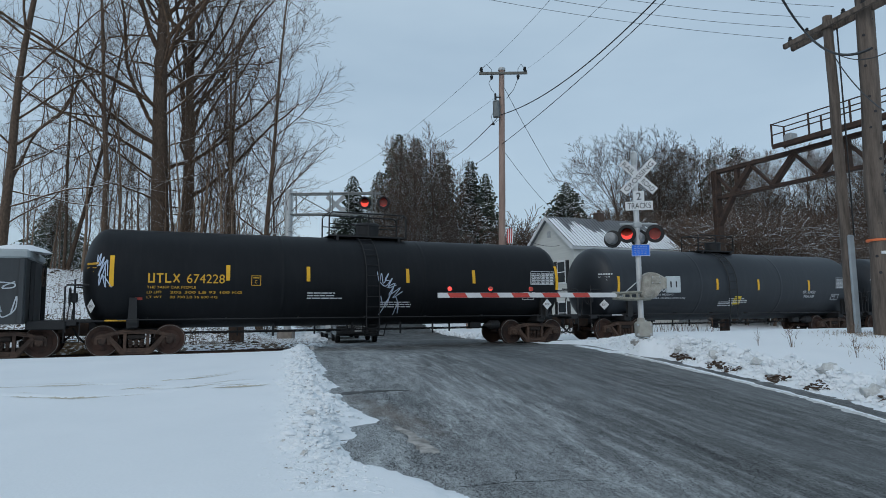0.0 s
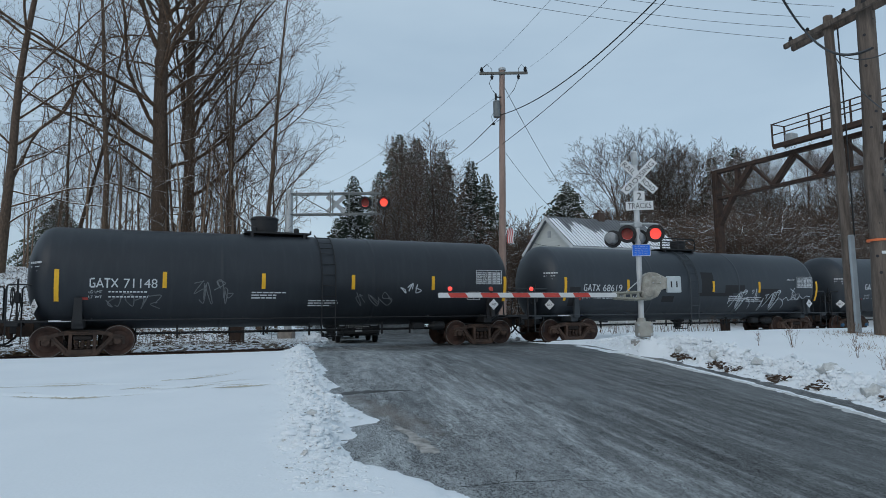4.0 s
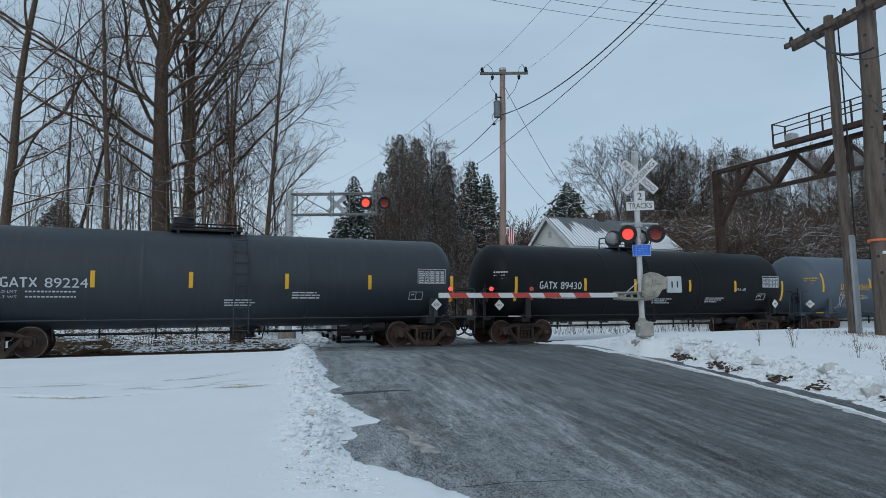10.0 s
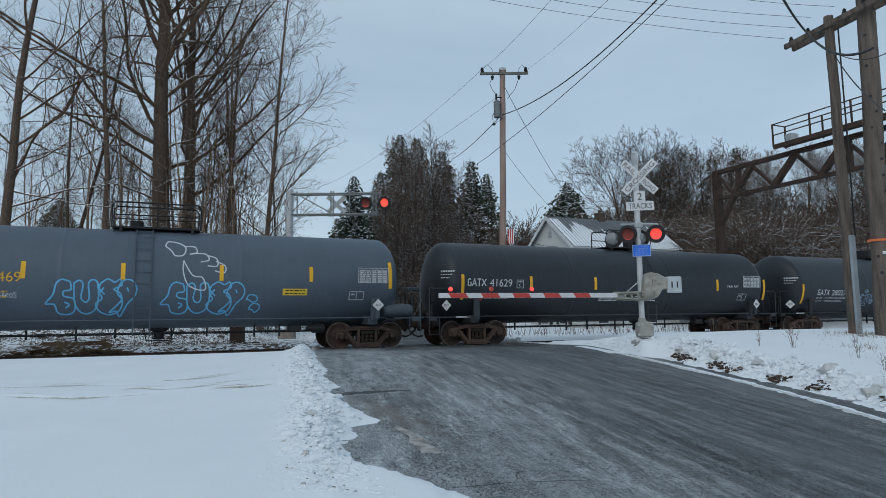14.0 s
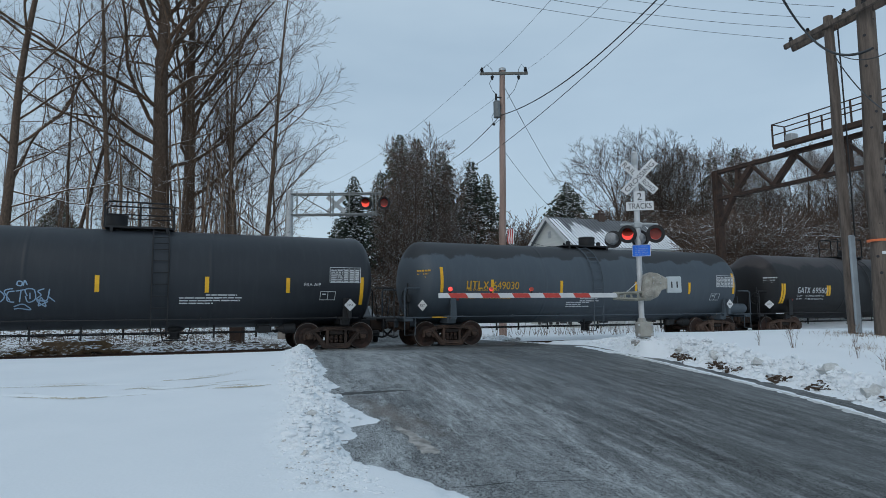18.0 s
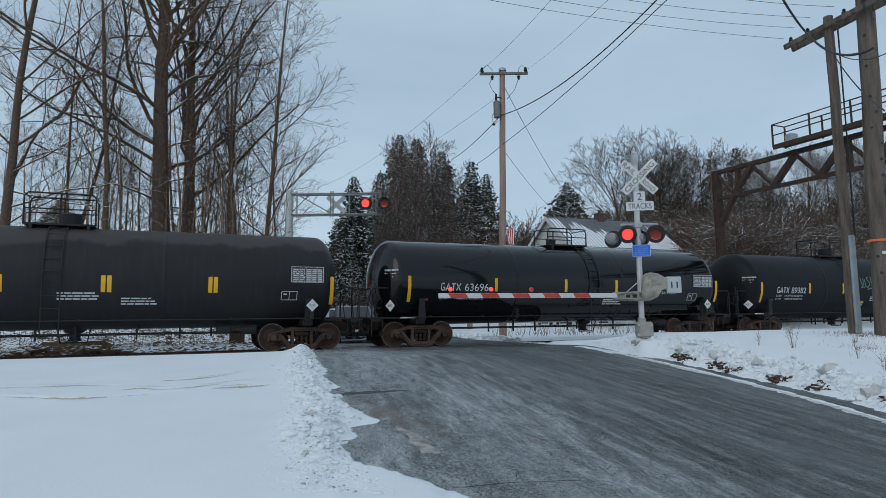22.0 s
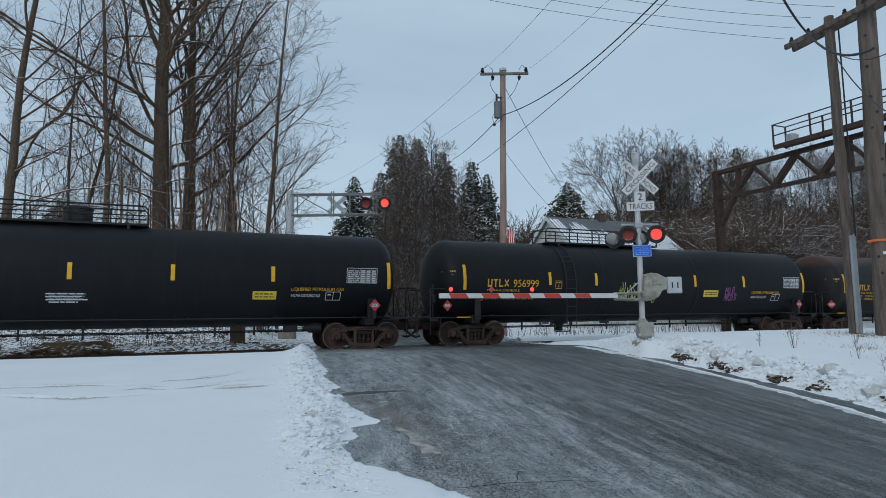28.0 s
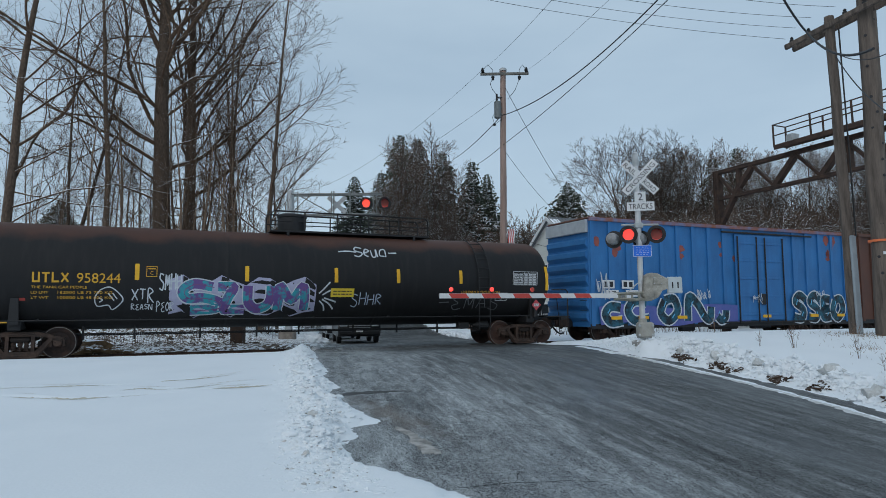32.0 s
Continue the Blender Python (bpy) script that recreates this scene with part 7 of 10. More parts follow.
part("lever_arm", Geo().box((0.68, -0.1, gz_ + 0.25), (0.3, 0.05, 0.1), 0.015), WORN_GALV, signal)
# the lowered arm: aluminium with red and white sheeting, three lights
tip, root = Vector((-0.12 - MX, 14.6 - MY, 1.50 - MZ)), Vector((-0.42, 0.0, 1.49 - MZ))
ln = (tip - root).length
along = (tip - root).normalized()
armm = Matrix.Translation(root) @ Matrix.Rotation(math.atan2(along.y, along.x), 4, "Z")
arm = part("gate_arm", Geo().box((ln / 2, 0, 0), (ln, 0.05, 0.115), 0.012), ALU, signal, "red and white striped gate arm", at=armm)
reds = [0.243, 0.411, 0.576, 0.739, 0.903]
cuts = [0.03] + [c + e for c in reds for e in (-0.044, 0.044)] + [0.998]
for i, (k0, k1) in enumerate(zip(cuts, cuts[1:])):
    x0, x1, sk = k0 * ln, k1 * ln, 0.035
    s0, s1 = sk * (i > 0), sk * (i < len(cuts) - 2)
    for sy in (-1, 1):
        g = Geo().add([(x0 - s0 * sy, sy * 0.029, -0.053), (x1 - s1 * sy, sy * 0.029, -0.053), (x1 + s1 * sy, sy * 0.029, 0.053), (x0 + s0 * sy, sy * 0.029, 0.053)], [(0, 1, 2, 3)[::-sy]])
        part("red_stripe" if i % 2 else "white_stripe", g, RED_SHEET if i % 2 else WHITE_SHEET, arm)
for frac, ph in ((0.94, None), (0.733, 0), (0.52, 1)):
    x = ln * frac
    lt = part("arm_light", Geo().lathe([(0.03, 0.055), (0.03, 0.10), (0.045, 0.105), (0.045, 0.115), (0.042, 0.18), (0.02, 0.2)], 14, (x, 0, 0)), BLACK_PAINT, arm, "small red gate light")
    part("arm_lens", shared("armlens", lambda: Geo().lathe([(0.05, -0.05), (0.043, -0.053), (0.01, -0.064)], 14, axis="Y").mesh("arm_lens", GLOW_RED)), None, lt, "glowing red lens", at=pose(x, 0, 0.145) @ pose(0, 0, 0, 0, 0, math.degrees(-math.atan2(along.y, along.x))))
    if ph is not None:
        # the same added disc hides the arm light's steady glow by turns
        base = pose(x, 0, 0.145) @ pose(0, 0, 0, 0, 0, math.degrees(-math.atan2(along.y, along.x))) @ pose(0, -0.075, 0.048)
        v = part("shutter", shared("armcover", lambda: Geo().lathe([(0.01, -0.002), (0.048, -0.001), (0.048, 0.001), (0.01, 0.002)], 14, (0, 0, -0.048), "Y").mesh("shutter", LENS_RED)), None, arm, "added dark red disc that hides the glowing lens", at=base)
        FLASH_COVERS.append((v, base, ph))

# cantilever signal beyond the track
CX, CY = -7.87, 33.0
DULL_GALV = mat("weathered_galvanised", (0.27, 0.285, 0.28), (0.17, 0.18, 0.175), 0.55, 0.25, scale=7, fine=60, bump=0.08)
CONCRETE = mat("stained_concrete", (0.3, 0.265, 0.23), (0.16, 0.135, 0.115), 0.9, scale=5, fine=40, bump=0.4)
cant = thing("cantilever_signal", "galvanised cantilever signal with lattice arm and red lamps", "crossing signal", at=pose(CX, CY, 0))
part("mast", Geo().lathe([(0.19, -0.2), (0.19, 7.6), (0.17, 7.7), (0.02, 7.75)], 20), GALV, cant, smooth=True)
part("base_plate", Geo().box((-0.06, 0, 0.05), (0.74, 0.74, 0.9), 0.04), CONCRETE, cant, "stained concrete footing")
for z in (7.47, 6.4):
    for y in (-0.15, 0.25):
        part("chord", Geo().tube([(0.1, y, z), (4.72 if z > 7 else 4.6, y, z)], 0.042, 8), DULL_GALV, cant)
for x in (0.42, 2.15, 2.27, 3.1, 4.3, 4.46):
    part("upright", Geo().tube([(x, -0.18, 7.6), (x, -0.18, 6.25)], 0.035, 6), DULL_GALV, cant)
part("diagonal", Geo().tube([(0.5, -0.15, 7.4), (2.15, -0.15, 6.45)], 0.03, 6), DULL_GALV, cant)
for t_ in (-42, 42):
    part("crossbuck_blade", Geo().box((0, 0, 0), (1.25, 0.02, 0.22), 0.004), GALV, cant, "back of a crossbuck blade", at=pose(2.35, 0.3 + t_ * 0.0003, 6.97, 0, t_, 0))
for dx, ph in ((3.95, 0), (4.9, 1)):
    lamp_unit(cant, pose(dx, -0.4, 6.9, 0, 0, 6.5), 6.9, GLOW_AMBER, ph, 0.33)
for dx, ph in ((-0.62, 0), (0.48, 1)):
    lamp_unit(cant, pose(dx, -0.45, 2.62, 0, 0, 13), 2.6, GLOW_RED, ph, 0.29)
part("lamp_crossarm", Geo().tube([(-0.8, -0.25, 2.95), (0.7, -0.25, 2.95)], 0.03, 6), GALV, cant)
for t_ in (-42, 42):
    part("crossbuck_blade", Geo().box((0, 0, 0), (1.2, 0.02, 0.22), 0.004), GALV, cant, "back of a crossbuck blade", at=pose(0.1, 0.3 + t_ * 0.0003, 4.9, 0, t_, 0))
part("cabinet", Geo().box((0.35, 0.0, 3.95), (0.3, 0.25, 0.4), 0.02), GREY_BOX, cant)
g = Geo()
for x in (-0.75, -0.45):
    g.tube([(x, -0.25, 0), (x, -0.25, 5.6)], 0.025, 6)
for k in range(18):
    g.tube([(-0.75, -0.25, 0.3 + k * 0.3), (-0.45, -0.25, 0.3 + k * 0.3)], 0.015, 5)
g.tube([(-0.75, -0.25, 4.6), (0, 0, 4.6)], 0.02, 5)
part("ladder", g, GALV, cant)
relay = thing("relay_cabinet", "brown weathered relay cabinet beside the track", "cabinet", at=pose(-8.6, 27.2, gz(-8.6, 27.2)))
part("body", Geo().box((0, 0, 0.35), (0.5, 0.5, 0.75), 0.03), STEEL_RUST, relay)
part("lid", Geo().box((0, 0, 0.75), (0.58, 0.58, 0.06), 0.02), BLACK_IRON, relay)


# utility poles
def tapered(p0, p1, r0, r1, seed, wob=0.02):
    rng = random.Random(seed)
    n = 12
    pts = [tuple(a + (b - a) * k / n + (rng.uniform(-wob, wob) if 0 < k < n and j < 2 else 0) for j, (a, b) in enumerate(zip(p0, p1))) for k in range(n + 1)]
    return Geo().tube(pts, [r0 + (r1 - r0) * k / n for k in range(n + 1)], 14)


far_pole = thing("utility_pole", "brown wooden utility pole with crossarm and grey transformer", "utility pole", at=pose(3.05, 34, gz(3.05, 34)))
fz = gz(3.05, 34)
part("pole", tapered((0, 0, -0.3), (0.29, 0, 14.35 - fz), 0.2, 0.15, 1, 0.008), POLE_WOOD, far_pole, smooth=True)
part("crossarm", Geo().box((0.35, -0.16, 14.12 - fz), (2.6, 0.11, 0.14), 0.015), mat("pale_crossarm", (0.2, 0.195, 0.175), (0.11, 0.108, 0.1), 0.85), far_pole)
part("pole_cap", Geo().lathe([(0.2, 0.0), (0.2, 0.12), (0.12, 0.18)], 12, (0.29, 0, 14.32 - fz)), GALV, far_pole)
insul = Geo().lathe([(0.02, 0), (0.02, 0.05), (0.06, 0.07), (0.06, 0.12), (0.035, 0.14), (0.05, 0.17), (0.02, 0.21)], 10).mesh("insulator", BLACK_IRON)
SHARED["insul"] = insul
for x, tilt, sgn_ in ((-0.84, 60, 1), (-0.80, -60, 1), (-0.28, 180, 0), (1.15, 180, 0), (1.5, 60, 1), (1.56, -60, 1)):
    part("insulator", insul, None, far_pole, at=pose(x, -0.16, (14.2 if sgn_ else 14.08) - fz, tilt) @ Matrix.Scale(1.5, 4))
for pts in ([(-0.84, -0.3, 14.3), (-0.55, -0.2, 14.62), (-0.28, -0.16, 14.35), (-0.28, -0.16, 13.9)], [(-0.28, -0.16, 13.9), (-0.44, -0.2, 13.55), (-0.3, -0.2, 13.2), (-0.1, -0.2, 12.95)],
            [(1.5, -0.3, 14.3), (1.32, -0.2, 14.6), (1.15, -0.16, 14.35), (1.15, -0.16, 13.85)], [(1.15, -0.16, 13.85), (0.9, -0.2, 13.2), (0.5, -0.2, 12.7)],
            [(-0.2, -0.2, 12.0), (-0.35, -0.2, 11.7), (-0.25, -0.2, 11.3), (0.15, -0.2, 11.6)]):
    part("jumper_wire", Geo().tube([(x, y, z - fz) for x, y, z in pts], 0.014, 5), BLACK_IRON, far_pole)
part("transformer", Geo().lathe([(0.15, -0.46), (0.18, -0.44), (0.18, 0.36), (0.19, 0.37), (0.19, 0.4), (0.13, 0.46), (0.03, 0.48)], 16, (-0.07, -0.2, 12.12 - fz)).box((0.1, -0.1, 12.25 - fz), (0.16, 0.1, 0.08)).box((0.1, -0.1, 11.9 - fz), (0.16, 0.1, 0.08)),
     mat("grey_transformer_paint", (0.2, 0.22, 0.225), (0.13, 0.145, 0.15), 0.55, 0.2, scale=6), far_pole, "grey pole transformer", smooth=True)
part("cutout", Geo().box((-0.1, -0.2, 12.78 - fz), (0.11, 0.12, 0.42), 0.03).box((0.08, -0.12, 12.8 - fz), (0.3, 0.05, 0.06)), BLACK_IRON, far_pole)
part("cable_clamp", Geo().box((-0.25, -0.2, 11.3 - fz), (0.16, 0.1, 0.12), 0.02), BLACK_IRON, far_pole)

pr = thing("utility_pole", "grey weathered wooden pole with doubled crossarms and a metal cable guard", "utility pole", at=pose(10.64, 17, gz(10.64, 17)))
pz = gz(10.64, 17)
part("pole", tapered((0, 0, -0.3), (-0.03, 0, 9.05 - pz), 0.145, 0.12, 2), POLE_GREY, pr, smooth=True)
part("cable_guard", Geo().box((0.0, -0.19, 1.27), (0.16, 0.09, 2.55), 0.03), mat("dull_galvanised", (0.3, 0.34, 0.37), (0.22, 0.25, 0.27), 0.55, 0.2), pr, "galvanised cable guard")
g = Geo()
g.tube([(0.14, -0.12, 2.5), (0.16, -0.1, 5.0), (0.15, -0.1, 8.2)], 0.02, 6)
part("riser_cable", g, BLACK_IRON, pr)
d_arm = Vector((1.35, -2.75, 0.12)).normalized()
for k, off in ((0, -0.17), (1, 0.17)):
    side = Vector((-d_arm.y, d_arm.x, 0)) * off
    a, b = Vector((0, 0, 8.82 - pz)) - d_arm * 1.25 + side, Vector((0, 0, 8.82 - pz)) + d_arm * 2.3 + side
    a.z, b.z = 8.64 - pz, 8.98 - pz
    mid, dd = (a + b) / 2, b - a
    part("crossarm", Geo().box((0, 0, 0), (dd.length, 0.1, 0.15), 0.015), POLE_GREY, pr, at=Matrix.Translation(mid) @ dd.to_track_quat("X", "Z").to_matrix().to_4x4())
for k in range(7):
    p = Vector((0, 0, 0)) - d_arm * 1.15 + d_arm * 0.52 * k
    part("insulator", SHARED["insul"], None, pr, at=pose(p.x, p.y, 8.74 - pz + 0.05 * k))
prr = thing("utility_pole", "thick grey wooden pole with peg holes and an orange tag band", "utility pole", at=pose(10.99, 16.33, 0.95 + 1.42 * (gz(7.74, 11.5) - 0.95)) @ Matrix.Scale(1.42, 4))
qz = gz(7.74, 11.5)
part("pole", tapered((0, 0, -0.3), (0.2, 0, 10.5), 0.172, 0.14, 3), POLE_GREY, prr, smooth=True)
part("marker_band", Geo().lathe([(0.19, -0.02), (0.192, 0.0), (0.19, 0.02)], 16, (0.03, 0, 2.25 - qz)), mat("orange_tape", (0.75, 0.18, 0.06), (0.6, 0.14, 0.05), 0.6), prr, "orange band")
part("tag_plate", Geo().box((0.0, -0.19, 2.02 - qz), (0.12, 0.01, 0.05)), WHITE_SHEET, prr)
rng = random.Random(12)
hole = Geo().lathe([(0.028, 0.0), (0.026, -0.006), (0.005, -0.008)], 8, axis="Y").mesh("peg_hole", LETTER_BLACK)
for k in range(30):
    z = 0.9 + k * 0.29
    a = rng.uniform(-0.9, 0.9)
    rr_ = 0.172 - 0.032 * z / 10.8
    part("peg_hole", hole, None, prr, at=pose(0.2 * (z + 0.3) / 10.8 + rr_ * math.sin(a), -rr_ * math.cos(a) + 0.002, z, 0, 0, math.degrees(a)))

# wires
WIRES = [((3.2, 34, 11.85), (7.43, 18.98, 11.42), 0.024, 0.7), ((3.2, 34, 10.2), (7.8, 18.98, 11.41), 0.016, 0.2), ((2.2, 34, 14.4), (2.39, 12, 7.35), 0.0045, 0.12), ((4.6, 34, 14.35), (3.55, 12, 7.35), 0.0045, 0.12),
         ((2.2, 34, 14.4), (-12.5, 64, 14.3), 0.008, 0.9), ((3.2, 34, 13.0), (-12, 70, 14.5), 0.008, 0.6), ((3.2, 34, 11.85), (1.25, 66, 17.6), 0.024, 0.2), ((3.2, 34, 10.2), (2.9, 70, 17.6), 0.018, 0.2),
         ((3.3, 34, 13.7), (9.0, 46, 9.6), 0.014, 0.25), ((3.2, 34, 10.1), (8.3, 47, 8.6), 0.012, 0.2),
         ((9.6, 17.4, 8.62), (-4, 15, 9.9), 0.0055, 0.3), ((9.75, 17.1, 8.8), (-2, 15, 9.75), 0.0055, 0.3), ((9.95, 16.7, 8.9), (0, 15, 9.6), 0.0055, 0.25), ((10.3, 16.2, 8.95), (3, 15, 9.5), 0.0055, 0.2),
         ((10.5, 15.8, 9.0), (5, 15, 9.45), 0.0055, 0.2), ((9.7, 16.6, 8.5), (7.35, 13.6, 8.25), 0.028, 0.08), ((9.7, 16.6, 8.5), (7.85, 11.35, 5.75), 0.028, 0.35), ((10.65, 16.9, 7.9), (8.0, 11.4, 4.6), 0.014, 0.15),
         ((10.65, 16.9, 8.0), (9.0, 12.0, 6.2), 0.012, 0.3), ((3.56, 34, 5.6), (8.2, 45.2, 6.0), 0.014, 0.35)]
for a, b, r_, sag in WIRES:
    a, b = Vector(a), Vector(b)
    pts = [a.lerp(b, k / 18) - Vector((0, 0, 4 * sag * (k / 18) * (1 - k / 18))) for k in range(19)]
    w_ = new("overhead_wire", Geo().tube(pts, r_, 5).mesh("overhead_wire", WIRE, True))
    tagged(w_, "dark overhead utility wire", "wire", "overhead wires")

# signal bridge over the track
bridge = thing("signal_bridge", "rust-brown steel lattice signal bridge over the track", "signal bridge")
BQ, BS = 26.6 - TRACK_Q, 28.9


def bp(k, off, z):
    """A point of the bridge: k metres towards the camera's side, off along the track."""
    return on_track(BS + off, BQ - k, z)


def beam(name, k0, z0, k1, z1, w, h):
    a, b = bp(k0, 0, z0), bp(k1, 0, z1)
    part(name, Geo().box((0, 0, 0), ((b - a).length, w, h), 0.012), STEEL_RUST, bridge, at=Matrix.Translation((a + b) / 2) @ (b - a).to_track_quat("X", "Z").to_matrix().to_4x4())


for k in (0.0, 21.4):
    a = bp(k, 0, 0)
    part("leg", Geo().box((0, -0.13, 4.45), (0.40, 0.1, 9.3), 0.02).box((0, 0.13, 4.45), (0.40, 0.1, 9.3), 0.02).box((0, 0, 4.45), (0.3, 0.2, 9.2), 0.02), STEEL_RUST, bridge, at=Matrix.Translation((a.x, a.y, 0)) @ turn)
beam("chord", -0.2, 9.0, 21.6, 9.0, 0.34, 0.2)
beam("chord", -0.1, 7.5, 21.5, 7.5, 0.34, 0.16)
beam("brace", 0.05, 8.9, 1.15, 7.55, 0.2, 0.14)
for i in range(8):
    k0 = 1.1 + 2.55 * i
    beam("brace", k0, 7.55, k0 + 1.3, 8.9, 0.3, 0.26)
    beam("brace", k0 + 1.3, 8.9, k0 + 2.55, 7.55, 0.2, 0.15)
    if i % 2 == 0:
        beam("upright", k0 + (0.35 if i == 0 else 1.45), 7.5, k0 + (0.36 if i == 0 else 1.46), 9.0, 0.24, 0.22)
beam("knee_brace", 0.1, 6.0, 1.1, 7.45, 0.3, 0.22)
a, b = bp(4.5, -0.5, 9.35), bp(19.0, -0.5, 9.35)
part("walkway", Geo().box((0, 0, 0), ((b - a).length, 0.9, 0.08), 0.01).box((0, -0.45, -0.1), ((b - a).length, 0.08, 0.22), 0.01), STEEL_RUST, bridge, at=Matrix.Translation((a + b) / 2) @ (b - a).to_track_quat("X", "Z").to_matrix().to_4x4())
for i in range(8):
    for off in (-0.95, -0.05):
        a = bp(4.5 + i * 2.0, off, 9.3)
        part("rail_post", shared("bpost", lambda: Geo().box((0, 0, 0.55), (0.07, 0.07, 1.15), 0.005).mesh("rail_post", STEEL_RUST)), None, bridge, at=Matrix.Translation(a) @ turn)
for off in (-0.95, -0.05):
    for z in (10.4, 9.85):
        a, b = bp(4.5, off, z), bp(19, off, z)
        if z > 10 or off < -0.5:
            part("guard_rail", Geo().tube([a, b], 0.03, 6), STEEL_RUST, bridge)
part("guard_rail", Geo().tube([bp(4.5, -0.95, 10.4), bp(4.5, -0.05, 10.4)], 0.03, 6), STEEL_RUST, bridge)
part("signal_box", Geo().box((0, 0, 0), (0.5, 0.4, 0.4), 0.04), GALV, bridge, "grey metal box", at=Matrix.Translation(bp(5.2, -0.5, 9.6)) @ turn)

# the white house
hx = Matrix.Translation((9.14, 45.0, 0)) @ turn
house = thing("house", "white clapboard house with a snowy grey metal roof", "house", at=hx)
HL, HW, EZ, RZ = 9.3, 6.0, 6.05, 8.35
wall_outline = [(0, -0.3), (HW, -0.3), (HW, EZ), (HW / 2, RZ), (0, EZ)]
for x0, nm in ((0.0, "gable_wall"), (HL - 0.2, "gable_wall")):
    g = Geo()
    n_ = len(wall_outline)
    vs = [(x0, y, z) for y, z in wall_outline] + [(x0 + 0.2, y, z) for y, z in wall_outline]
    g.add(vs, [tuple(range(n_))[::-1], tuple(range(n_, 2 * n_))] + [(i, (i + 1) % n_, (i + 1) % n_ + n_, i + n_) for i in range(n_)])
    part(nm, g, HOUSE_WALL, house)
for y in (0.0, HW - 0.2):
    part("side_wall", Geo().box((HL / 2, y + 0.1, EZ / 2 - 0.15), (HL - 0.4, 0.2, EZ + 0.3)), HOUSE_WALL, house)
g = Geo()
for k in range(26):
    for x0, nx in ((-0.012, 1),):
        z = 0.2 + k * 0.24
        if z < EZ:
            g.box((-0.006, HW / 2, z), (0.014, HW, 0.02))
part("clapboard_lines", g, HOUSE_WALL, house)
sl_ = math.atan2(RZ - EZ, HW / 2)
rl = math.hypot(RZ - EZ, HW / 2) + 0.45
for sgn in (-1, 1):
    m = Matrix.Translation((HL / 2, HW / 2, RZ + 0.06)) @ Matrix.Rotation(-sgn * sl_, 4, "X")
    rf_ = part("roof", Geo().box((0, sgn * rl / 2, 0), (HL + 0.7, rl, 0.1), 0.01), ROOF_METAL, house, "grey ribbed metal roof", at=m)
    g = Geo()
    for k in range(34):
        g.box((-HL / 2 - 0.3 + k * (HL + 0.6) / 33, sgn * rl / 2, 0.07), (0.035, rl, 0.05))
    part("roof_seams", g, ROOF_METAL, rf_)
    rng = random.Random(9)
    g = Geo()
    xs = np.linspace(-HL / 2 - 0.33, HL / 2 + 0.33, 190)
    vs = []
    for x in xs:
        edge = rl * (0.46 + 0.16 * math.sin(x * 0.9 + 1) + 0.1 * math.sin(x * 2.7) + rng.uniform(-0.07, 0.07) + 0.05 * math.sin(x * 9.3) + 0.04 * math.sin(x * 17.1 + 1))
        edge = min(max(edge, 0.12), rl * 0.75) if x > -4.1 else 0.25
        for f in (0.0, 0.06, 0.5, 1.0):
            vs.append((x, sgn * (edge + (rl - edge) * f), (0.05, 0.078, 0.088, 0.086)[int(f * 3 + 0.5) if f > 0.1 else int(f > 0)]))
    g.add(vs, [(i * 4 + j, i * 4 + j + 1, i * 4 + j + 5, i * 4 + j + 4)[::-sgn] for i in range(189) for j in range(3)])
    part("roof_snow", g, SNOW, rf_, "patchy snow on the roof")
    part("fascia", Geo().box((0, sgn * (rl - 0.02), -0.06), (HL + 0.7, 0.06, 0.2)), WHITE_SHEET, rf_)
    part("barge_board", Geo().box((-HL / 2 - 0.36, sgn * rl / 2, -0.06), (0.05, rl, 0.22)), WHITE_SHEET, rf_)
ch = part("chimney", Geo().box((0, 0, 0), (0.6, 0.6, 1.0), 0.02).box((0, 0, 0.45), (0.7, 0.7, 0.12), 0.02), BRICK, house, "weathered brick chimney", at=pose(4.6, HW / 2, RZ + 0.1))
part("chimney_pot", Geo().lathe([(0.14, 0.5), (0.12, 0.75), (0.1, 0.76)], 10), BRICK, ch)
for y, z, w_, h_ in ((1.5, 4.2, 0.85, 1.5), (3.9, 4.2, 0.85, 1.5), (1.5, 1.3, 0.9, 1.5), (3.9, 1.3, 0.9, 1.5)):
    win = part("window", Geo().box((-0.03, y, z), (0.08, w_ + 0.2, h_ + 0.2), 0.01), WHITE_SHEET, house, "white framed window with dark shutters")
    part("pane", Geo().box((-0.06, y, z + h_ / 4), (0.05, w_, h_ / 2 - 0.06)), DARK_GLASS, win)
    part("pane", Geo().box((-0.06, y, z - h_ / 4), (0.05, w_, h_ / 2 - 0.06)), DARK_GLASS, win)
    for s in (-1, 1):
        part("shutter_board", Geo().box((-0.04, y + s * (w_ / 2 + 0.3), z), (0.06, 0.36, h_ + 0.1), 0.01), BLACK_PAINT, win)
part("gable_vent", Geo().box((-0.02, HW / 2, 7.1), (0.06, 0.4, 0.5), 0.01), GALV, house)
for x, z in ((1.8, 4.0), (4.4, 4.0), (7.2, 4.0), (2.2, 1.3), (6.5, 1.3)):
    win = part("window", Geo().box((x, -0.03, z), (1.0, 0.08, 1.6), 0.01), WHITE_SHEET, house, "white framed window")
    part("pane", Geo().box((x, -0.06, z + 0.38), (0.8, 0.05, 0.65)), DARK_GLASS, win)
    part("pane", Geo().box((x, -0.06, z - 0.38), (0.8, 0.05, 0.65)), DARK_GLASS, win)
porch = part("porch_railing", Geo().box((1.6, -1.4, 3.2), (3.0, 0.06, 0.06)).box((1.6, -1.4, 2.4), (3.0, 0.06, 0.06)), WHITE_SHEET, house)
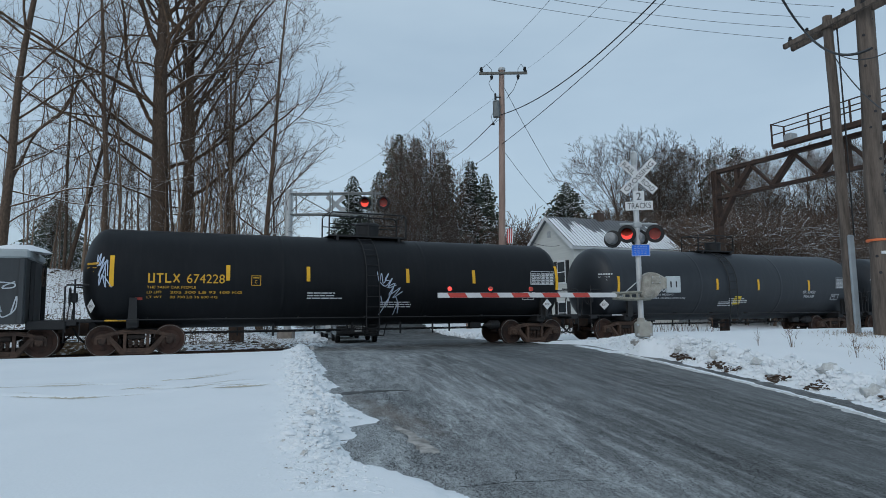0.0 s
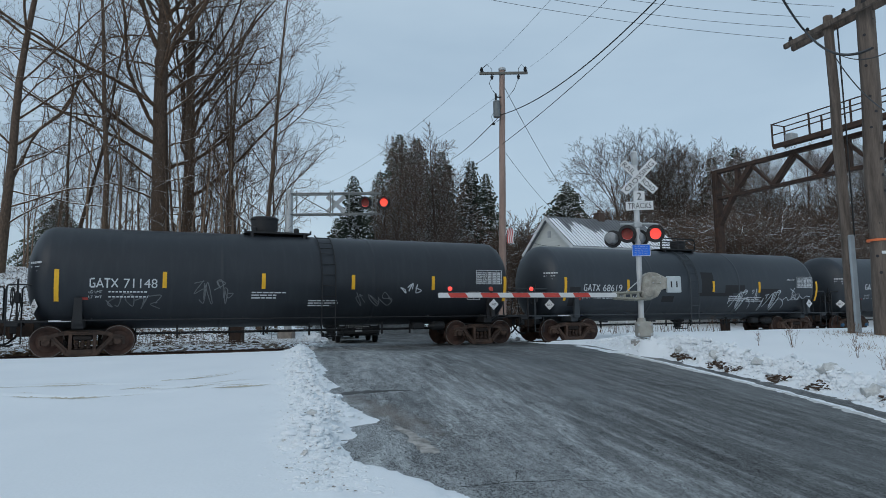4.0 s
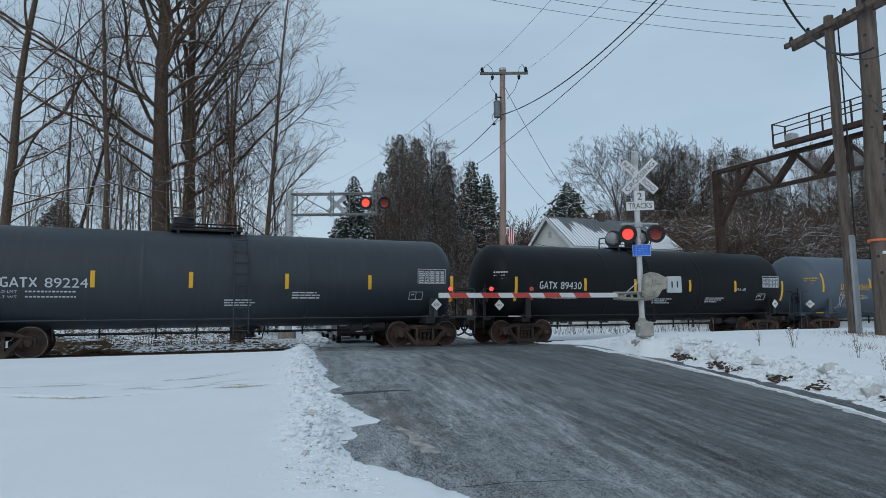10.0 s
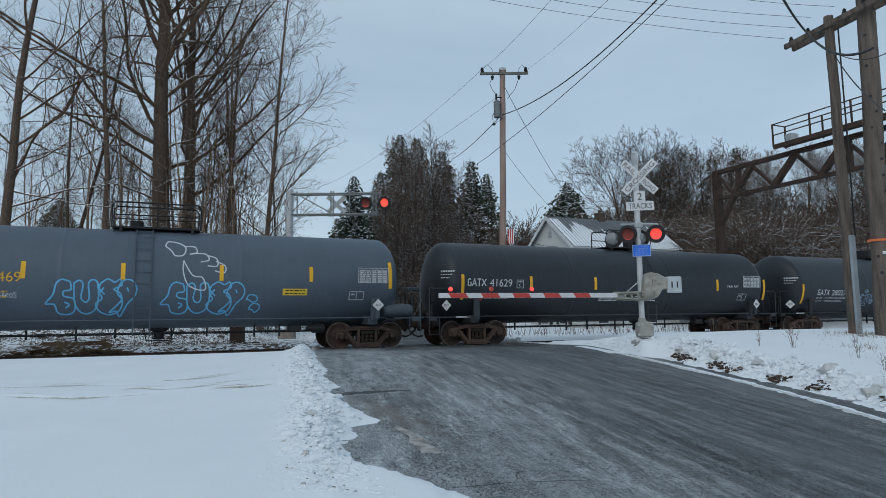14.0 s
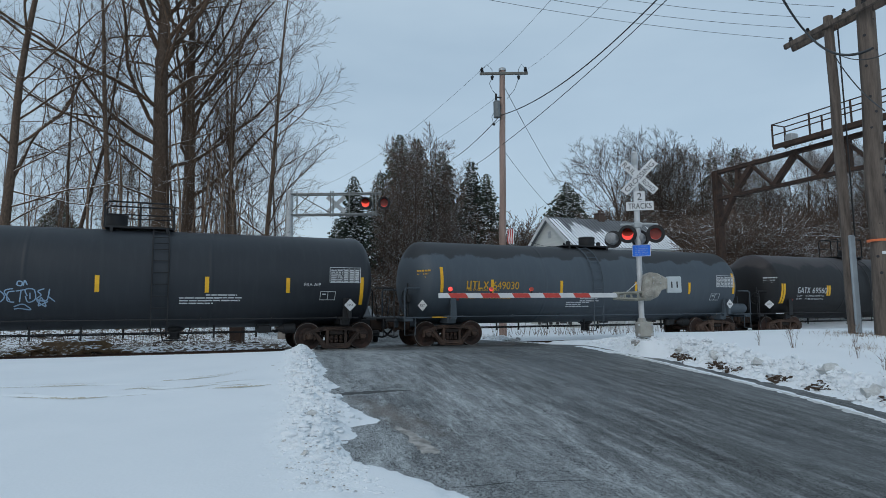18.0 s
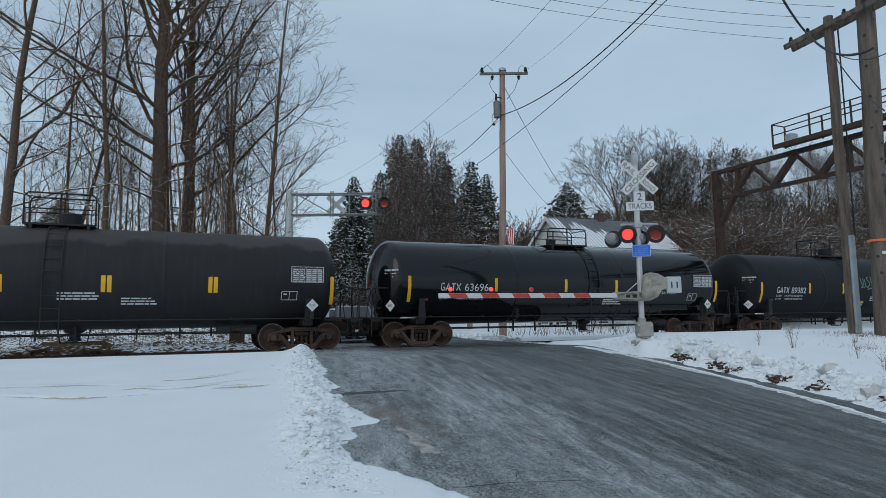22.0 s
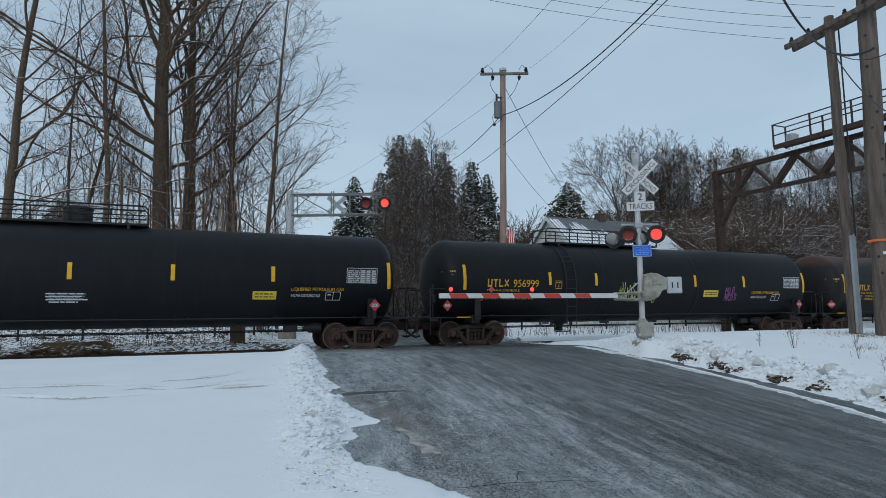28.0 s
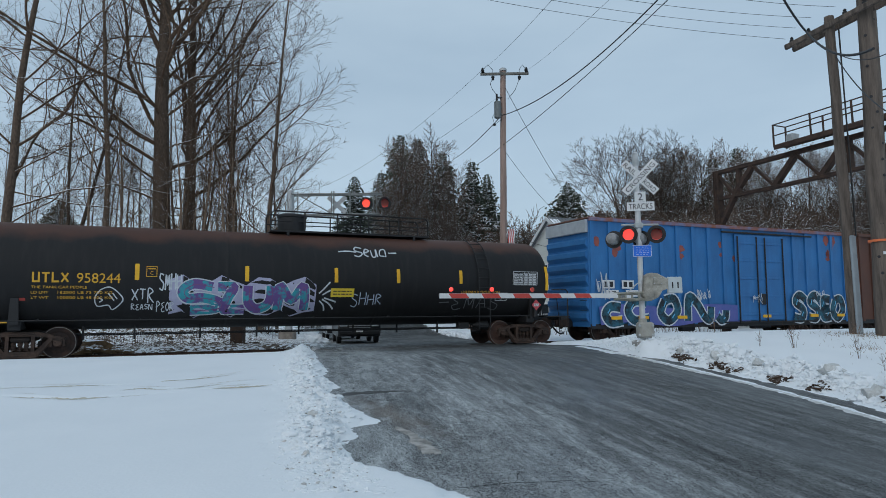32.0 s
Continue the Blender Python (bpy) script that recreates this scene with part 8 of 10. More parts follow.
for k in range(16):
    part("baluster", shared("bal", lambda: Geo().box((0, 0, 0), (0.05, 0.05, 0.8)).mesh("baluster", WHITE_SHEET)), None, porch, at=pose(0.1 + k * 0.2, -1.4, 2.8))
part("porch_deck", Geo().box((1.6, -0.75, 2.3), (3.2, 1.5, 0.15), 0.02).box((0.1, -1.4, 1.1), (0.14, 0.14, 2.6)).box((3.1, -1.4, 1.1), (0.14, 0.14, 2.6)), WHITE_SHEET, house)

# the flag on the far pole
flag = thing("flag", "small red and white striped flag hanging from its staff", "flag", at=pose(3.45, 33.8, 5.25))
part("staff", Geo().tube([(0, 0, 0.45), (-0.25, 0.1, -0.1)], 0.015, 6), WHITE_SHEET, flag)
for k in range(6):
    g = Geo()
    x0, x1 = -0.06 + k * 0.055, -0.06 + (k + 1) * 0.055
    ys = [0.03 * math.sin(j * 0.9) for j in range(7)]
    vs = [(x, y + 0.01 * s, 0.4 - j * 0.13) for j, y in enumerate(ys) for x in (x0 + 0.02 * math.sin(j), x1 + 0.02 * math.sin(j)) for s in (0, 1)]
    g.add(vs, [(4 * j, 4 * j + 2, 4 * j + 6, 4 * j + 4) for j in range(6)] + [(4 * j + 1, 4 * j + 5, 4 * j + 7, 4 * j + 3) for j in range(6)])
    part("stripe", g, RED_SHEET if k % 2 == 0 else WHITE_SHEET, flag)


# ---- waiting cars beyond the track ----
def waiting_car(label, at, paint, dark):
    """A car that faces -y, its base at the origin."""
    car = thing("car", label, "car", at=at, group="cars waiting at the crossing")
    prof = [(-2.25, 0.42), (-2.3, 0.6), (-2.28, 0.78), (-2.15, 0.95), (-1.15, 1.06), (-0.45, 1.55), (-0.1, 1.66), (1.2, 1.68), (1.9, 1.5), (2.15, 1.0), (2.2, 0.6), (2.15, 0.38), (-2.1, 0.3)]
    g = Geo()
    vs = []
    for x, k in ((-0.92, 0.93), (-0.88, 1.0), (0.88, 1.0), (0.92, 0.93)):
        for y, z in prof:
            xx = x * (0.8 if z > 1.3 else 1.0)
            vs.append((xx, y * (1.0 if k == 1 else 0.985), 0.3 + (z - 0.3) * (1 if k == 1 else 0.985)))
    n = len(prof)
    g.add(vs, [tuple(range(n))] + [tuple(range(4 * n - 1, 3 * n - 1, -1))] + [(l * n + i, l * n + n + i, l * n + n + (i + 1) % n, l * n + (i + 1) % n) for l in range(3) for i in range(n)])
    part("body", g, paint, car, smooth=True)
    part("windscreen", Geo().add([(-0.68, -1.13, 1.09), (0.68, -1.13, 1.09), (0.6, -0.46, 1.57), (-0.6, -0.46, 1.57)], [(0, 1, 2, 3)]), DARK_GLASS, car, at=pose(0, -0.03, 0.02))
    part("grille", Geo().box((0, -2.3, 0.72), (0.95, 0.06, 0.22), 0.03), BLACK_PAINT, car)
    part("grille_bar", Geo().box((0, -2.34, 0.76), (0.9, 0.02, 0.025), 0.005).box((0, -2.34, 0.68), (0.9, 0.02, 0.025), 0.005), GALV, car)
    part("bumper", Geo().box((0, -2.28, 0.46), (1.78, 0.14, 0.2), 0.05), dark, car)
    part("lower_grille", Geo().box((0, -2.36, 0.44), (1.0, 0.02, 0.1), 0.005), BLACK_PAINT, car)
    part("number_plate", Geo().box((0, -2.37, 0.56), (0.3, 0.015, 0.15), 0.003), WHITE_SHEET, car)
    for s in (-1, 1):
        part("headlight", Geo().box((s * 0.68, -2.24, 0.78), (0.36, 0.14, 0.15), 0.04), mat("headlight_glass", (0.5, 0.52, 0.55), (0.4, 0.42, 0.45), 0.1, bump=0), car)
        part("mirror", Geo().box((s * 1.02, -0.85, 1.12), (0.22, 0.1, 0.15), 0.04), dark, car)
        for y in (-1.4, 1.35):
            wh = part("wheel", Geo().lathe([(0.2, -0.1), (0.32, -0.1), (0.34, -0.07), (0.34, 0.07), (0.32, 0.1), (0.2, 0.1)], 22, (s * 0.82, y, 0.34), "X"), BLACK_PAINT, car)
            part("hub", Geo().lathe([(0.2, -0.08), (0.2, 0.08)], 16, (s * 0.82, y, 0.34), "X"), GALV, wh)
    return car


DARK_CAR = mat("dark_car_paint", (0.02, 0.021, 0.024), (0.014, 0.015, 0.017), 0.25, bump=0, coat=0.5)
PALE_CAR = mat("pale_car_paint", (0.5, 0.52, 0.54), (0.42, 0.44, 0.46), 0.3, bump=0, coat=0.5)
waiting_car("dark grey car waiting on the road", pose(-4.2, 30.45, float(profile(N.x * -4.2 + N.y * 30.45)), 0, 0, 13), DARK_CAR, BLACK_PAINT)
waiting_car("pale grey car waiting behind another", pose(-5.84, 36.6, float(profile(N.x * -5.84 + N.y * 36.6)), 0, 0, 14), PALE_CAR, BLACK_PAINT)


# ---- trees and brush ----
class Twigs:
    """Collects thin tubes fast."""

    def __init__(self, sides):
        self.sides, self.v, self.f = sides, [], []
        self.ring = [(math.cos(2 * math.pi * k / sides), math.sin(2 * math.pi * k / sides)) for k in range(sides)]

    def tube(self, pts, radii):
        s, base = self.sides, len(self.v)
        n = len(pts)
        ax, ay, az = (pts[-1][i] - pts[0][i] for i in range(3))
        l = math.sqrt(ax * ax + ay * ay + az * az) or 1.0
        ax, ay, az = ax / l, ay / l, az / l
        if abs(az) < 0.9:
            ux, uy, uz = ay, -ax, 0.0
        else:
            ux, uy, uz = 0.0, az, -ay
        l = math.sqrt(ux * ux + uy * uy + uz * uz) or 1.0
        ux, uy, uz = ux / l, uy / l, uz / l
        wx, wy, wz = ay * uz - az * uy, az * ux - ax * uz, ax * uy - ay * ux
        for (x, y, z), r in zip(pts, radii):
            for c, d in self.ring:
                c, d = c * r, d * r
                self.v.append((x + ux * c + wx * d, y + uy * c + wy * d, z + uz * c + wz * d))
        for i in range(n - 1):
            a = base + i * s
            for k in range(s):
                k2 = (k + 1) % s
                self.f.append((a + k, a + k2, a + s + k2, a + s + k))

    def mesh(self, name, material, smooth=True):
        me = bpy.data.meshes.new(name)
        me.from_pydata(self.v, [], self.f)
        me.materials.append(material)
        if smooth:
            me.polygons.foreach_set("use_smooth", [True] * len(me.polygons))
        me.update()
        return me


def grow(store, rng, p, d, r, length, level, plan, thin=0.006):
    """One limb and, by the plan, what grows from it. plan rows: children, spread in degrees, length ratio, upward pull, wiggle, bare part."""
    kids, spread, ratio, pull, wig, bare = plan[min(level, len(plan) - 1)]
    n = 11 if level == 0 else 8 if level == 1 else 4 if level == 2 else 2
    pts, rad = [p], [r]
    dirs = [d]
    seg = length / n
    end = 0.22 if level == 0 else 0.35
    for i in range(n):
        d = (d[0] + rng.gauss(0, wig), d[1] + rng.gauss(0, wig), d[2] + rng.gauss(0, wig) + pull)
        l = math.sqrt(d[0] ** 2 + d[1] ** 2 + d[2] ** 2)
        d = (d[0] / l, d[1] / l, d[2] / l)
        p = (p[0] + d[0] * seg, p[1] + d[1] * seg, p[2] + d[2] * seg)
        pts.append(p)
        rad.append(max(r * (1 - (1 - end) * (i + 1) / n), thin * 0.8))
        dirs.append(d)
    store[0 if level == 0 else 1 if level < 3 else 2].tube(pts, rad)
    if level >= len(plan) - 1:
        return pts
    az = rng.uniform(0, 6.28)
    for k in range(kids):
        t = bare + (1 - bare) * ((k + rng.random()) / kids)
        i = min(int(t * n), n - 1)
        f = t * n - i
        q = tuple(a + (b - a) * f for a, b in zip(pts[i], pts[i + 1]))
        dd = dirs[i + 1]
        az += 2.4 + rng.uniform(-0.5, 0.5)
        sp = radians(spread * rng.uniform(0.7, 1.25))
        h = (1, 0, 0) if abs(dd[2]) > 0.8 else (0, 0, 1)
        ux, uy, uz = dd[1] * h[2] - dd[2] * h[1], dd[2] * h[0] - dd[0] * h[2], dd[0] * h[1] - dd[1] * h[0]
        l = math.sqrt(ux * ux + uy * uy + uz * uz)
        ux, uy, uz = ux / l, uy / l, uz / l
        wx, wy, wz = dd[1] * uz - dd[2] * uy, dd[2] * ux - dd[0] * uz, dd[0] * uy - dd[1] * ux
        c, s = math.cos(az), math.sin(az)
        ca, sa = math.cos(sp), math.sin(sp)
        nd_ = (dd[0] * ca + (ux * c + wx * s) * sa, dd[1] * ca + (uy * c + wy * s) * sa, dd[2] * ca + (uz * c + wz * s) * sa)
        rr = r * (1 - (1 - end) * t)
        if level == 0 and r > 0.25 and rng.random() < 0.2:
            ca, sa = math.cos(sp * 0.5), math.sin(sp * 0.5)
            nd_ = (dd[0] * ca + (ux * c + wx * s) * sa, dd[1] * ca + (uy * c + wy * s) * sa, dd[2] * ca + (uz * c + wz * s) * sa)
            grow(store, rng, q, nd_, rr * 0.5, length * ratio * 1.2 * (1.2 - 0.6 * t), 1, plan, thin)
            continue
        grow(store, rng, q, nd_, max(rr * (rng.uniform(0.22, 0.42) if level == 0 else rng.uniform(0.36, 0.55)), thin), length * ratio * rng.uniform(0.7, 1.2) * (1.15 - 0.6 * t), level + 1, plan, thin)
    return pts


def bare_tree(name, label, at, height, r, plan, seed, bark=BARK, twig=TWIG, lean=(0, 0), group="bare trees", forks=1, thin=0.0075, limbs=()):
    rng = random.Random(seed)
    store = (Twigs(9), Twigs(5), Twigs(3))
    for k in range(forks):
        a = 6.28 * k / forks + 0.6
        sp = 0.0 if forks == 1 else 0.10
        way = grow(store, rng, (0.3 * r * math.cos(a) * (forks > 1), 0.3 * r * math.sin(a) * (forks > 1), -0.3), (lean[0] + sp * math.cos(a), lean[1] + sp * math.sin(a), 1.0), r * (1 if k == 0 else 0.75), height, 0, plan, thin)
    for f, az, el, length, rr in limbs:
        i = min(int(f * (len(way) - 1)), len(way) - 2)
        u = f * (len(way) - 1) - i
        q = tuple(a + (b - a) * u for a, b in zip(way[i], way[i + 1]))
        a, e = radians(az), radians(el)
        grow(store, rng, q, (math.cos(a) * math.cos(e), math.sin(a) * math.cos(e), math.sin(e)), rr, length, 1, plan, thin)
    ob = thing(name, label, "tree", at=at, group=group)
    part("trunk", store[0].mesh("trunk", bark), None, ob)
    tagged(part("branchwork", store[1].mesh("branchwork", BRANCH if bark in (BARK, SAPLING_BARK) else bark), None, ob), kind="stuff")
    tagged(part("twig_haze", store[2].mesh("twig_haze", twig), None, ob, "fine bare twigs"), kind="stuff")
    return ob


def spruce(label, at, height, radius, seed, material=NEEDLE, dense=1.0, taper=0.62):
    """A conifer: whorls of drooping boughs, each a row of side sprays."""
    rng = random.Random(seed)
    ob = thing("spruce", label, "conifer", at=at, group="conifers")
    part("trunk", Geo().tube([(0, 0, -0.3), (0, 0, height * 0.5), (0, 0, height * 0.97)], [0.016 * height, 0.01 * height, 0.02], 8), BARK_DARK, ob, smooth=True)
    vs, fs = [], []
    z = height * 0.05
    while z < height * 0.99:
        k = z / height
        reach = radius * (1 - k) ** taper * rng.uniform(0.8, 1.12) + 0.15
        n = max(5, int((8 + 7 * (1 - k)) * dense))
        a0 = rng.uniform(0, 6.28)
        for i in range(n):
            a = a0 + 6.28 * i / n + rng.uniform(-0.3, 0.3)
            L = reach * rng.uniform(0.5, 1.15)
            droop = rng.uniform(0.1, 0.4) + 0.2 * (1 - k)
            c, s = math.cos(a), math.sin(a)
            m = max(2, int(L / 0.36))
            for j in range(m):
                t = (j + 0.7) / m
                px, pz = L * t, z + 0.25 * L * math.sin(2.6 * t) - droop * L * t * t
                w = (0.42 * (1 - t) + 0.24) * min(L, 1.3) * rng.uniform(0.7, 1.25)
                for sd in (-1, 1):
                    ty, tx = sd * w * rng.uniform(0.35, 0.8), px + w * rng.uniform(0.2, 0.7)
                    tz = pz - w * rng.uniform(-0.1, 0.7)
                    b = len(vs)
                    for q in ((px - 0.25 * w, 0, pz + 0.06), (px + 0.35 * w, sd * 0.05, pz - 0.05), (tx, ty, tz), (px - 0.1 * w, ty * 0.6, tz - 0.25 * w)):
                        vs.append((q[0] * c - q[1] * s, q[0] * s + q[1] * c, q[2]))
                    fs.append((b, b + 1, b + 2) if sd > 0 else (b + 1, b, b + 2))
                    fs.append((b, b + 2, b + 3) if sd > 0 else (b + 2, b, b + 3))
        z += max(0.14, 0.017 * height * (1.1 - 0.4 * k))
    g = Geo()
    g.v, g.f = vs, fs
    tagged(part("crown", g, material, ob, "drooping dark green boughs"), kind="stuff")
    return ob


PLAN_BIG = [(10, 50, 0.42, 0.02, 0.02, 0.2), (8, 46, 0.48, 0.035, 0.15, 0.12), (5, 44, 0.5, 0.04, 0.2, 0.15), (3, 40, 0.55, 0.03, 0.15, 0.2), (0, 30, 0.5, 0.02, 0.15, 0.2)]
PLAN_DENSE = [(12, 48, 0.4, 0.02, 0.02, 0.2), (9, 46, 0.48, 0.035, 0.16, 0.1), (5, 44, 0.5, 0.04, 0.2, 0.12), (3, 40, 0.55, 0.03, 0.15, 0.2), (0, 30, 0.5, 0.02, 0.15, 0.2)]
PLAN_SLIM = [(16, 42, 0.27, 0.01, 0.025, 0.2), (6, 40, 0.5, 0.06, 0.15, 0.2), (5, 38, 0.55, 0.05, 0.12, 0.15), (0, 38, 0.55, 0.03, 0.14, 0.2)]
PLAN_WEEP = [(38, 52, 0.27, 0.0, 0.02, 0.2), (10, 35, 0.45, 0.05, 0.08, 0.15), (6, 35, 0.5, 0.03, 0.1, 0.15), (0, 30, 0.5, 0.02, 0.15, 0.2)]
PLAN_ROUND = [(16, 46, 0.62, 0.02, 0.06, 0.12), (9, 42, 0.52, 0.03, 0.08, 0.15), (7, 38, 0.5, 0.03, 0.1, 0.15), (5, 36, 0.5, 0.02, 0.12, 0.15), (0, 30, 0.5, 0.02, 0.15, 0.2)]
PLAN_CONE = [(76, 50, 0.27, 0.03, 0.012, 0.03), (11, 40, 0.42, 0.06, 0.08, 0.1), (6, 38, 0.5, 0.05, 0.1, 0.1), (0, 30, 0.5, 0.02, 0.15, 0.2)]
PLAN_BUSH = [(12, 48, 0.7, -0.03, 0.08, 0.1), (8, 42, 0.55, -0.03, 0.12, 0.1), (6, 42, 0.5, -0.02, 0.14, 0.1), (0, 30, 0.5, 0.0, 0.15, 0.2)]


def stand(x, y, rz=0.0, scale=1.0):
    return Matrix.Translation((x, y, gz(x, y) - 0.05)) @ Matrix.Rotation(radians(rz), 4, "Z") @ Matrix.Scale(scale, 4)


bare_tree("bare_tree", "large bare broadleaf tree with thick brown trunk", stand(-16.6, 38.0), 28, 0.56, PLAN_DENSE, 11,
                  limbs=((0.24, 180, 36, 12, 0.13), (0.3, 172, 34, 13, 0.14), (0.36, 186, 40, 12, 0.13), (0.2, 196, 12, 9, 0.08), (0.16, 184, 16, 10, 0.07), (0.42, 176, 62, 12, 0.18), (0.45, 4, 66, 12, 0.18), (0.5, 168, 73, 11, 0.16),
                         (0.5, 12, 74, 11, 0.15), (0.55, -6, 58, 9, 0.12), (0.38, 8, 44, 10, 0.12), (0.44, -10, 46, 9, 0.11), (0.34, 20, 40, 8, 0.09), (0.27, 0, 20, 7, 0.06), (0.2, -30, 4, 6, 0.055), (0.13, 10, 10, 6, 0.05),
                         (0.34, 250, 26, 7, 0.08), (0.54, 185, 48, 10, 0.12), (0.58, 178, 60, 10, 0.12)))
bare_tree("bare_tree", "large bare broadleaf tree with a straight brown trunk", stand(-23.3, 34.0), 24, 0.28, PLAN_BIG, 12, lean=(0.07, 0),
                  limbs=((0.3, 0, 26, 8, 0.08), (0.36, 10, 40, 9, 0.07), (0.24, -20, 6, 6, 0.05), (0.45, 5, 48, 9, 0.06), (0.4, 180, 50, 8, 0.06), (0.28, 190, 40, 7, 0.05), (0.5, 160, 55, 8, 0.06), (0.16, -8, 14, 9, 0.06), (0.2, 12, 2, 8, 0.05), (0.12, 4, 30, 7, 0.05)))
bare_tree("bare_tree", "tall bare broadleaf tree with a leaning trunk", stand(-16.1, 40.5), 24, 0.43, PLAN_DENSE, 13, lean=(0.015, 0),
                  limbs=((0.3, 0, 44, 9, 0.1), (0.36, -12, 48, 9, 0.1), (0.42, 12, 50, 10, 0.11), (0.47, 0, 52, 10, 0.11), (0.52, -8, 54, 10, 0.1), (0.58, 8, 56, 9, 0.1), (0.4, 178, 52, 8, 0.09), (0.5, 170, 60, 9, 0.12),
                         (0.26, 30, 28, 7, 0.06), (0.22, 200, 20, 6, 0.06), (0.18, 190, 6, 8, 0.06), (0.15, -10, 8, 7, 0.05), (0.12, 170, 14, 7, 0.05)))
slim_a = bare_tree("bare_tree", "slender bare tree with fine spreading twigs", stand(-10.25, 36.0), 20, 0.17, PLAN_WEEP, 14, lean=(0.07, 0))
slim_b = bare_tree("bare_tree", "slender straight bare tree", stand(-18.9, 36.0), 21, 0.19, PLAN_SLIM, 15)
slim_c = bare_tree("bare_tree", "slender forked bare tree", stand(-21.3, 36.5), 17, 0.13, PLAN_SLIM, 16, lean=(0.14, 0), forks=2)
sap = bare_tree("bare_tree", "thin bare sapling with upright twigs", stand(-12.0, 38.5), 11, 0.06, PLAN_SLIM, 17, SAPLING_BARK, lean=(0.03, 0))
rng = random.Random(77)
for src, x, y, rz, sc in ((slim_a, -13.4, 42.5, 200, 0.95), (slim_b, -11.8, 46, 20, 0.7), (slim_c, -14.2, 37.4, 310, 0.6), (slim_b, -12.6, 38.0, 80, 0.75), (slim_c, -15.0, 36.6, 120, 0.75), (slim_b, -13.2, 39.5, 130, 0.8)):
    copy_thing(src, stand(x, y, rz, sc))
for k in range(14):
    x = rng.uniform(-30, -10.2)
    y = 32.8 - 0.28 * (x + 10) + rng.uniform(0, 12) + (2 if x > -12 else 0)
    copy_thing(sap, stand(x, y, rng.uniform(0, 360), rng.uniform(0.5, 1.1)))

PLAN_STEM = [(9, 36, 0.26, 0.03, 0.035, 0.25), (4, 40, 0.5, 0.06, 0.12, 0.2), (0, 38, 0.55, 0.03, 0.14, 0.2)]
pole_a = bare_tree("sapling", "thin bare brown sapling on the snowy bank", stand(-13.4, 35.0), 8.5, 0.075, PLAN_STEM, 51, SAPLING_BARK, lean=(0.05, 0), group="saplings")
pole_b = bare_tree("sapling", "thin leaning bare sapling on the snowy bank", stand(-15.2, 35.4), 7.0, 0.055, PLAN_STEM, 52, SAPLING_BARK, lean=(0.16, 0.05), group="saplings")
for k in range(34):
    x = rng.uniform(-24, -10.4)
    y = 32.4 - 0.28 * (x + 10) + rng.uniform(0, 7)
    copy_thing(pole_a if k % 3 else pole_b, stand(x, y, rng.uniform(0, 360), rng.uniform(0.55, 1.25)))

for k in range(26):
    x, y = rng.uniform(-14.6, -10.9), rng.uniform(35.5, 42.5)
    copy_thing(pole_b if k % 2 else pole_a, stand(x, y, rng.uniform(0, 360), rng.uniform(0.5, 1.0)))

# conifers and brown-twigged trees behind the road and the house
sp_a = spruce("tall dark green spruce with drooping boughs", stand(-4.5, 68), 21.0, 4.6, 21)
sp_b = spruce("dark green spruce with drooping boughs", stand(-8.3, 60), 14.8, 3.1, 22)
sp_c = spruce("broad dark green spruce", stand(14.0, 72), 16.3, 11.5, 23, taper=0.95)
for src, x, y, rz, sc in ((sp_a, -2.7, 69, 80, 0.99), (sp_a, 0.0, 70, 160, 0.93), (sp_b, 3.2, 70, 70, 1.24), (sp_b, 4.9, 71, 200, 1.16), (sp_b, -10.2, 62, 120, 0.75), (sp_b, 36.5, 86, 40, 1.52), (sp_b, 40.6, 88, 90, 1.64),
                          (sp_c, 17.0, 72, 90, 0.75), (sp_c, 23.0, 78, 10, 0.9), (sp_b, -6.6, 68, 20, 1.15), (sp_b, 6.6, 74, 50, 0.8), (sp_b, 27.0, 80, 10, 1.3), (sp_c, -36.5, 61, 30, 0.55),
                          (sp_c, 46, 82, 30, 0.95), (sp_b, 55, 84, 10, 1.2), (sp_b, 31, 82, 10, 1.25)):
    copy_thing(src, stand(x, y, rz, sc))
cone_a = bare_tree("larch", "brown-twigged leafless larch tree", stand(-4.5, 62), 17.5, 0.2, PLAN_CONE, 31, BARK_DARK, TWIG_RED, group="leafless larches", thin=0.0138)
round_a = bare_tree("bare_tree", "round-crowned bare tree with pale fine twigs", stand(24.0, 76), 16.0, 0.34, PLAN_ROUND, 32, BARK_DARK, mat("dark_twig", (0.11, 0.078, 0.06), (0.05, 0.037, 0.03), 0.9, scale=2, fine=40, bump=0, snow=0.85, rand=0.2), group="bare trees", thin=0.0135)
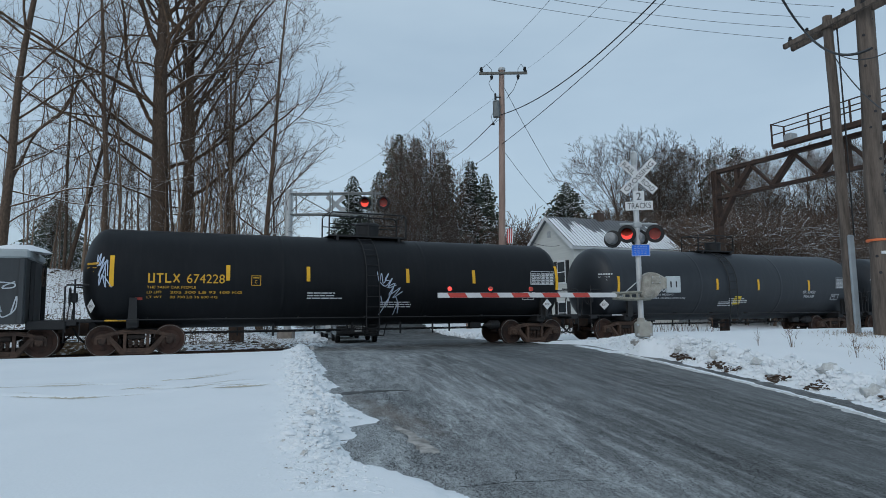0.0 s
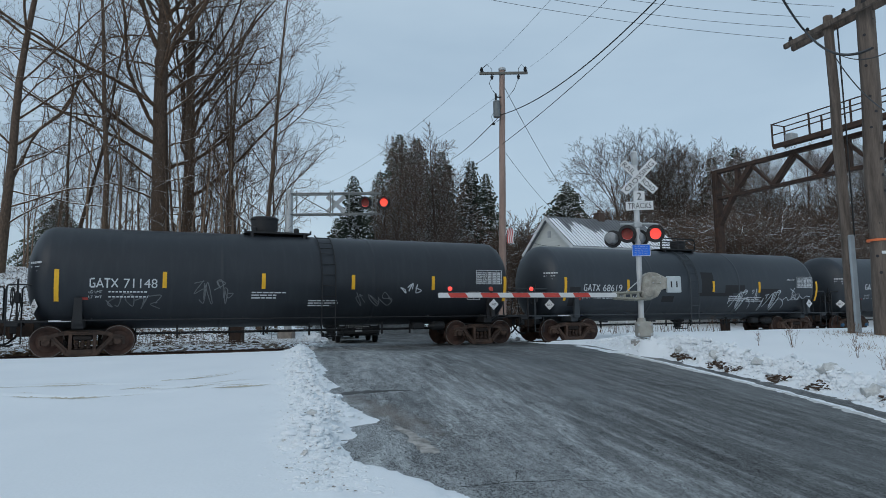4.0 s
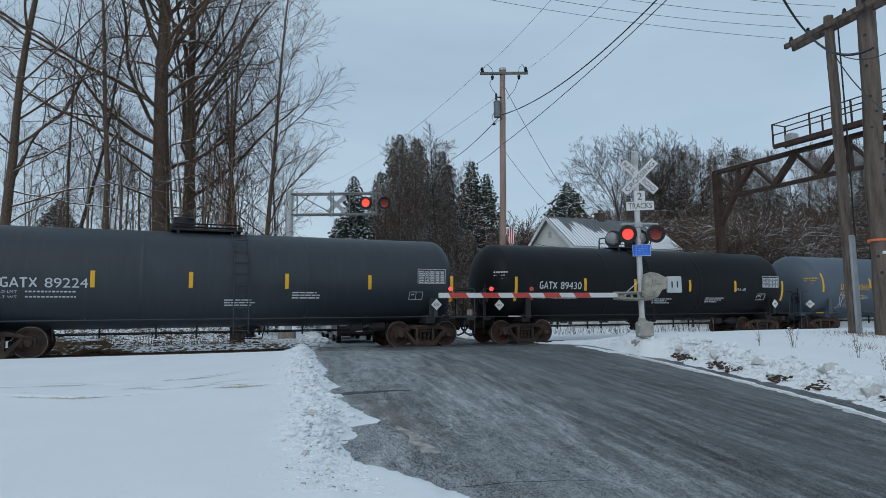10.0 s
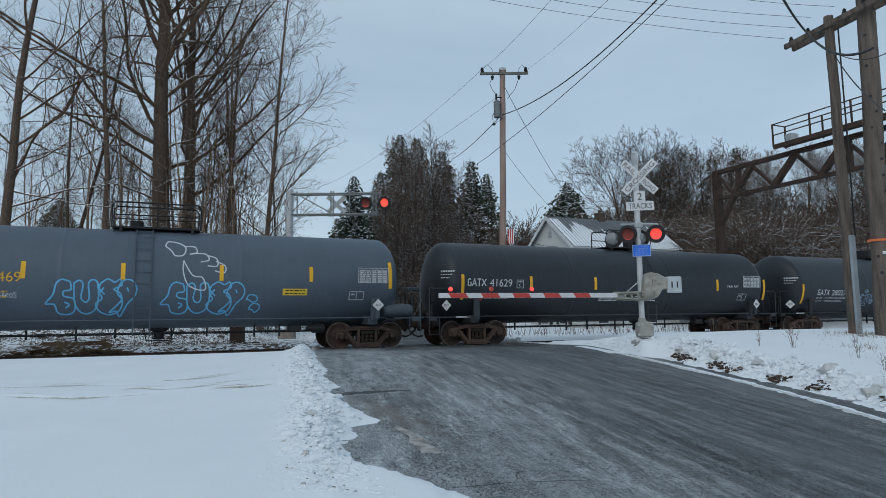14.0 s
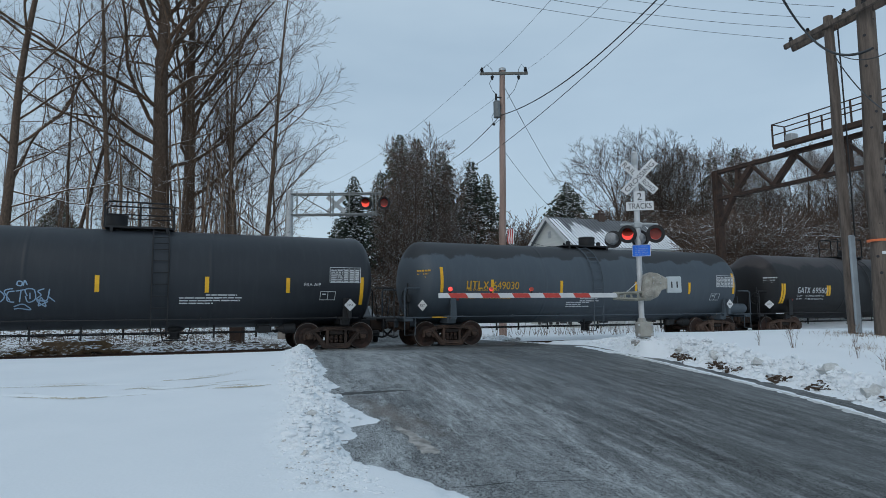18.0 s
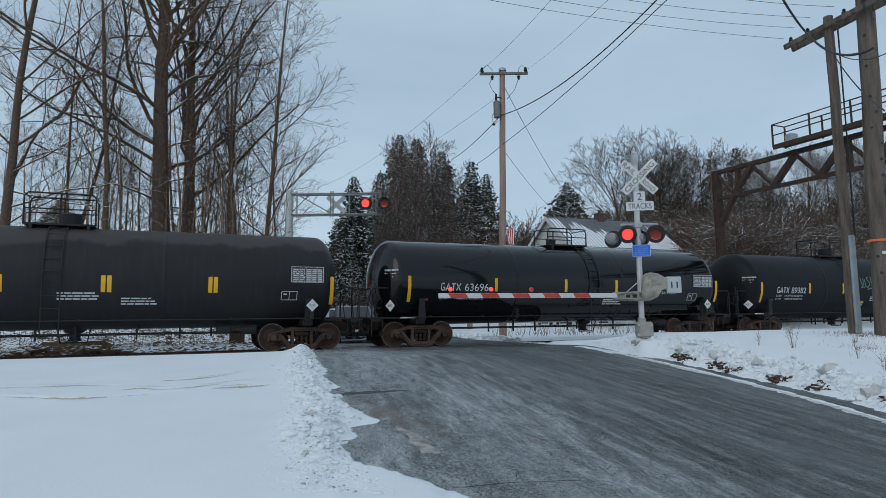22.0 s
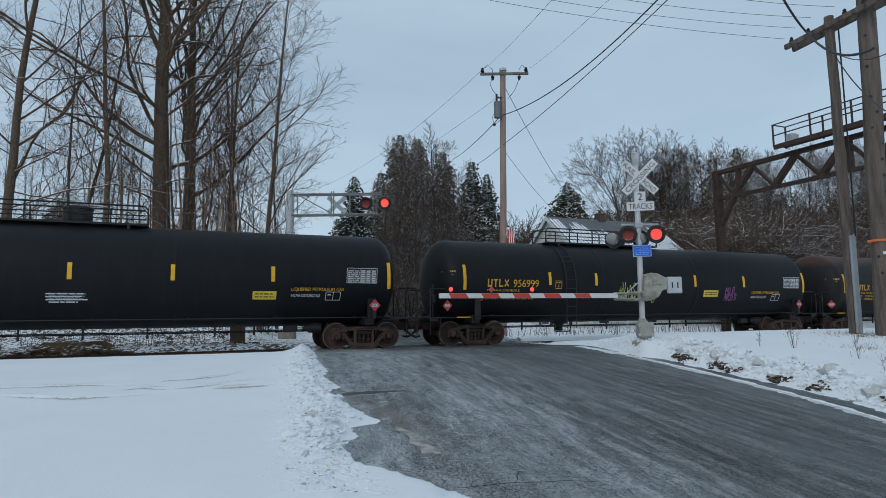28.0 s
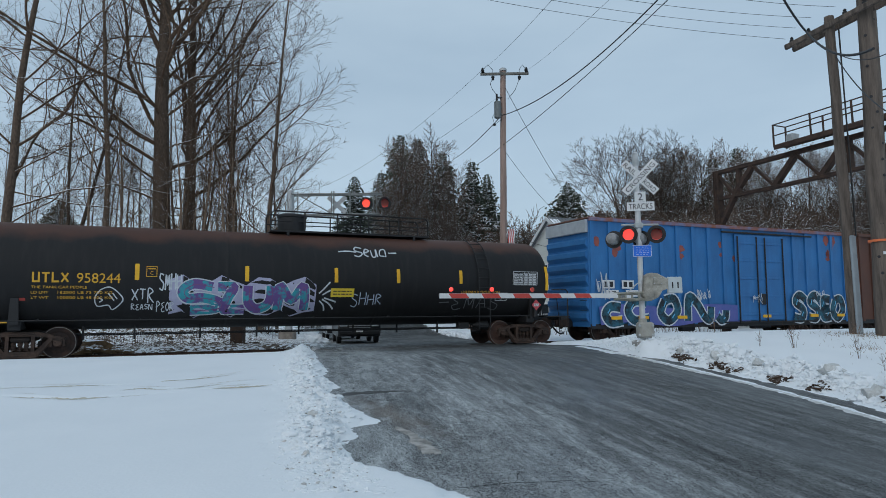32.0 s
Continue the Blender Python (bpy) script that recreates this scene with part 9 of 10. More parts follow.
for src, x, y, rz, sc in ((cone_a, -2.6, 61, 70, 0.86), (cone_a, -0.5, 64, 140, 1.04), (cone_a, 1.4, 64, 210, 0.85), (cone_a, -5.8, 61, 20, 0.75), (cone_a, 20.5, 78, 60, 0.75), (cone_a, 23.5, 79, 100, 0.95), (cone_a, 28.5, 78, 10, 1.16),
                          (cone_a, 31.5, 77, 200, 1.1), (cone_a, 34, 74, 90, 1.1), (cone_a, 38, 76, 40, 1.1), (cone_a, 42, 74, 10, 1.1), (cone_a, 46, 76, 60, 1.1), (cone_a, 50, 74, 80, 1.1), (cone_a, 26, 74, 30, 1.0), (cone_a, 36, 70, 130, 0.95), (cone_a, 44, 70, 170, 1.0),
                          (round_a, 21.8, 75, 90, 1.08), (round_a, 26.8, 76, 200, 1.02), (round_a, 37, 66, 150, 0.7), (round_a, 45, 64, 30, 0.85), (round_a, -6.6, 61, 30, 0.42), (round_a, 1.2, 57, 200, 0.45), (round_a, -3.0, 57, 100, 0.45), (round_a, 52, 70, 80, 1.0),
                          (round_a, 31, 66, 260, 0.65), (round_a, 41, 60, 300, 0.75), (round_a, -10.8, 58, 20, 0.4)):
    copy_thing(src, stand(x, y, rz, sc))
bush = bare_tree("bare_shrub", "dense snow-dusted bare shrub with arching branches", stand(23.5, 55), 5.0, 0.08, PLAN_BUSH, 33, mat("snowy_branch", (0.16, 0.12, 0.095), (0.08, 0.06, 0.047), 0.9, scale=2, bump=0, snow=0.45), mat("snowy_twig", (0.17, 0.108, 0.076), (0.075, 0.049, 0.036), 0.9, scale=2, bump=0, snow=0.95), group="bare shrubs", forks=4, thin=0.014)
for k in range(120):
    s_, q_ = rng.uniform(26, 70), rng.uniform(8, 34)
    p = on_track(s_, q_)
    if p.x < 19.5 and p.y < 58:
        continue
    copy_thing(bush, stand(p.x, p.y, rng.uniform(0, 360), rng.uniform(0.8, 1.6) * (1.0 if q_ < 18 else 1.35)))
for x, y, sc in ((-0.8, 57, 0.9), (2.2, 57, 0.9), (4.5, 59, 0.8), (-3.8, 57, 1.0), (6.5, 62, 0.8), (-6.5, 57, 0.8), (-10.5, 52, 0.7), (-9.6, 47, 0.5)):
    copy_thing(bush, stand(x, y, rng.uniform(0, 360), sc))

thicket = bare_tree("bare_shrub", "leafless dark brown undergrowth shrub", stand(-14.0, 36.5), 2.2, 0.03, PLAN_BUSH, 34, TWIG, TWIG, group="undergrowth", forks=3, thin=0.0055)
for k in range(10):
    x = rng.uniform(-20, -10.6)
    y = 33.6 - 0.28 * (x + 10) + rng.uniform(0, 10)
    copy_thing(thicket, stand(x, y, rng.uniform(0, 360), rng.uniform(0.6, 1.5)))


def far_woods():
    """A distant leafless wood that closes the view."""
    rng = random.Random(40)
    tw = Twigs(3)
    for k in range(700):
        a = rng.uniform(-62, 62)
        dist = rng.uniform(95, 170)
        x, y = dist * math.sin(radians(a)), dist * math.cos(radians(a))
        if -16 < a < 18 and dist < 140:
            continue
        z, h = gz(x, y), rng.uniform(7, 13)
        tw.tube([(x, y, z - 0.3), (x + rng.uniform(-.4, .4), y, z + h * 0.5), (x + rng.uniform(-.8, .8), y, z + h)], [0.14, 0.09, 0.02])
        for j in range(16):
            t = rng.uniform(0.25, 0.95)
            b = rng.uniform(0, 6.28)
            l = h * 0.3 * (1.1 - t)
            tw.tube([(x, y, z + h * t), (x + l * math.cos(b), y + l * math.sin(b), z + h * t + l * rng.uniform(0.3, 1.0))], [0.05, 0.015])
    for k in range(520):
        a, dist = rng.uniform(13, 50), rng.uniform(84, 118)
        x, y = dist * math.sin(radians(a)), dist * math.cos(radians(a))
        z, h = gz(x, y), rng.uniform(10, 17)
        tw.tube([(x, y, z - 0.3), (x + rng.uniform(-.4, .4), y, z + h * 0.5), (x + rng.uniform(-.8, .8), y, z + h)], [0.2, 0.13, 0.05])
        for j in range(34):
            t, b = rng.uniform(0.12, 0.97), rng.uniform(0, 6.28)
            l = h * 0.34 * (1.1 - t) * rng.uniform(0.6, 1.2)
            tw.tube([(x, y, z + h * t), (x + l * math.cos(b), y + l * math.sin(b), z + h * t + l * rng.uniform(0.2, 0.9))], [0.09, 0.035])
    return tagged(new("far_woods", tw.mesh("far_woods", TWIG_RED)), "distant leafless woodland", "woods", kind="stuff")


far_woods()


def slope_brush():
    """Stalks, fallen twigs and weeds that stick out of the snow on the bank beyond the track."""
    rng = random.Random(41)
    tw = Twigs(3)
    for k in range(5200):
        s_, q_ = rng.uniform(-16, 3.5), rng.uniform(3.6, 19) ** 1.0
        p = on_track(s_, q_)
        if p.x > -8.6 - 0.28 * (p.y - 31):
            continue
        z = gz(p.x, p.y)
        if rng.random() < 0.6:
            a, l = rng.uniform(0, 6.28), rng.uniform(0.08, 0.45)
            tw.tube([(p.x, p.y, z + 0.01), (p.x + l * 0.5 * math.cos(a), p.y + l * 0.5 * math.sin(a), z + l * 0.25), (p.x + l * math.cos(a), p.y + l * math.sin(a), gz(p.x + l * math.cos(a), p.y + l * math.sin(a)) + 0.04)], [0.009, 0.007, 0.003])
        else:
            l = rng.uniform(0.2, 0.9)
            tw.tube([(p.x, p.y, z - 0.05), (p.x + rng.uniform(-.1, .1), p.y, z + l * 0.6), (p.x + rng.uniform(-.3, .3), p.y, z + l)], [0.008, 0.006, 0.003])
    return tagged(new("bank_brush", tw.mesh("bank_brush", TWIG)), "dead stalks and twigs sticking out of the snowy bank", "brush", kind="stuff")


slope_brush()


# ---- ploughed snow, mud and weeds along the road ----
def blob_template(seed, level=2):
    """A lumpy stone-like blob of about one metre across."""
    bm = bmesh.new()
    bmesh.ops.create_icosphere(bm, subdivisions=level, radius=0.5)
    for v in bm.verts:
        v.co *= 1 + 0.6 * noise.noise(v.co * 2.9 + Vector((seed * 7.3, 0, 0))) + 0.4 * noise.noise(v.co * 7 + Vector((0, seed * 3.1, 0)))
    vs = [tuple(v.co) for v in bm.verts]
    fs = [tuple(v.index for v in f.verts) for f in bm.faces]
    bm.free()
    return vs, fs


BLOBS = [blob_template(k) for k in range(6)]
CRUMBS = [blob_template(k + 10, 1) for k in range(6)]


def scatter(name, count, place, material, label, category, seed, shapes=BLOBS, soft=False):
    """Many small lumps joined into one mesh: place(rng) gives x, y, sink and size."""
    rng = random.Random(seed)
    V, F = [], []
    for k in range(count):
        got = place(rng)
        if got is None:
            continue
        x, y, up, sx, sy, sz = got
        vs, fs = shapes[rng.randrange(6)]
        a = rng.uniform(0, 6.28)
        c, s = math.cos(a), math.sin(a)
        z = gz(x, y) + up
        b = len(V)
        V.extend((x + (p[0] * c - p[1] * s) * sx, y + (p[0] * s + p[1] * c) * sy, z + p[2] * sz) for p in vs)
        F.extend(tuple(i + b for i in f) for f in fs)
    g = Geo()
    g.v, g.f = V, F
    me = g.mesh(name, material)
    me.polygons.foreach_set("use_smooth", [soft] * len(me.polygons))
    return tagged(new(name, me), label, category, kind="stuff")


def left_lump(rng):
    y = 4.9 + 14.6 * rng.random() ** 1.25
    x = float(np.interp(y, CREST_Y, CREST_X)) + rng.gauss(0.02, 0.2)
    if x > float(np.interp(y, LEFT_Y, LEFT_X)) - 0.06:
        return None
    sz = rng.uniform(0.02, 0.052) * (1.8 if rng.random() < 0.06 else 1) * (0.75 if y < 6 else 1)
    return x, y, -0.24 * sz, sz * rng.uniform(1.1, 2.3), sz * rng.uniform(1.1, 2.1), sz * rng.uniform(0.5, 1.0)


def left_crumb(rng):
    y = 4.9 + 11 * rng.random() ** 1.2
    x = float(np.interp(y, CREST_Y, CREST_X)) + rng.gauss(0.0, 0.17)
    if x > float(np.interp(y, LEFT_Y, LEFT_X)) + 0.1 * (rng.random() < 0.1) - 0.03:
        return None
    sz = rng.uniform(0.01, 0.024)
    return x, y, 0.0, sz * rng.uniform(0.9, 1.5), sz * rng.uniform(0.9, 1.4), sz * rng.uniform(0.8, 1.3)


def right_crumb(rng):
    got = right_lump(rng)
    k = rng.uniform(0.2, 0.4)
    return got[0] + rng.gauss(0, 0.1), got[1], got[2], got[3] * k, got[4] * k, got[5] * k


def right_lump(rng):
    y = rng.uniform(7.0, 20.3)
    x = float(np.interp(y, RIGHT_Y, RIGHT_X)) + 0.45 + abs(rng.gauss(0.4, 0.17)) - (0.42 if y > 15.5 else 0)
    sz = rng.uniform(0.03, 0.09) * (2.0 if rng.random() < 0.07 else 1) * (0.6 if y > 15 else 1)
    return x, y, 0.12 * sz, sz * rng.uniform(0.9, 1.7), sz * rng.uniform(0.8, 1.5), sz * rng.uniform(0.7, 1.2)


def far_lump(rng):
    y = rng.uniform(27, 48)
    x = float(np.interp(y, RIGHT_Y, RIGHT_X)) + abs(rng.gauss(0.4, 0.3)) if rng.random() < 0.7 else float(np.interp(y, LEFT_Y, LEFT_X)) - abs(rng.gauss(0.4, 0.3))
    sz = rng.uniform(0.08, 0.28)
    return x, y, float(rise(x, y)), sz * 1.4, sz * 1.2, sz


scatter("ploughed_snow", 3600, left_lump, SNOW, "lumpy snow thrown up by the plough", "snow bank", 1, soft=True)
scatter("ploughed_snow", 1500, left_crumb, SNOW, "fine crumbs of ploughed snow", "snow bank", 5, CRUMBS)
scatter("ploughed_snow", 2600, right_crumb, SNOW, "fine crumbs of ploughed snow", "snow bank", 6, CRUMBS)
scatter("ploughed_snow", 1500, right_lump, SNOW, "lumpy snow thrown up by the plough", "snow bank", 2)
scatter("ploughed_snow", 60, left_lump, mat("grey_snow", (0.66, 0.66, 0.65), (0.42, 0.41, 0.39), 0.8, scale=9, fine=40, bump=0.6), "greyish dirty lumps in the ploughed snow", "snow bank", 4)
scatter("ploughed_snow", 420, far_lump, SNOW, "lumpy snow bank beyond the track", "snow bank", 3)
GRIT = mat("road_grit", (0.36, 0.34, 0.31), (0.16, 0.145, 0.125), 0.9, scale=20, bump=0)


def left_grit(rng):
    got = left_crumb(rng)
    return got and (got[0], got[1], 0.012, got[3] * 0.8, got[4] * 0.45, got[5] * 0.45)


def right_grit(rng):
    got = right_lump(rng)
    k = rng.uniform(0.08, 0.22)
    return got[0] + rng.gauss(-0.05, 0.1), got[1], 0.02, got[3] * k * 1.4, got[4] * k, got[5] * k


scatter("road_grit", 220, left_grit, GRIT, "dark grit and straw thrown into the ploughed snow", "grit", 7, CRUMBS)
scatter("road_grit", 420, right_grit, GRIT, "dark grit and straw thrown into the ploughed snow", "grit", 8, CRUMBS)
DIRTY_SNOW = mat("dirty_snow", (0.66, 0.68, 0.68), (0.46, 0.46, 0.45), 0.8, scale=6, fine=40, bump=0.6)
for x, y, sc in ((6.45, 9.3, 0.3), (6.15, 9.5, 0.2), (6.2, 10.6, 0.2), (5.8, 12.2, 0.19), (5.5, 13.3, 0.2), (5.25, 14.6, 0.16), (6.9, 8.6, 0.2)):
    k = int(x * 100) % 6
    g = Geo()
    vs, fs = BLOBS[k]
    g.add([(p[0] * 1.7, p[1] * 1.1, p[2]) for p in vs], fs)
    ob = thing("snow_chunk", "greyish chunk of ploughed snow", "snow chunk", at=Matrix.Translation((x, y, gz(x, y) + sc * 0.18)) @ Matrix.Rotation(x * 3, 4, "Z") @ Matrix.Scale(sc, 4), group="snow chunks",
               mesh=g.mesh("snow_chunk", DIRTY_SNOW, True))


def flat_patch(name, outline, lift, material, label, category, kind="stuff", on_road=True):
    """A thin patch that lies on the road, from its outline of (x, y) rows; edges run ragged."""
    rng = random.Random(int(abs(outline[0][0]) * 1000))
    pts = []
    n = len(outline)
    for i in range(n):
        (x0, y0), (x1, y1) = outline[i], outline[(i + 1) % n]
        m = max(2, int(math.hypot(x1 - x0, y1 - y0) / 0.05))
        for k in range(m):
            t = k / m
            pts.append((x0 + (x1 - x0) * t + rng.uniform(-.03, .03), y0 + (y1 - y0) * t + rng.uniform(-.06, .06)))
    cx, cy = sum(p[0] for p in pts) / len(pts), sum(p[1] for p in pts) / len(pts)
    h = (lambda x, y: float(road_height(x, y))) if on_road else gz
    vs = [(cx, cy, h(cx, cy) + lift * 2)]
    for f, u in ((0.5, 2.0), (0.85, 1.3), (1.0, 0.0)):
        vs += [(cx + (x - cx) * f, cy + (y - cy) * f, h(cx + (x - cx) * f, cy + (y - cy) * f) + lift * u) for x, y in pts]
    m = len(pts)
    fs = [(0, 1 + i, 1 + (i + 1) % m) for i in range(m)]
    for r in range(2):
        fs += [(1 + r * m + i, 1 + (r + 1) * m + i, 1 + (r + 1) * m + (i + 1) % m, 1 + r * m + (i + 1) % m) for i in range(m)]
    return tagged(new(name, Geo().add(vs, fs).mesh(name, material, True)), label, category, kind=kind)


SLUSH = mat("slush", (0.4, 0.385, 0.36), (0.2, 0.19, 0.175), 0.7, scale=7, fine=55, bump=0.6, contrast=0.3)
flat_patch("slush_patch", [(-0.57, 7.54), (-0.47, 7.5), (-0.33, 7.2), (-0.22, 6.98), (-0.04, 6.42), (-0.2, 6.4), (-0.3, 6.7), (-0.39, 6.86), (-0.42, 7.17)], 0.002, SLUSH, "pale frozen slush strip on the asphalt", "slush")


def mud_lumps(x0, y0, length, seed):
    """Clods of bare earth turned up along the foot of the ploughed bank."""
    def place(rng):
        v = max(-1.0, min(1.0, rng.gauss(0, 0.45)))
        y = y0 + v * length
        x = x0 + float(np.interp(y, RIGHT_Y, RIGHT_X) - np.interp(y0, RIGHT_Y, RIGHT_X)) + rng.gauss(0, 0.05)
        sz = rng.uniform(0.03, 0.08)
        return x, y, 0.01, sz * rng.uniform(1.0, 2.0), sz * rng.uniform(1.2, 2.4), sz * rng.uniform(0.5, 1.0)
    scatter("mud_patch", 46, place, MUD, "bare brown earth clods at the foot of the snow bank", "mud", seed)


for k, (x, y, l) in enumerate(((4.95, 16.6, 0.5), (5.18, 14.3, 0.5), (5.38, 12.7, 0.55), (5.72, 11.3, 0.3), (5.86, 10.4, 0.2), (6.1, 9.0, 0.25))):
    mud_lumps(x, y, l, 70 + k)


def line_strip(name, pts, width, lift, material, label, category, rag=0.3, seed=1, kind="stuff"):
    """A thin ragged strip along the road through points."""
    rng = random.Random(seed)
    P = []
    for (x0, y0), (x1, y1) in zip(pts, pts[1:]):
        m = max(2, int(math.hypot(x1 - x0, y1 - y0) / 0.06))
        P += [(x0 + (x1 - x0) * k / m + rng.gauss(0, width * rag * 0.12), y0 + (y1 - y0) * k / m + rng.gauss(0, width * rag * 0.12)) for k in range(m)]
    vs, wander = [], 0.0
    for i, (x, y) in enumerate(P):
        a, b = P[max(0, i - 1)], P[min(len(P) - 1, i + 1)]
        dx, dy = b[0] - a[0], b[1] - a[1]
        l = math.hypot(dx, dy) or 1
        wander = 0.8 * wander + 0.2 * rng.uniform(-1.6, 1.6)
        w = width / 2 * max(0.08, 1 + 1.6 * rag * wander)
        for s, u in ((-1, 0), (0, 1), (1, 0)):
            px, py = x - dy / l * w * s, y + dx / l * w * s
            vs.append((px, py, float(road_height(px, py)) + 0.002 + lift * u))
    fs = [(3 * i + k, 3 * i + k + 1, 3 * i + k + 4, 3 * i + k + 3) for i in range(len(P) - 1) for k in range(2)]
    return tagged(new(name, Geo().add(vs, fs).mesh(name, material, True)), label, category, kind=kind)


CRACK = mat("crack_tar", (0.012, 0.012, 0.013), (0.008, 0.008, 0.009), 0.7, bump=0)
line_strip("road_crack", [(0.04, 5.38), (0.23, 5.43), (0.42, 5.5), (0.56, 5.55), (0.78, 5.57), (1.0, 5.62), (1.3, 5.6)], 0.006, 0.001, CRACK, "dark crack across the asphalt", "crack", 0.6, 2)
line_strip("road_crack", [(0.56, 5.55), (0.6, 5.64), (0.6, 5.74), (0.66, 5.94)], 0.005, 0.001, CRACK, "dark crack across the asphalt", "crack", 0.6, 3)
line_strip("road_crack", [(3.2, 11.0), (3.7, 10.7), (4.2, 10.4), (4.5, 10.5)], 0.02, 0.001, CRACK, "dark crack across the asphalt", "crack", 0.7, 4)
DAMP = mat("damp_asphalt", (0.075, 0.075, 0.075), (0.03, 0.03, 0.032), 0.5, scale=5, fine=40, bump=0.5, contrast=0.4)
flat_patch("damp_seam", [(-1.7, 9.48), (-1.48, 9.72), (-1.17, 9.9), (-0.83, 10.0), (-0.5, 10.0), (-0.83, 9.86), (-1.13, 9.7), (-1.45, 9.5)], 0.0015, DAMP, "dark damp seam across the asphalt", "seam")
line_strip("ice_ridge", [(4.2, 16.4), (4.45, 14.9), (4.72, 13.1), (5.0, 11.7), (5.25, 10.3), (5.35, 9.3), (5.4, 8.5), (5.42, 7.6)], 0.15, 0.012, DIRTY_SNOW, "thin ridge of ice along the road edge", "ice", 0.9, 5)
line_strip("ice_ridge", [(4.25, 16.4), (4.5, 14.9), (4.8, 13.1), (5.06, 11.7), (5.3, 10.3), (5.42, 9.3), (5.46, 8.5), (5.48, 7.6)], 0.12, 0.014, SNOW, "thin ridge of ice along the road edge", "ice", 1.0, 15)
line_strip("ice_ridge", [(4.0, 19.5), (4.1, 17.5), (4.3, 16.0)], 0.3, 0.012, SNOW, "thin ridge of ice along the road edge", "ice", 0.5, 6)


def weeds():
    """Dead weed stalks that stand out of the snow beside the poles."""
    rng = random.Random(60)
    for k, (x, y, h, n) in enumerate(((7.55, 14.2, 0.55, 7), (8.3, 13.2, 0.42, 5), (8.0, 12.0, 0.28, 4), (9.4, 15.0, 0.5, 5), (6.9, 14.4, 0.35, 3), (8.9, 12.6, 0.35, 5), (7.2, 17.5, 0.5, 4), (9.9, 14.0, 0.4, 5))):
        ob = thing("weed_stalk", "dead brown weed stalks standing in snow", "weed", at=pose(x, y, gz(x, y) - 0.03), group="dead weeds")
        for j in range(n):
            dx, dy = rng.uniform(-0.25, 0.25) * h, rng.uniform(-0.2, 0.2) * h
            tw = Twigs(4)
            tw.tube([(dx * 0.2, dy * 0.2, 0), (dx * 0.6, dy * 0.6, h * 0.5), (dx * 1.4, dy, h * rng.uniform(0.7, 1.1))], [0.004, 0.003, 0.0015])
            for q in range(3):
                z = h * rng.uniform(0.35, 0.8)
                tw.tube([(dx * 0.7, dy * 0.7, z), (dx * 0.7 + rng.uniform(-.12, .12), dy * 0.7, z + rng.uniform(0.05, 0.16))], [0.003, 0.0015])
            part("stalk", tw.mesh("stalk", TWIG_RED), None, ob)
    tw = Twigs(3)
    for k in range(700):
        a, r_ = rng.uniform(0, 6.28), abs(rng.gauss(0, 0.35))
        cx, cy = rng.choice(((10.99, 16.3), (10.99, 16.3), (10.64, 17), (9.2, 14.2), (9.8, 13.0), (10.2, 16.0), (8.8, 11.2)))
        x, y = cx + r_ * math.cos(a) * 2.0, cy + r_ * math.sin(a) * 1.6
        z, l = gz(x, y), rng.uniform(0.02, 0.09)
        tw.tube([(x, y, z - 0.01), (x + rng.uniform(-.06, .06), y + rng.uniform(-.04, .04), z + l)], [0.004, 0.0015])
    tagged(new("dry_grass", tw.mesh("dry_grass", DRY_GRASS)), "short dry grass poking through the snow", "grass", kind="stuff")
    tw = Twigs(3)
    for k in range(320):
        s_, q_ = rng.uniform(13, 30), rng.uniform(4.0, 9.0)
        p = on_track(s_, q_)
        if p.x < 2.5:
            continue
        z, l = gz(p.x, p.y), rng.uniform(0.15, 0.7)
        tw.tube([(p.x, p.y, z - 0.02), (p.x + rng.uniform(-.2, .2), p.y, z + l)], [0.012, 0.004])
    tagged(new("dry_grass", tw.mesh("dry_grass", TWIG_RED)), "dead weeds in the snow beyond the track", "grass", kind="stuff")


weeds()
# tyre scuffs of dry grass through the smooth snow
STRAW = mat("scuffed_grass", (0.6, 0.57, 0.49), (0.4, 0.36, 0.28), 0.9, scale=9, bump=0.3)
rng = random.Random(90)
for pts in RUTS:
    for k in range(9):
        x0 = rng.uniform(pts[0][0], pts[-1][0] - 0.5)
        x1 = x0 + rng.uniform(0.15, 0.75)
        off = rng.choice((0.0, 0.0, 0.14, -0.1)) + rng.uniform(-0.03, 0.03)
        vs, n = [], 24
        for i in range(n + 1):
            t = i / n
            x = x0 + (x1 - x0) * t
            y = float(np.interp(x, [p[0] for p in pts], [p[1] for p in pts])) + off + rng.uniform(-0.012, 0.012)
            w = 0.016 * math.sin(math.pi * t) * rng.uniform(0.2, 1.4) + 0.001
            vs += [(x, y - w, gz(x, y - w) + 0.006), (x, y + w, gz(x, y + w) + 0.006)]
        tagged(new("snow_scuff", Geo().add(vs, [(2 * i, 2 * i + 2, 2 * i + 3, 2 * i + 1) for i in range(n)]).mesh("snow_scuff", STRAW)), "thin scuff of straw through the snow", "scuff", kind="stuff")
# the earth mound beyond the track
mound = thing("earth_mound", "brown grassy earth mound with snow patches", "mound", at=Matrix.Translation((*on_track(-2.55, 3.0).xy, -0.04)) @ turn)
vs, fs = BLOBS[2]
TURF = mat("brown_turf", (0.24, 0.15, 0.08), (0.1, 0.064, 0.037), 0.95, scale=7, fine=45, bump=1.0, snow=0.86)
part("mound_earth", Geo().add([(p[0] * 3.3, p[1] * 1.6, max(-0.1, p[2] * 0.95 - 0.05)) for p in vs], fs), TURF, mound, smooth=True)
rng = random.Random(93)
g = Geo()
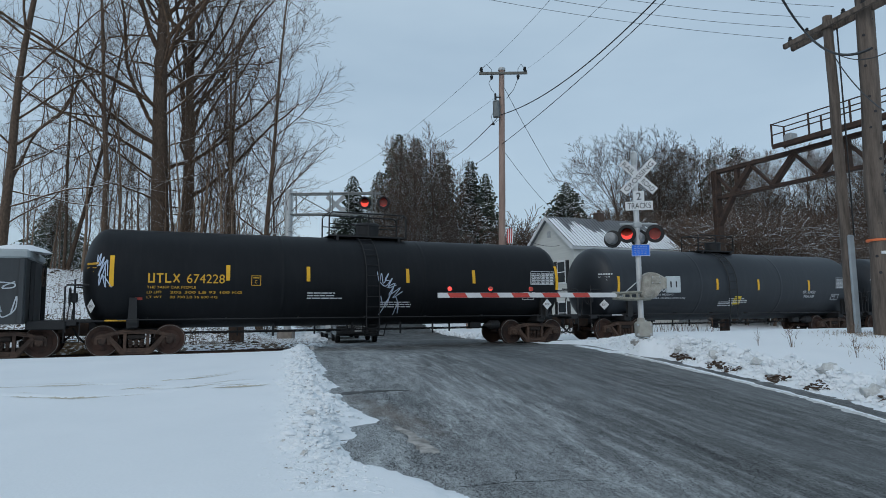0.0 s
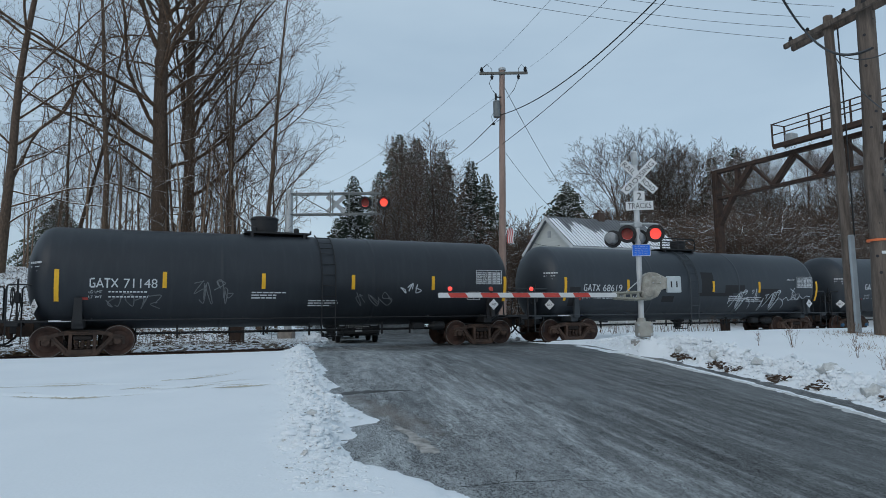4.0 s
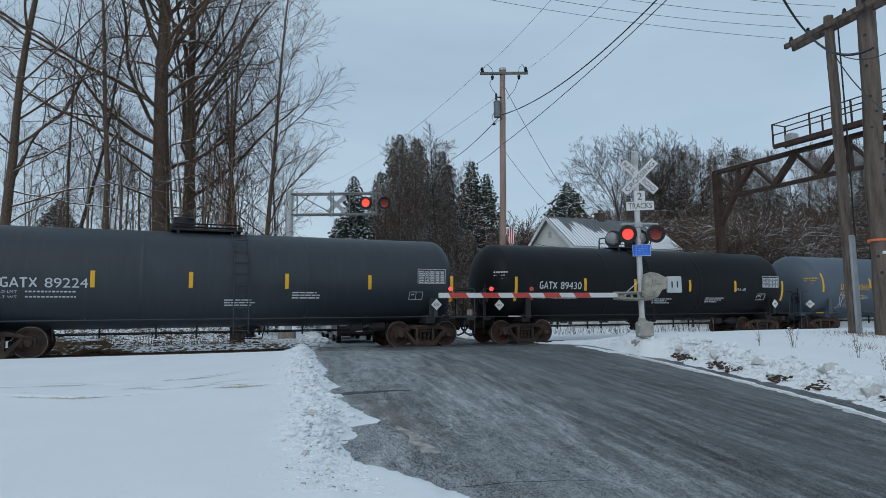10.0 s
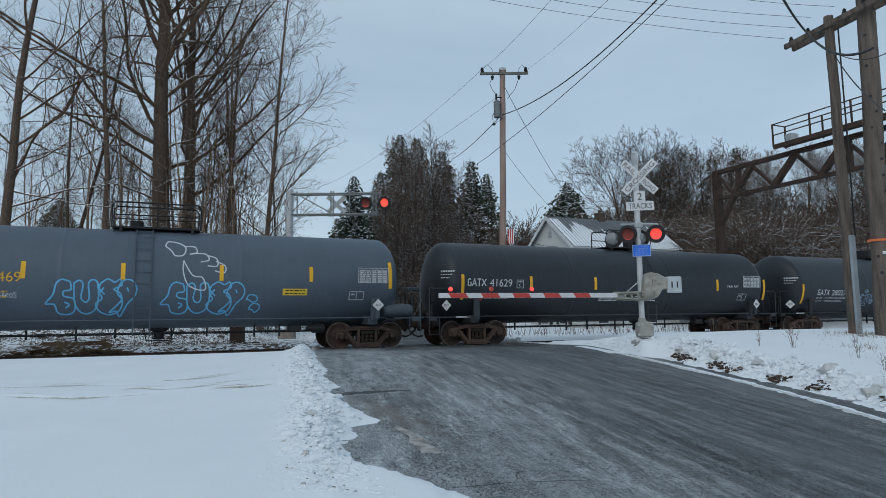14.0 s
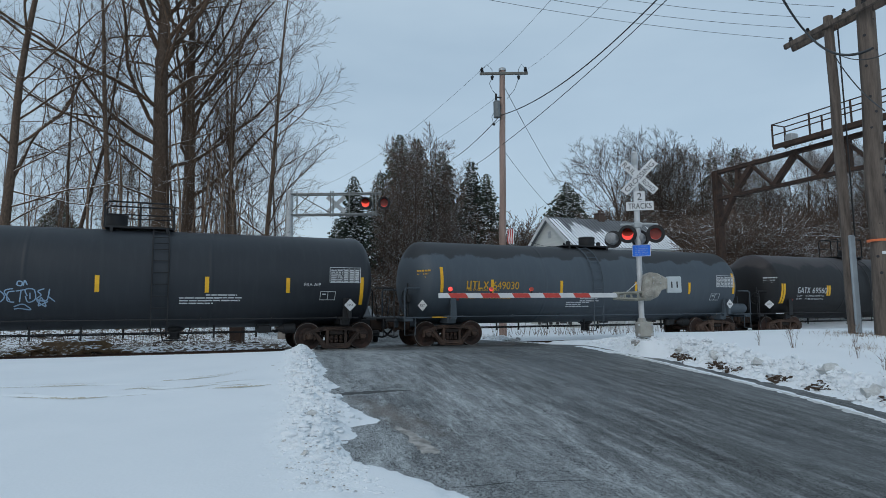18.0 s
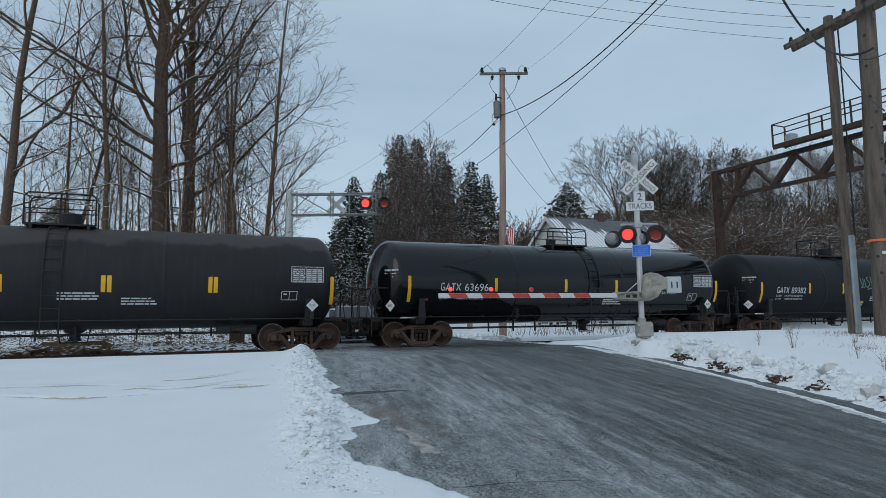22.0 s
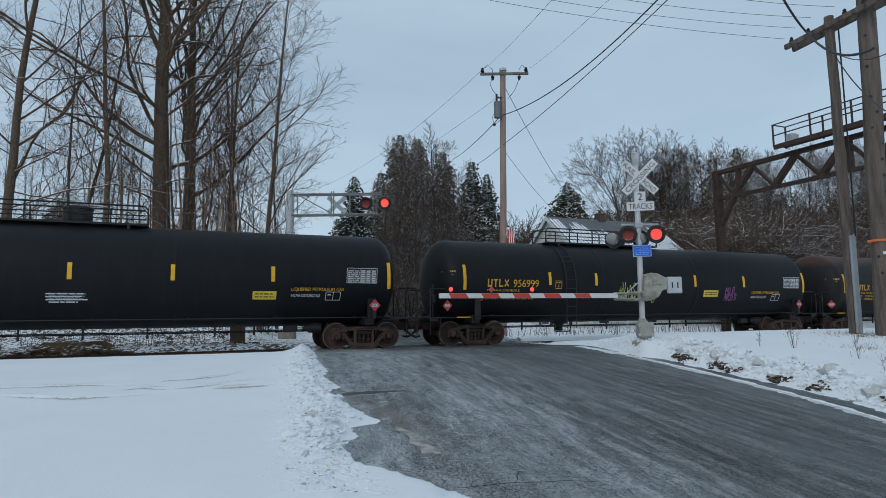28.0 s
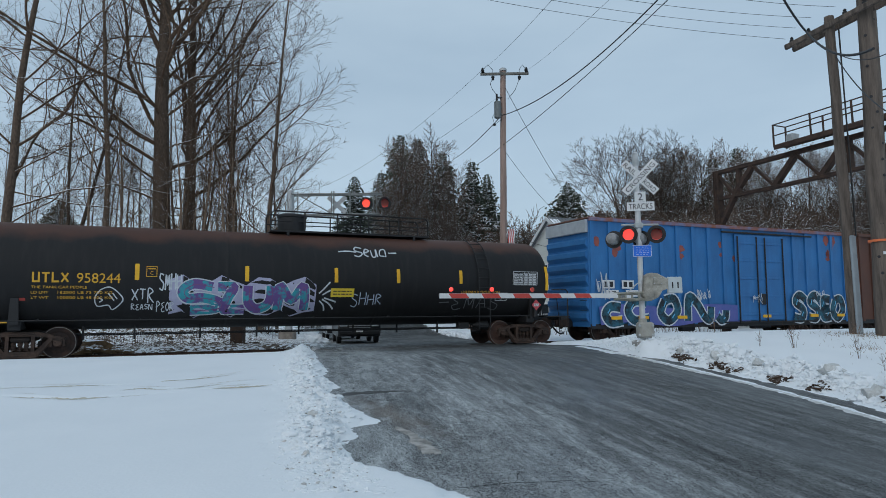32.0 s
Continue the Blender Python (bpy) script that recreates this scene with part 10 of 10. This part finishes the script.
for k in range(150):
    x = max(-1.75, min(1.75, rng.gauss(0, 0.85)))
    y = rng.uniform(-0.75, 0.5)
    z = 0.42 * math.exp(-(x / 1.25) ** 2) * math.exp(-(y / 0.6) ** 2)
    vs, fs = BLOBS[k % 6]
    sz = rng.uniform(0.08, 0.3)
    g.add([(x + p[0] * sz * 1.5, y + p[1] * sz, z + p[2] * sz * 0.6) for p in vs], fs)
me = g.mesh("turf_clods", TURF)
me.polygons.foreach_set("use_smooth", [True] * len(me.polygons))
tagged(part("turf_clods", me, None, mound, "clods of brown turf"), kind="stuff")
# a short stout post beyond the track
for p, h in ((Vector((1.8, 46.0)), 1.5),):
    ob = thing("wooden_post", "short weathered wooden post", "post", at=pose(p.x, p.y, gz(p.x, p.y) + float(rise(p.x, p.y)) - 0.2))
    part("post", Geo().lathe([(0.21, 0.0), (0.19, h), (0.14, h + 0.03)], 12), POLE_WOOD, ob)


def bank_clump(rng):
    p = on_track(rng.uniform(-16, 4.0), 3.6 + 15 * rng.random() ** 1.3)
    if p.x > -8.8 - 0.28 * (p.y - 31):
        return None
    sz = rng.uniform(0.05, 0.2)
    return p.x, p.y, 0.0, sz * rng.uniform(1, 2.5), sz, sz * rng.uniform(0.4, 1.0)


scatter("bank_brush", 160, bank_clump, mat("leaf_litter", (0.09, 0.065, 0.045), (0.035, 0.027, 0.02), 0.95, scale=8, fine=50, bump=0.8, snow=1.05), "clumps of dead leaves in the snowy bank", "brush", 9)


# ---- what moves ----
def motions():
    """The train runs to the left and slows a little; its wheels turn; added discs cover the crossing lamps by turns so
    that they flash.
    """
    times = [k * 2.0 for k in range(17)]
    for car, s0 in TRAIN:
        walk(car, [(t, car_pose(s0 - travelled(t))) for t in times])
    for ws, s, x in WHEELS:
        rows = [(0.0, pose(x, 0, WHEEL_R))]
        seen = [k / 15 for k in range(1, 480) if -9.5 < s - travelled(k / 15) < 38]
        if not seen:
            continue
        first = travelled(seen[0])
        for t in [seen[0] - 1 / 15] * (seen[0] > 1 / 15) + seen:
            rows.append((t, pose(x, 0, WHEEL_R, 0, -math.degrees(max(0.0, travelled(t) - first) / WHEEL_R), 0)))
        if rows[-1][0] < 31.95:
            rows.append((32.0, rows[-1][1]))
        walk(ws, rows)
    period, lit = 1.093, 0.235
    for flash_cover, base, phase in FLASH_COVERS:
        shut, half_, wide_ = (base @ pose(0, 0, 0, k, 0, 0) for k in (0.0, -44.0, -86.0))
        rows = []
        for k in range(-1, 31):
            mid = 0.27 + period * (k + phase / 2)
            for t, m in ((mid - lit - 0.03, shut), (mid - lit, half_), (mid - lit + 0.03, wide_), (mid + lit - 0.03, wide_), (mid + lit, half_), (mid + lit + 0.03, shut)):
                if 0.02 < t < 31.97:
                    rows.append((t, m))
        walk(flash_cover, [(0.0, rows[0][1])] + rows + [(32.0, rows[-1][1])])


motions()
